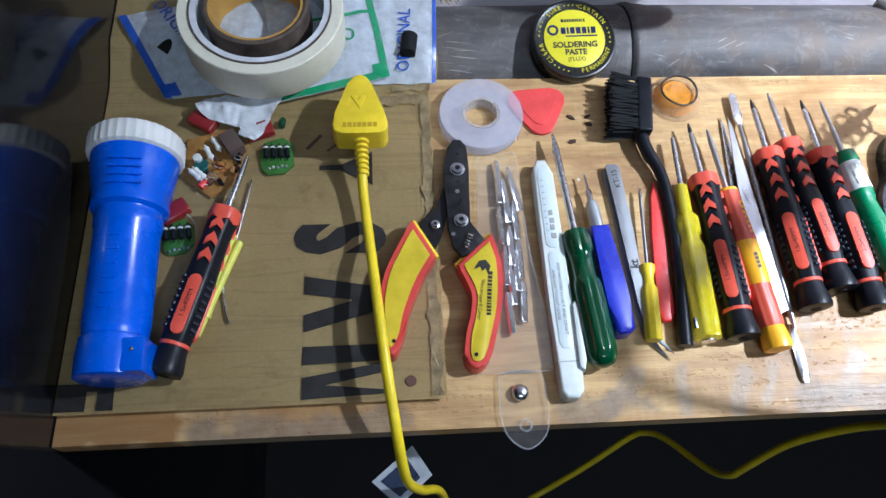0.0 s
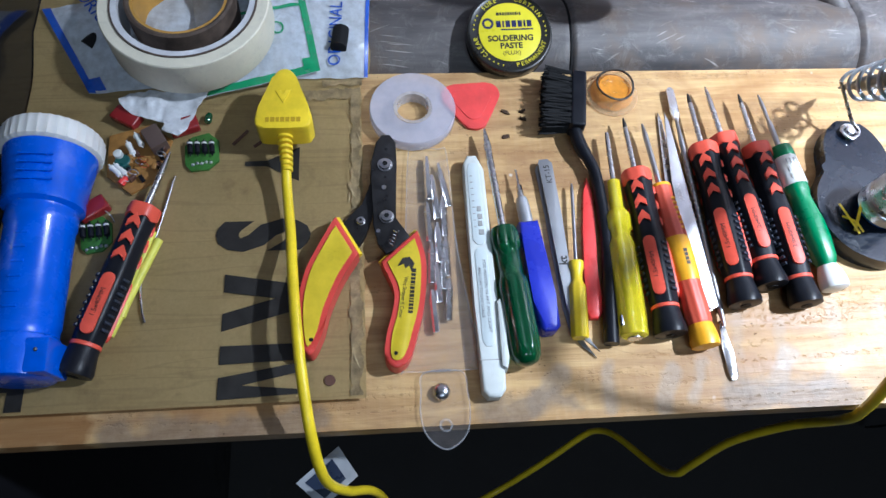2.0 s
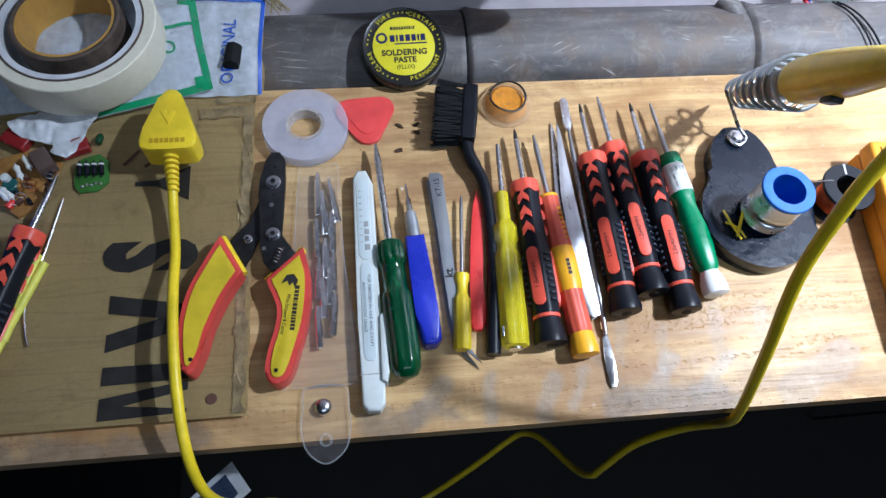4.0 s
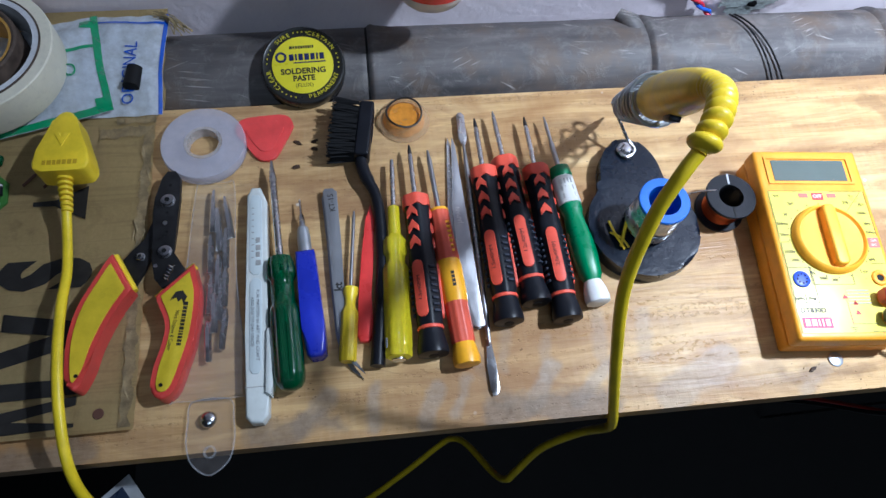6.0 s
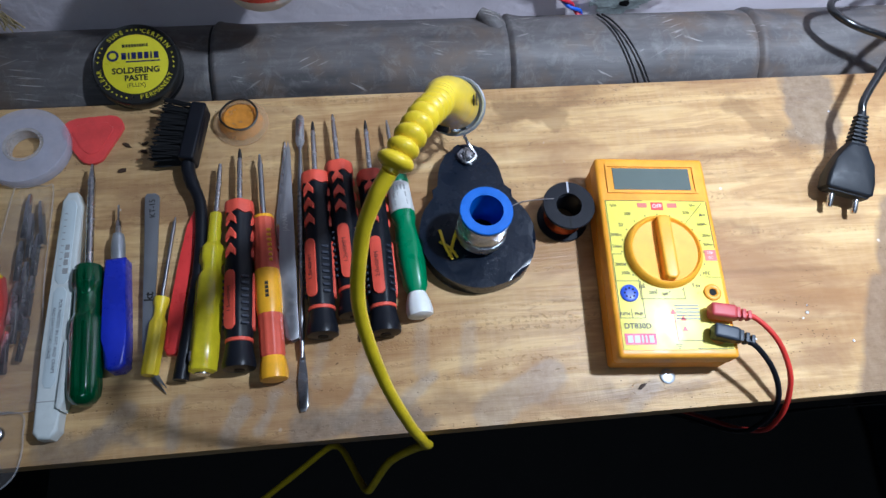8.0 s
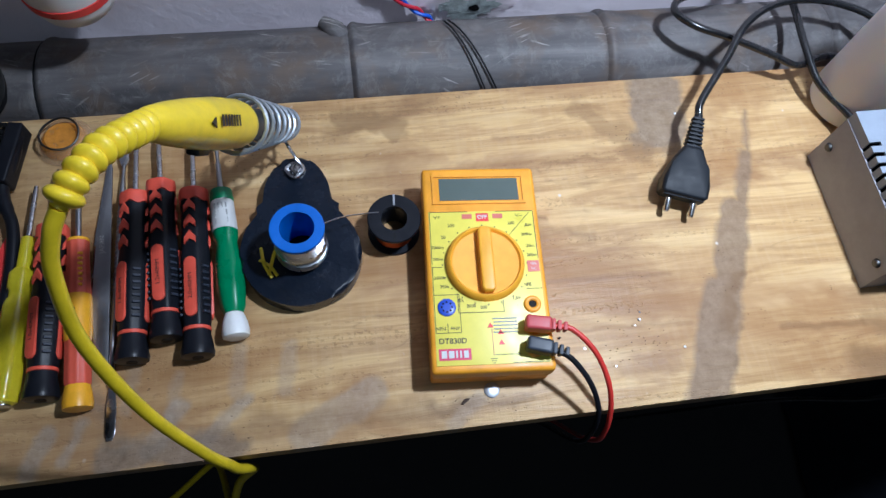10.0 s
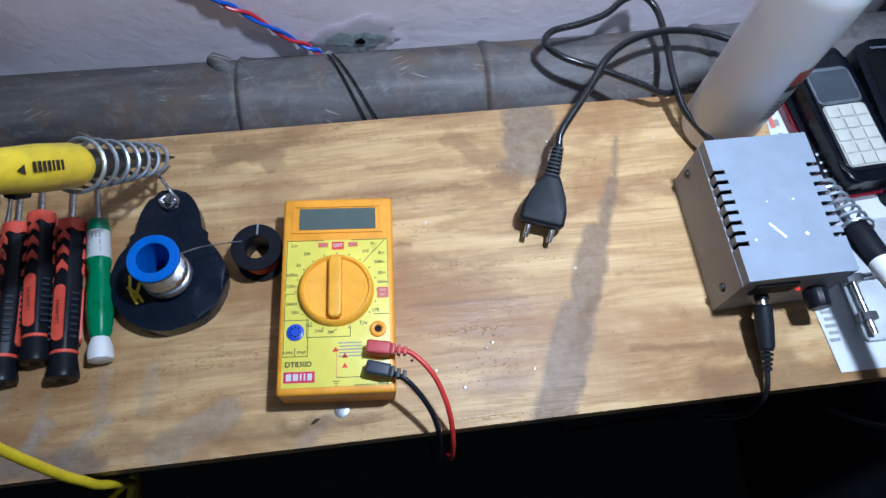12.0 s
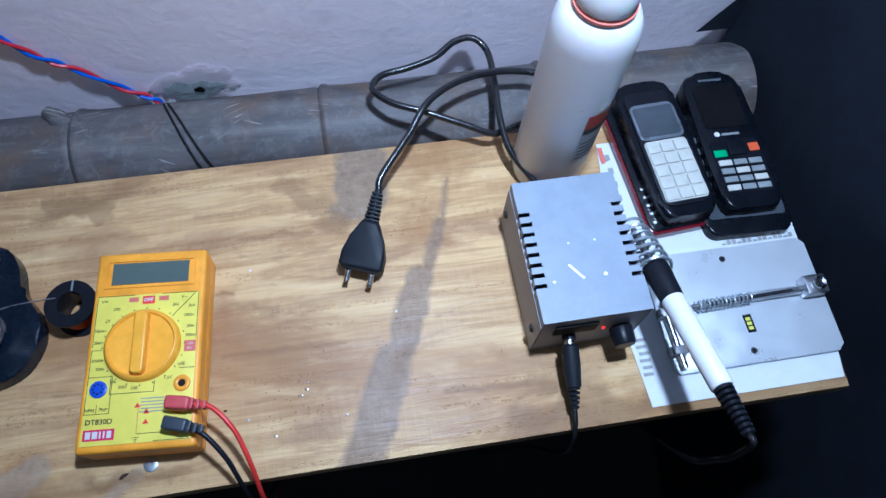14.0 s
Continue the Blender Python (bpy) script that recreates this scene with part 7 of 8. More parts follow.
def power_unit():
    """A folded sheet cover over a tray, with slots along both top edges."""
    x0, x1, y0, y1, z1 = 0.6585, 0.7285, 0.2060, 0.3050, 0.0540
    ob = thing("power_supply", Matrix(), "small grey metal power supply box with slotted cover", "power supply")
    slots = [0.229 + 0.0072 * k for k in range(8)]
    # cover top built from strips so that the slots go through
    edges = [y0]
    for s in slots:
        edges += [s, s + 0.0028]
    edges.append(y1)
    bm = bmesh.new()

    def slab(ax, bx, ay, by, az, bz):
        sub = box(ax, bx, ay, by, az, bz)
        me = bpy.data.meshes.new("tmp")
        sub.to_mesh(me)
        sub.free()
        bm.from_mesh(me)
        bpy.data.meshes.remove(me)

    slab(x0 + 0.0075, x1 - 0.0075, y0, y1, z1 - 0.0012, z1)
    for k in range(0, len(edges) - 1, 2):
        slab(x0, x0 + 0.0075, edges[k], edges[k + 1], z1 - 0.0012, z1)
        slab(x1 - 0.0075, x1, edges[k], edges[k + 1], z1 - 0.0012, z1)
        slab(x0, x0 + 0.0012, edges[k], edges[k + 1], z1 - 0.0080, z1 - 0.0012)
        slab(x1 - 0.0012, x1, edges[k], edges[k + 1], z1 - 0.0080, z1 - 0.0012)
    part("cover_top", bm, CASE, ob, smooth=False)
    for xa, xb in ((x0 - 0.0006, x0 + 0.0006), (x1 - 0.0012, x1)):
        part("cover_side", box(xa, xb, y0, y1, 0.0005, z1 - 0.0080), CASESIDE if xa < 0.7 else CASE, ob)
    part("front_panel", box(x0 + 0.0014, x1 - 0.0014, y0 + 0.0002, y0 + 0.0014, 0.0005, z1 - 0.0016), CASESIDE, ob)
    part("rear_panel", box(x0 + 0.0014, x1 - 0.0014, y1 - 0.0014, y1 - 0.0002, 0.0005, z1 - 0.0016), CASESIDE, ob)
    part("tray", box(x0 + 0.0014, x1 - 0.0014, y0 + 0.0014, y1 - 0.0014, 0.0005, 0.0020), MATTBLACK, ob)
    part("inside_board", box(x0 + 0.006, x1 - 0.006, y0 + 0.006, y1 - 0.006, 0.0300, 0.0320), MATTBLACK, ob)
    for y in (0.2145, 0.2985):
        p = part("side_screw", lathe([(0.0031, 0), (0.0031, 0.0006), (0.0022, 0.0018), (0.0008, 0.0021)], 18), DARKTIP, ob, "dark cross-head screw")
        p.matrix_local = pose(x0 - 0.0006, y, 0.0225, 0, -90, 0)
    part("outlet_plate", box(0.6680, 0.6960, y0 - 0.0014, y0 + 0.0004, 0.0300, 0.0440, 0.0006), MATTBLACK, ob)
    part("power_jack", lathe([(0.0030, 0), (0.0045, 0), (0.0045, 0.0040), (0.0030, 0.0040)], 20), BLACK, ob).matrix_local = pose(0.6800, y0, 0.0240, 90, 0, 0)
    part("indicator", lathe([(0.0013, 0), (0.0011, 0.0012)], 12), REDLED, ob, "tiny lit red indicator").matrix_local = pose(0.7020, y0, 0.0300, 90, 0, 0)
    kn = part("knob", lathe([(0.0072, 0.0010), (0.0076, 0.0022), (0.0070, 0.0120), (0.0062, 0.0135), (0.002, 0.0136)], 36, fn=lambda a, h: 1 + 0.03 * math.cos(16 * a)), BLACK, ob, "ribbed black knob")
    kn.matrix_local = pose(0.7140, y0, 0.0270, 90, 0, 0)
    # bright streak and dots on the cover
    bm = box(-0.0066, 0.0066, -0.0009, 0.0009, z1 + 0.0001, z1 + 0.0004, 0.0001, 1)
    bmesh.ops.transform(bm, matrix=pose(0.6865, 0.2370, 0, 0, 0, -53), verts=bm.verts)
    part("cover_mark", bm, BRIGHT, ob, "bright streak on the cover")
    for x, y, r in ((0.7035, 0.2570, 0.0008), (0.7045, 0.2330, 0.0013), (0.6710, 0.2320, 0.0009), (0.6860, 0.2570, 0.0006)):
        part("cover_mark", lathe([(r, z1 + 0.0001), (r, z1 + 0.0004)], 9), BRIGHT, ob).location = (x, y, 0)


BRIGHT = simple("bright_mark", (0.88, 0.88, 0.86), 0.5, vary=0.05)
REDLED, _nt, _b = node_mat("lit_red_indicator")
_b.inputs["Base Color"].default_value = (0.6, 0.02, 0.02, 1)
_b.inputs["Emission Color"].default_value = (1, 0.05, 0.03, 1)
_b.inputs["Emission Strength"].default_value = 1.5
power_unit()


def dc_plug():
    ob = thing("power_lead", Matrix(), "black barrel power lead plugged into the grey box", "power lead")
    pts = [Vector(p) for p in ((0.6800, 0.2070, 0.0240), (0.6795, 0.2000, 0.0235), (0.6775, 0.1740, 0.0160), (0.6760, 0.1600, 0.0105))]

    def along(p, q):
        return Matrix.Translation(p) @ (q - p).to_track_quat("Y", "Z").to_matrix().to_4x4()

    part("barrel", lathe([(0.0036, 0), (0.0036, 0.0100)], 16, "Y"), STEEL, ob, "bright metal barrel").matrix_local = along(pts[0], pts[1])
    L = (pts[2] - pts[1]).length
    part("plug_body", lathe([(0.0036, 0), (0.0056, 0.0015), (0.0058, 0.0130), (0.0050, L), (0.0040, L + 0.001)], 20, "Y"), PLUGBODY, ob).matrix_local = along(pts[1], pts[2])
    m2 = along(pts[2], pts[3])
    for k in range(5):
        part("strain_ring", lathe([(0.0024, 0), (0.0042 - 0.0003 * k, 0.0004), (0.0042 - 0.0003 * k, 0.0018), (0.0024, 0.0022)], 16, "Y"), PLUGBODY, ob).matrix_local = m2 @ pose(0, 0.0030 * k, 0)
    path = [pts[2], pts[3], (0.6750, 0.1500, 0.0050), (0.6742, 0.1440, -0.0080), (0.6745, 0.1430, -0.0500), (0.6760, 0.1700, -0.2000), (0.6800, 0.2200, -0.5900)]
    part("cable", sweep(smooth_path(path, 7), 0.0018, 10), CABLE, ob)


dc_plug()


# ---- paper, plate holder, pen iron ----
def paper(pts, z, label, seed):
    bm = bmesh.new()
    vs = [bm.verts.new((x, y, z)) for x, y in pts]
    bm.faces.new(vs)
    bmesh.ops.triangulate(bm, faces=bm.faces[:])
    bmesh.ops.subdivide_edges(bm, edges=bm.edges[:], cuts=7, use_grid_fill=True)
    for v in bm.verts:
        v.co.z += 0.0005 + 0.0005 * noise.noise((v.co.x * 30, v.co.y * 30, seed))
    bmesh.ops.solidify(bm, geom=bm.faces[:], thickness=0.00015)
    ob = thing("paper_sheet", Matrix(), label, "paper", "paper sheets")
    part("sheet", bm, PAPER, ob)
    return ob


sheet = paper([(0.7300, 0.1555), (0.8660, 0.1555), (0.8715, 0.1850), (0.8750, 0.3000), (0.8200, 0.3600), (0.7450, 0.3600), (0.7265, 0.2050)], 0.0004, "white printed paper sheet lying under phones and plate", 1)
rnd = random.Random(5)
for k in range(6):
    part("print_bar", box(0.7300 + 0.001 * (k % 2), 0.7345 + rnd.uniform(0, 0.004), 0.1760 + 0.0048 * k, 0.1782 + 0.0048 * k, 0.0016, 0.0018), PRINTGREY, sheet)
for k in range(14):
    part("print_bar", box(0.8150 + 0.0040 * k, 0.8180 + 0.0040 * k, 0.2615, 0.2628 + 0.002 * (k % 3), 0.0016, 0.0018), PRINTGREY, sheet)
for k in range(4):
    part("print_bar", box(0.7480, 0.7520, 0.3080 + 0.012 * k, 0.3130 + 0.012 * k, 0.0016, 0.0018), PRINTGREY, sheet)
part("print_bar", box(0.7445, 0.7480, 0.3420, 0.3560, 0.0016, 0.0018), SOFTRED, sheet)


def board_holder():
    ob = thing("board_holder", Matrix(), "pale metal circuit board holder plate with sliding spring rod", "holder")
    corner = [(0.7540, 0.1730), (0.8690, 0.1730), (0.8735, 0.1775), (0.8745, 0.2540), (0.8700, 0.2590), (0.7540, 0.2590), (0.7505, 0.2550), (0.7505, 0.1770)]
    part("plate", prism(corner, 0.0020, 0.0042, 0.0005), PLATE, ob)
    for x, y in ((0.8095, 0.2500), (0.8090, 0.1815)):
        part("hole_rim", loop_lathe([(0.0014, 0.0040), (0.0024, 0.0040), (0.0023, 0.0046), (0.0015, 0.0046)], 18), STEEL, ob).location = (x, y, 0)
        part("hole", lathe([(0.0014, 0.0041), (0.0014, 0.0045)], 14), MATTBLACK, ob).location = (x, y, 0)
    part("rod", sweep([(0.7570, 0.2160, 0.0090), (0.8660, 0.2185, 0.0090)], 0.0018, 10), STEEL, ob, "steel guide rod")
    part("bar", box(0.8170, 0.8640, 0.2150, 0.2215, 0.0062, 0.0076, 0.0004), GREYF, ob)
    bm = sweep([p for p in helix(13, 0.0036, 0.0036, 0.0400, 14)], 0.0006, 6)
    part("rod_spring", bm, GALV, ob, "coiled spring on the rod").matrix_local = pose(0.8170, 0.2174, 0.0092, 0, 0, 91.3)
    c = part("clamp_block", box(0.8560, 0.8720, 0.2120, 0.2260, 0.0042, 0.0150, 0.0016), DSTEEL, ob, "steel clamp block")
    part("clamp_screw", lathe([(0.0046, 0.0150), (0.0046, 0.0180), (0.0036, 0.0192), (0.002, 0.0180)], 20), STEEL, c).location = (0.8650, 0.2185, 0)
    b = part("cross_rod", sweep([(0.7540, 0.2230, 0.0095), (0.7560, 0.1760, 0.0095)], 0.0022, 12), STEEL, ob, "short steel cross rod")
    for y in (0.2150, 0.1880):
        part("rod_clip", box(0.7490, 0.7610, y - 0.0030, y + 0.0030, 0.0042, 0.0125, 0.0010), DSTEEL, b)
    st = part("sticker", box(-0.0030, 0.0030, -0.0065, 0.0065, 0.0042, 0.0045), MATTBLACK, ob, "small black and yellow sticker")
    st.matrix_local = pose(0.8125, 0.2005, 0, 0, 0, 2)
    for k in range(3):
        part("sticker_bar", box(-0.0018, 0.0016, -0.0045 + 0.0033 * k, -0.0022 + 0.0033 * k, 0.0045, 0.0047), LEMON, st)


board_holder()


def pen_iron():
    a, b, c, e = Vector((0.7385, 0.2290, 0.0520)), Vector((0.7385, 0.2090, 0.0510)), Vector((0.7425, 0.1490, 0.0780)), Vector((0.7455, 0.1200, 0.0880))
    d = (c - a).normalized()
    m = Matrix.Translation(a) @ d.to_track_quat("Y", "Z").to_matrix().to_4x4()
    ob = thing("pen_iron", m, "white and black pen soldering iron resting in a coil holder", "soldering iron")
    part("front_sleeve", lathe([(0.0050, -0.007), (0.0082, -0.0055), (0.0088, -0.001), (0.0080, 0.008), (0.0074, 0.020), (0.0070, 0.0225)], 24, "Y"), BLACK, ob, "black rubber front sleeve")
    L = (c - a).length
    part("handle", lathe([(0.0070, 0.0215), (0.0073, 0.0225), (0.0071, 0.050), (0.0066, L), (0.0058, L + 0.001)], 24, "Y"), WHITE, ob, "white plastic handle")
    for k in range(9):
        part("strain_ring", lathe([(0.0030, 0), (0.0058 - 0.00022 * k, 0.0004), (0.0058 - 0.00022 * k, 0.0022), (0.0030, 0.0027)], 18, "Y"), BLACK, ob).location = (0, L + 0.001 + 0.0033 * k, 0)
    part("barrel", lathe([(0.0018, -0.040), (0.0026, -0.036), (0.0026, -0.004)], 14, "Y"), DSTEEL, ob, "dull steel barrel")
    inv = m.inverted()
    tail = m @ Vector((0, L + 0.030, 0))
    pts = [tail, tail + d * 0.004, tail + Vector((0.001, -0.006, -0.010)), tail + Vector((0.002, -0.006, -0.050)), tail + Vector((0.004, 0.010, -0.120)), tail + Vector((0.006, 0.10, -0.30)), tail + Vector((0.0, 0.16, -0.55))]
    part("cable", sweep([inv @ p for p in smooth_path(pts, 7)], 0.0020, 10), CABLE, ob)
    # holder
    hold = thing("coil_holder", Matrix(), "coiled wire holder fixed beside the grey box", "holder")
    bm = sweep([m @ (p + Vector((0, -0.044, 0))) for p in helix(7, 0.0080, 0.0108, 0.044, 18)], 0.0011, 6)
    part("coil", bm, GALV, hold)
    part("foot", sweep(smooth_path([m @ Vector((0.0085, -0.020, 0)), (0.7440, 0.2430, 0.0250), (0.7480, 0.2400, 0.0100), (0.7540, 0.2380, 0.0052)], 6), 0.0012, 7), STEEL, hold)


pen_iron()


# ---- old phones ----
def rounded(x0, x1, y0, y1, r, taper=0.0):
    pts = []
    for cx, cy, a0 in ((x1 - r, y1 - r, 0), (x0 + r, y1 - r, 90), (x0 + r, y0 + r, 180), (x1 - r, y0 + r, 270)):
        for k in range(6):
            a = radians(a0 + 18 * k)
            pts.append((cx + r * math.cos(a) + taper * (cx + r * math.cos(a)) * 0, cy + r * math.sin(a)))
    return pts


def red_phone():
    ob = thing("mobile_phone", pose(0.7810, 0.3330, 0.0012, 0, 0, 4), "black phone with glossy dark red edge lying under another", "phone", "old phones")
    part("body", prism(rounded(-0.0240, 0.0240, -0.0580, 0.0560, 0.007), 0.0, 0.0075, 0.0020, 3), REDGLOSS, ob, "glossy dark red edge")
    part("face", prism(rounded(-0.0222, 0.0222, -0.0560, 0.0540, 0.006), 0.0074, 0.0095, 0.0010), PHONEBLK, ob)
    for k in range(5):
        part("key_mark", box(-0.0190, -0.0165, -0.050 + 0.007 * k, -0.0480 + 0.007 * k, 0.0095, 0.0097), LABELW, ob)


PHONEBLK = simple("black_phone_plastic", (0.004, 0.005, 0.008), 0.26, vary=0.15, spec=0.25)
PHONEMAT = simple("worn_phone_plastic", (0.007, 0.008, 0.012), 0.32, vary=0.25, spec=0.25)
REDGLOSS = simple("gloss_dark_red", (0.13, 0.006, 0.012), 0.15, coat=0.4)
SCREENG = simple("grey_phone_screen", (0.06, 0.07, 0.08), 0.12, bump_s=0, dirt=0.05)
red_phone()


def key_phone():
    ob = thing("mobile_phone", pose(0.7860, 0.3380, 0.0112, 0, 0, 3), "old black keypad phone with worn white keys", "phone", "old phones")
    part("body", prism(dense([(-0.0195, -0.0550), (-0.008, -0.0590), (0.008, -0.0590), (0.0195, -0.0550), (0.0225, -0.020), (0.0228, 0.020), (0.0215, 0.052), (0.012, 0.0575), (-0.012, 0.0575), (-0.0215, 0.052), (-0.0228, 0.02), (-0.0225, -0.02)], 3), 0, 0.0140, 0.0035, 3), PHONEBLK, ob)
    part("front_shell", prism(rounded(-0.0185, 0.0185, -0.0510, 0.0480, 0.008), 0.0136, 0.0155, 0.0008), PHONEMAT, ob)
    part("bezel", prism(rounded(-0.0175, 0.0175, 0.0040, 0.0360, 0.005), 0.0154, 0.0162, 0.0004), SILVERP, ob, "silver screen bezel")
    part("screen", prism(rounded(-0.0155, 0.0155, 0.0070, 0.0330, 0.002), 0.0160, 0.0166), SCREENG, ob, "blank grey screen")
    pad = part("keypad", prism(rounded(-0.0165, 0.0165, -0.0480, 0.0030, 0.003), 0.0154, 0.0162, 0.0004), KEYW, ob, "worn white keypad")
    for r in range(5):
        for c in range(3):
            part("key", box(-0.0158 + 0.0107 * c, -0.0158 + 0.0107 * c + 0.0098, -0.0470 + 0.0099 * r, -0.0470 + 0.0099 * r + 0.0088, 0.0161, 0.0172, 0.0008, 2), KEYW, pad)


SILVERP = simple("silver_trim", (0.20, 0.22, 0.25), 0.3, 0.5)
key_phone()


def flat_phone():
    ob = thing("mobile_phone", pose(0.8385, 0.3220, 0.0012, 0, 0, -2), "black slab phone lying flat beneath another", "phone", "old phones")
    part("body", prism(rounded(-0.0325, 0.0325, -0.0570, 0.0570, 0.009), 0, 0.0088, 0.0022, 3), PHONEBLK, ob)
    part("screen_glass", prism(rounded(-0.0295, 0.0295, -0.0440, 0.0480, 0.003), 0.0086, 0.0092), SCREENG, ob)


flat_phone()


def bar_phone():
    ob = thing("mobile_phone", pose(0.8395, 0.3400, 0.0106, 0, 0, -1), "black bar phone with small silver and coloured keys", "phone", "old phones")
    part("body", prism(dense([(-0.0210, -0.0560), (-0.009, -0.0600), (0.009, -0.0600), (0.0210, -0.0560), (0.0240, -0.02), (0.0235, 0.02), (0.0215, 0.0520), (0.010, 0.0600), (-0.010, 0.0600), (-0.0215, 0.0520), (-0.0235, 0.02), (-0.0240, -0.02)], 3), 0, 0.0120, 0.0032, 3), PHONEBLK, ob)
    part("screen", prism(rounded(-0.0170, 0.0170, 0.0080, 0.0480, 0.003), 0.0118, 0.0126), SCREENG2, ob, "dark blank screen")
    part("maker_bar", box(-0.0095, 0.0095, 0.0515, 0.0535, 0.0121, 0.0124), SILVERP, ob)
    part("maker_dot", lathe([(0.0022, 0.0121), (0.0022, 0.0125)], 18), LABELW, ob).location = (-0.0100, 0.0025, 0)
    part("maker_bar", box(-0.0065, 0.0075, 0.0010, 0.0030, 0.0121, 0.0124), KEYGREY, ob)
    pad = part("keypad_field", prism(rounded(-0.0190, 0.0190, -0.0480, -0.0030, 0.004), 0.0118, 0.0125), PHONEMAT, ob)
    part("call_key", box(-0.0180, -0.0080, -0.0180, -0.0120, 0.0124, 0.0136, 0.0008, 2), KEYGREEN, pad, "green call key")
    part("end_key", box(0.0100, 0.0180, -0.0150, -0.0080, 0.0124, 0.0136, 0.0008, 2), KEYRED, pad, "orange-red end key")
    part("navigation_key", box(-0.0060, 0.0070, -0.0170, -0.0050, 0.0124, 0.0138, 0.0012, 2), PHONEMAT, pad, "worn navigation key")
    for r in range(4):
        for c in range(3):
            part("key", box(-0.0170 + 0.0116 * c, -0.0170 + 0.0116 * c + 0.0102, -0.0465 + 0.0070 * r, -0.0465 + 0.0070 * r + 0.0048, 0.0124, 0.0137, 0.0008, 2), KEYGREY if (r + c) % 3 else KEYW, pad)
    for k in range(5):
        part("side_mark", box(-0.0256, -0.0246, -0.040 + 0.010 * k, -0.035 + 0.010 * k, 0.004, 0.007), SILVERP, ob)


SCREENG2 = simple("black_phone_screen", (0.008, 0.008, 0.009), 0.1, bump_s=0, dirt=0.03)
KEYGREY = simple("worn_silver_keys", (0.24, 0.26, 0.26), 0.4, vary=0.2, dirt=0.4)
KEYGREEN = simple("green_key", (0.02, 0.35, 0.13), 0.4)
KEYRED = simple("orange_red_key", (0.62, 0.10, 0.03), 0.4)
bar_phone()


# ---- bottle ----
def squeeze_bottle():
    ob = thing("plastic_bottle", pose(0.7010, 0.3470, 0.0010, 1, 0.5, 0), "milky white plastic bottle with red ring under its cap", "bottle")
    part("body", lathe([(0.0220, 0), (0.0255, 0.0015), (0.0262, 0.0060), (0.0262, 0.1500), (0.0250, 0.1600), (0.0215, 0.1670), (0.0170, 0.1700), (0.0150, 0.1715), (0.0150, 0.1760)], 56), BOTTLE, ob)
    part("liquid", lathe([(0.0240, 0.003), (0.0246, 0.006), (0.0246, 0.1180), (0.0240, 0.1182)], 40), LIQUID, ob)
    part("neck_ring", lathe([(0.0150, 0.1712), (0.0184, 0.1716), (0.0184, 0.1730), (0.0150, 0.1734)], 40), RINGRED, ob, "translucent red ring")
    part("cap", lathe([(0.0172, 0.1745), (0.0176, 0.1755), (0.0152, 0.1880), (0.0125, 0.1910), (0.0070, 0.1925), (0.0060, 0.1960), (0.0050, 0.2150), (0.0035, 0.2180)], 48), BOTTLE, ob, "white flip nozzle cap")
    # paper label wrapped round the side
    def wrap(a0, a1, h0, h1, mt, name, r=0.0265, slope=0.0):
        bm = bmesh.new()
        n = 22
        cols = []
        for i in range(n + 1):
            a = radians(a0 + (a1 - a0) * i / n)
            s = slope * i / n
            cols.append([bm.verts.new((r * math.cos(a), r * math.sin(a), h + s)) for h in (h0, h1)])
        for p, q in zip(cols, cols[1:]):
            bm.faces.new((p[0], q[0], q[1], p[1]))
        bmesh.ops.solidify(bm, geom=bm.faces[:], thickness=0.0002)
        return part(name, bm, mt, ob)
    wrap(-84, 70, 0.0450, 0.1000, LABELW, "label")
    wrap(-84, 70, 0.0860, 0.1002, LABELRED, "label_band", 0.0268)
    wrap(-84, 70, 0.0800, 0.0858, INK, "label_stripe", 0.0268)
    for k in range(5):
        wrap(-80, -42 - 6 * (k % 2), 0.0500 + 0.0046 * k, 0.0516 + 0.0046 * k, INKGREY, "print_bar", 0.0268)


LIQUID = simple("pale_liquid", (0.60, 0.60, 0.58), 0.2, bump_s=0)
RINGRED = simple("translucent_red_ring", (0.76, 0.24, 0.18), 0.4, sub=0.3)
LABELRED = simple("label_red", (0.55, 0.06, 0.03), 0.4)
squeeze_bottle()


# ---- wall: wires, hole, twine, cup ----
def twisted_wires():
    pts = smooth_path([(0.3050, 0.4545, 0.1150), (0.3300, 0.4545, 0.0740), (0.3480, 0.4545, 0.0500), (0.3640, 0.4545, 0.0360), (0.3900, 0.4540, 0.0090), (0.4060, 0.4530, -0.0040), (0.4150, 0.4500, -0.0120)], 14)
    ob = thing("twisted_wires", Matrix(), "pair of twisted red and blue wires along the wall", "wires")
    for ph, mt, nm in ((0, WIRERED, "red_wire"), (math.pi, SKYBLUE, "blue_wire")):
        path = []
        for i, p in enumerate(pts):
            a = i * 0.30 + ph
            path.append(p + Vector((0.0010 * math.cos(a), 0.0014 * math.sin(a), 0.0011 * math.cos(a))))
        part(nm, sweep(path, 0.0014, 8), mt, ob)


twisted_wires()


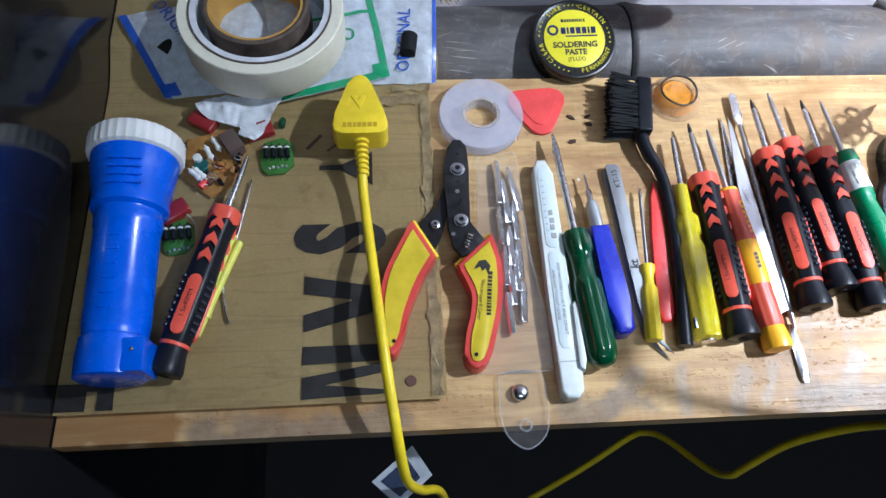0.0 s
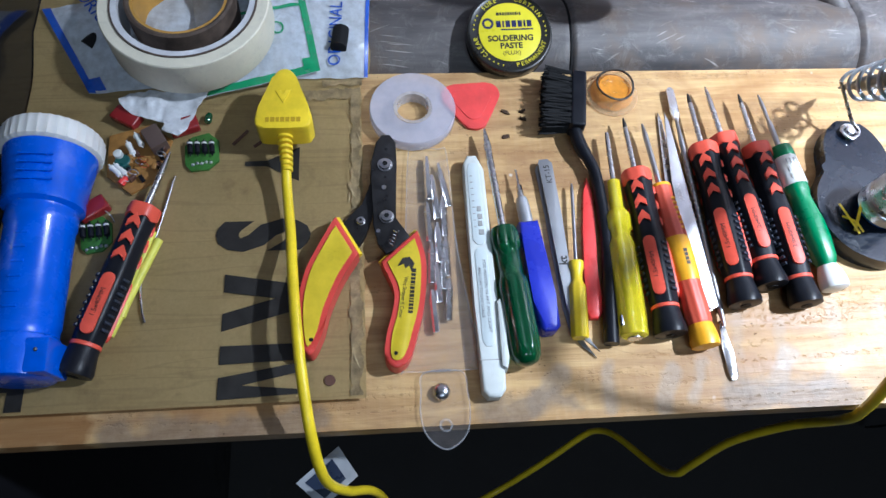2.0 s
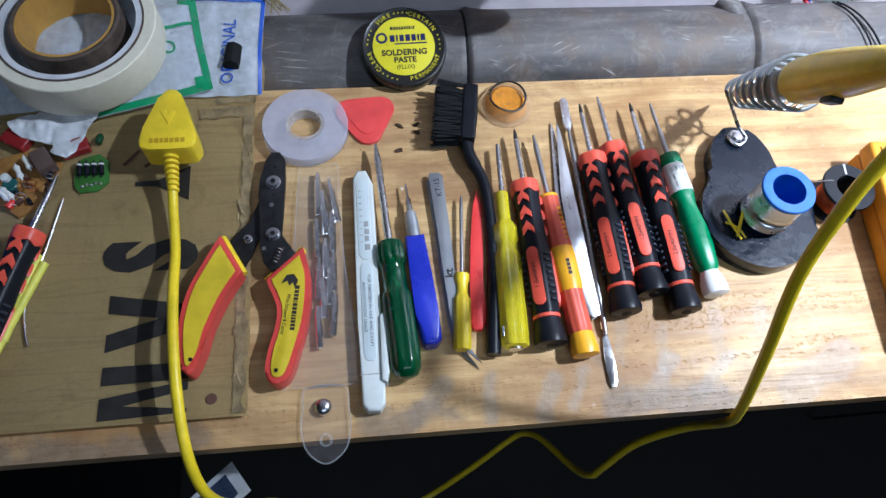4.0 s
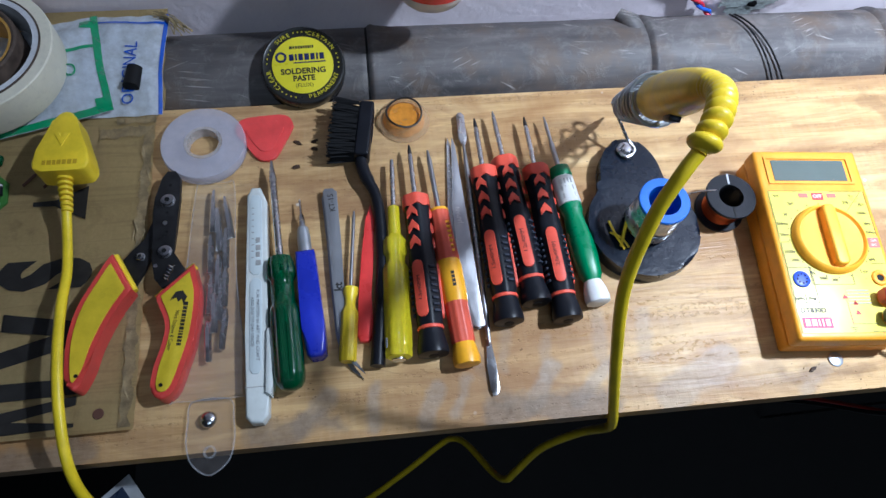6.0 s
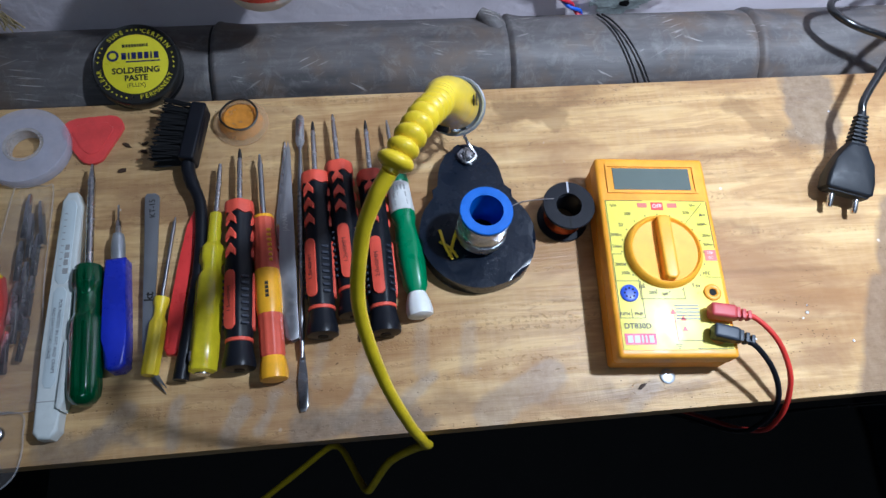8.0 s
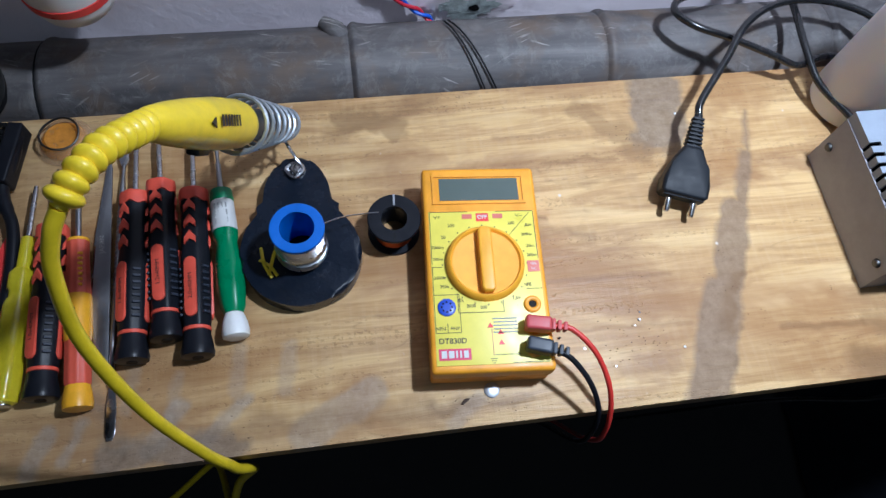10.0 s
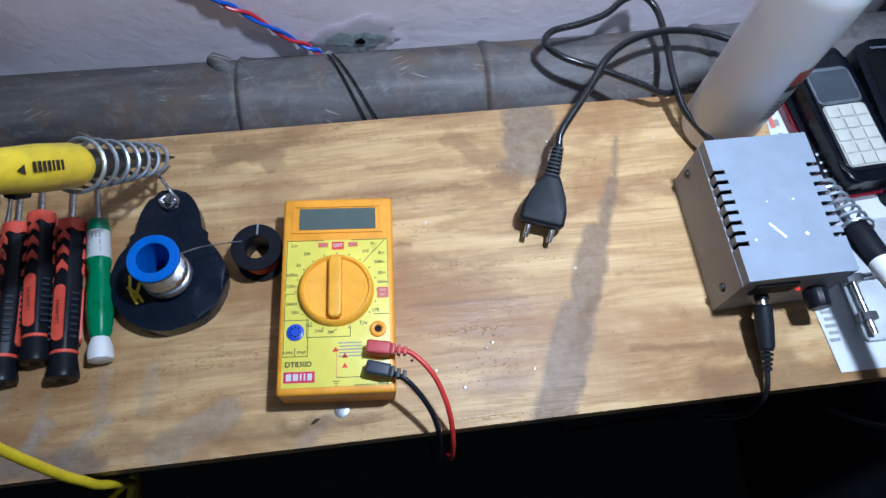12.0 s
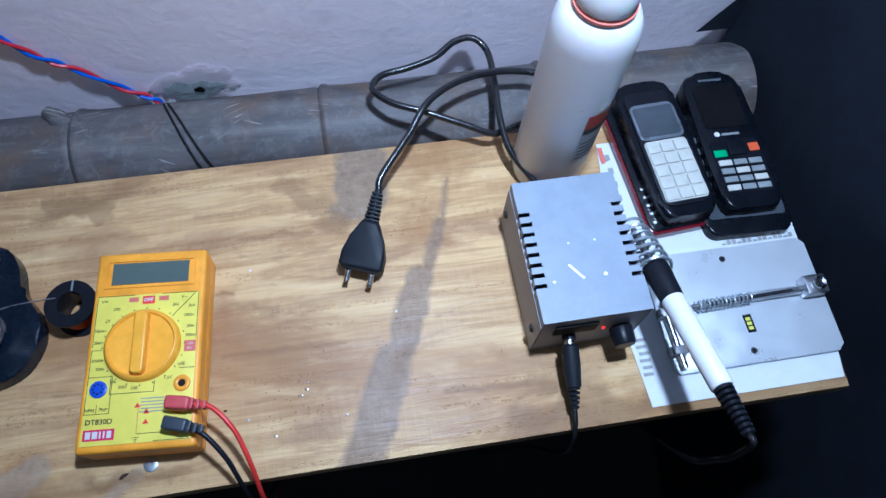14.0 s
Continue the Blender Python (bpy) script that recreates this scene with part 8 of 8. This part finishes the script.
def wall_hole():
    """A broken patch of plaster with a dark hole behind the pole."""
    rnd = random.Random(21)
    ob = thing("plaster_patch", Matrix(), "broken patch of bare grey plaster around a hole in the wall", "patch")
    def blob(cx, cz, rx, rz, y, mt, name, n=22):
        bm = bmesh.new()
        ring = []
        for k in range(n):
            a = 2 * math.pi * k / n
            r = 0.95 + 0.14 * math.sin(3 * a + rx * 900) + 0.09 * math.sin(7 * a + rz * 500) + rnd.uniform(-0.10, 0.10)
            ring.append(bm.verts.new((cx + rx * r * math.cos(a), y, cz + rz * r * math.sin(a))))
        c = bm.verts.new((cx, y - 0.0003, cz))
        for k in range(n):
            bm.faces.new((ring[k], ring[(k + 1) % n], c))
        bmesh.ops.solidify(bm, geom=bm.faces[:], thickness=0.001)
        part(name, bm, mt, ob, smooth=False)
    blob(0.4440, 0.0040, 0.0330, 0.0190, 0.4566, PALEPLASTER, "bare_plaster", 90)
    blob(0.4400, -0.0030, 0.0215, 0.0115, 0.4554, GREYMORTAR, "grey_mortar", 64)
    blob(0.4440, -0.0010, 0.0045, 0.0035, 0.4540, MATTBLACK, "hole", 12)
    for k in range(9):
        blob(0.4420 + rnd.uniform(-0.024, 0.024), -0.002 + rnd.uniform(-0.008, 0.008), rnd.uniform(0.0015, 0.004), rnd.uniform(0.001, 0.003), 0.4550, GREYMORTAR, "mortar_lump", 9)


PALEPLASTER = simple("pale_bare_plaster", (0.93, 0.87, 0.89), 0.85, vary=0.06, bump_s=0.1, dirt=0.05)
GREYMORTAR = simple("grey_mortar_crumbs", (0.60, 0.65, 0.64), 0.9, vary=0.3, scale=220, bump_s=0.4)
wall_hole()


def pole_twine():
    ob = thing("twine", Matrix(), "dark twine looped over the bamboo pole", "twine")
    for dx, sx in ((0.0, 0.025), (0.0035, 0.030)):
        path = []
        for k in range(15):
            a = radians(62 + k * 8.6)
            path.append((0.4180 + dx + sx * k / 14 * 1.4, 0.4195 + 0.0412 * math.cos(a), -0.0315 + 0.0412 * math.sin(a)))
        part("strand", sweep(path, 0.0007, 7), MATTBLACK, ob)


pole_twine()


def cup():
    ob = thing("plastic_cup", pose(0.1850, 0.4285, 0.0480), "white plastic cup with a red band hanging against the wall", "cup")
    part("cup_body", loop_lathe([(0.0005, 0.0), (0.0150, 0.0004), (0.0225, 0.0050), (0.0262, 0.0140), (0.0278, 0.0300), (0.0290, 0.0900), (0.0280, 0.0900), (0.0265, 0.0300), (0.0245, 0.0150), (0.0005, 0.0030)], 48), WHITE, ob)
    part("red_band", loop_lathe([(0.0266, 0.0170), (0.0272, 0.0170), (0.0279, 0.0225), (0.0270, 0.0225)], 48), BRED, ob, "thin red painted band")


cup()


def wall_twigs():
    bm = bmesh.new()
    rnd = random.Random(3)
    for k in range(16):
        a = rnd.uniform(-0.6, 0.4)
        sweep(smooth_path([(0.0000 + rnd.uniform(-0.004, 0.003), 0.4460 + rnd.uniform(-0.003, 0.004), 0.0190), (0.0060 + rnd.uniform(0, 0.006), 0.4410, 0.0180 + rnd.uniform(-0.003, 0.004)), (0.0120 + rnd.uniform(-0.003, 0.010), 0.4350 + 0.006 * a, 0.0130)], 4), 0.0004, 4, bm=bm)
    solo("straw_tuft", bm, STRAW, Matrix(), "frayed straw-coloured fibres at the cardboard's corner", "fibres")


STRAW = simple("straw", (0.34, 0.26, 0.13), 0.7)
wall_twigs()


def sachet():
    ob = thing("sachet", pose(-0.0240, 0.1330, -0.0500, 8, 0, 0), "small silver sachet hanging below the board's edge", "sachet")
    part("foil", prism([(-0.0200, 0.0000), (0.0040, 0.0190), (0.0150, 0.0020), (-0.0050, -0.0140)], 0, 0.0006), SACHETM, ob)
    part("printed_panel", prism([(-0.0150, 0.0000), (0.0005, 0.0120), (0.0080, 0.0010), (-0.0040, -0.0090)], 0.0006, 0.0009), SACHETD, ob, "dark printed panel")


SACHETM = simple("silvery_foil", (0.42, 0.44, 0.48), 0.35, 0.3)
SACHETD = simple("dark_blue_print", (0.02, 0.03, 0.06), 0.3)
sachet()
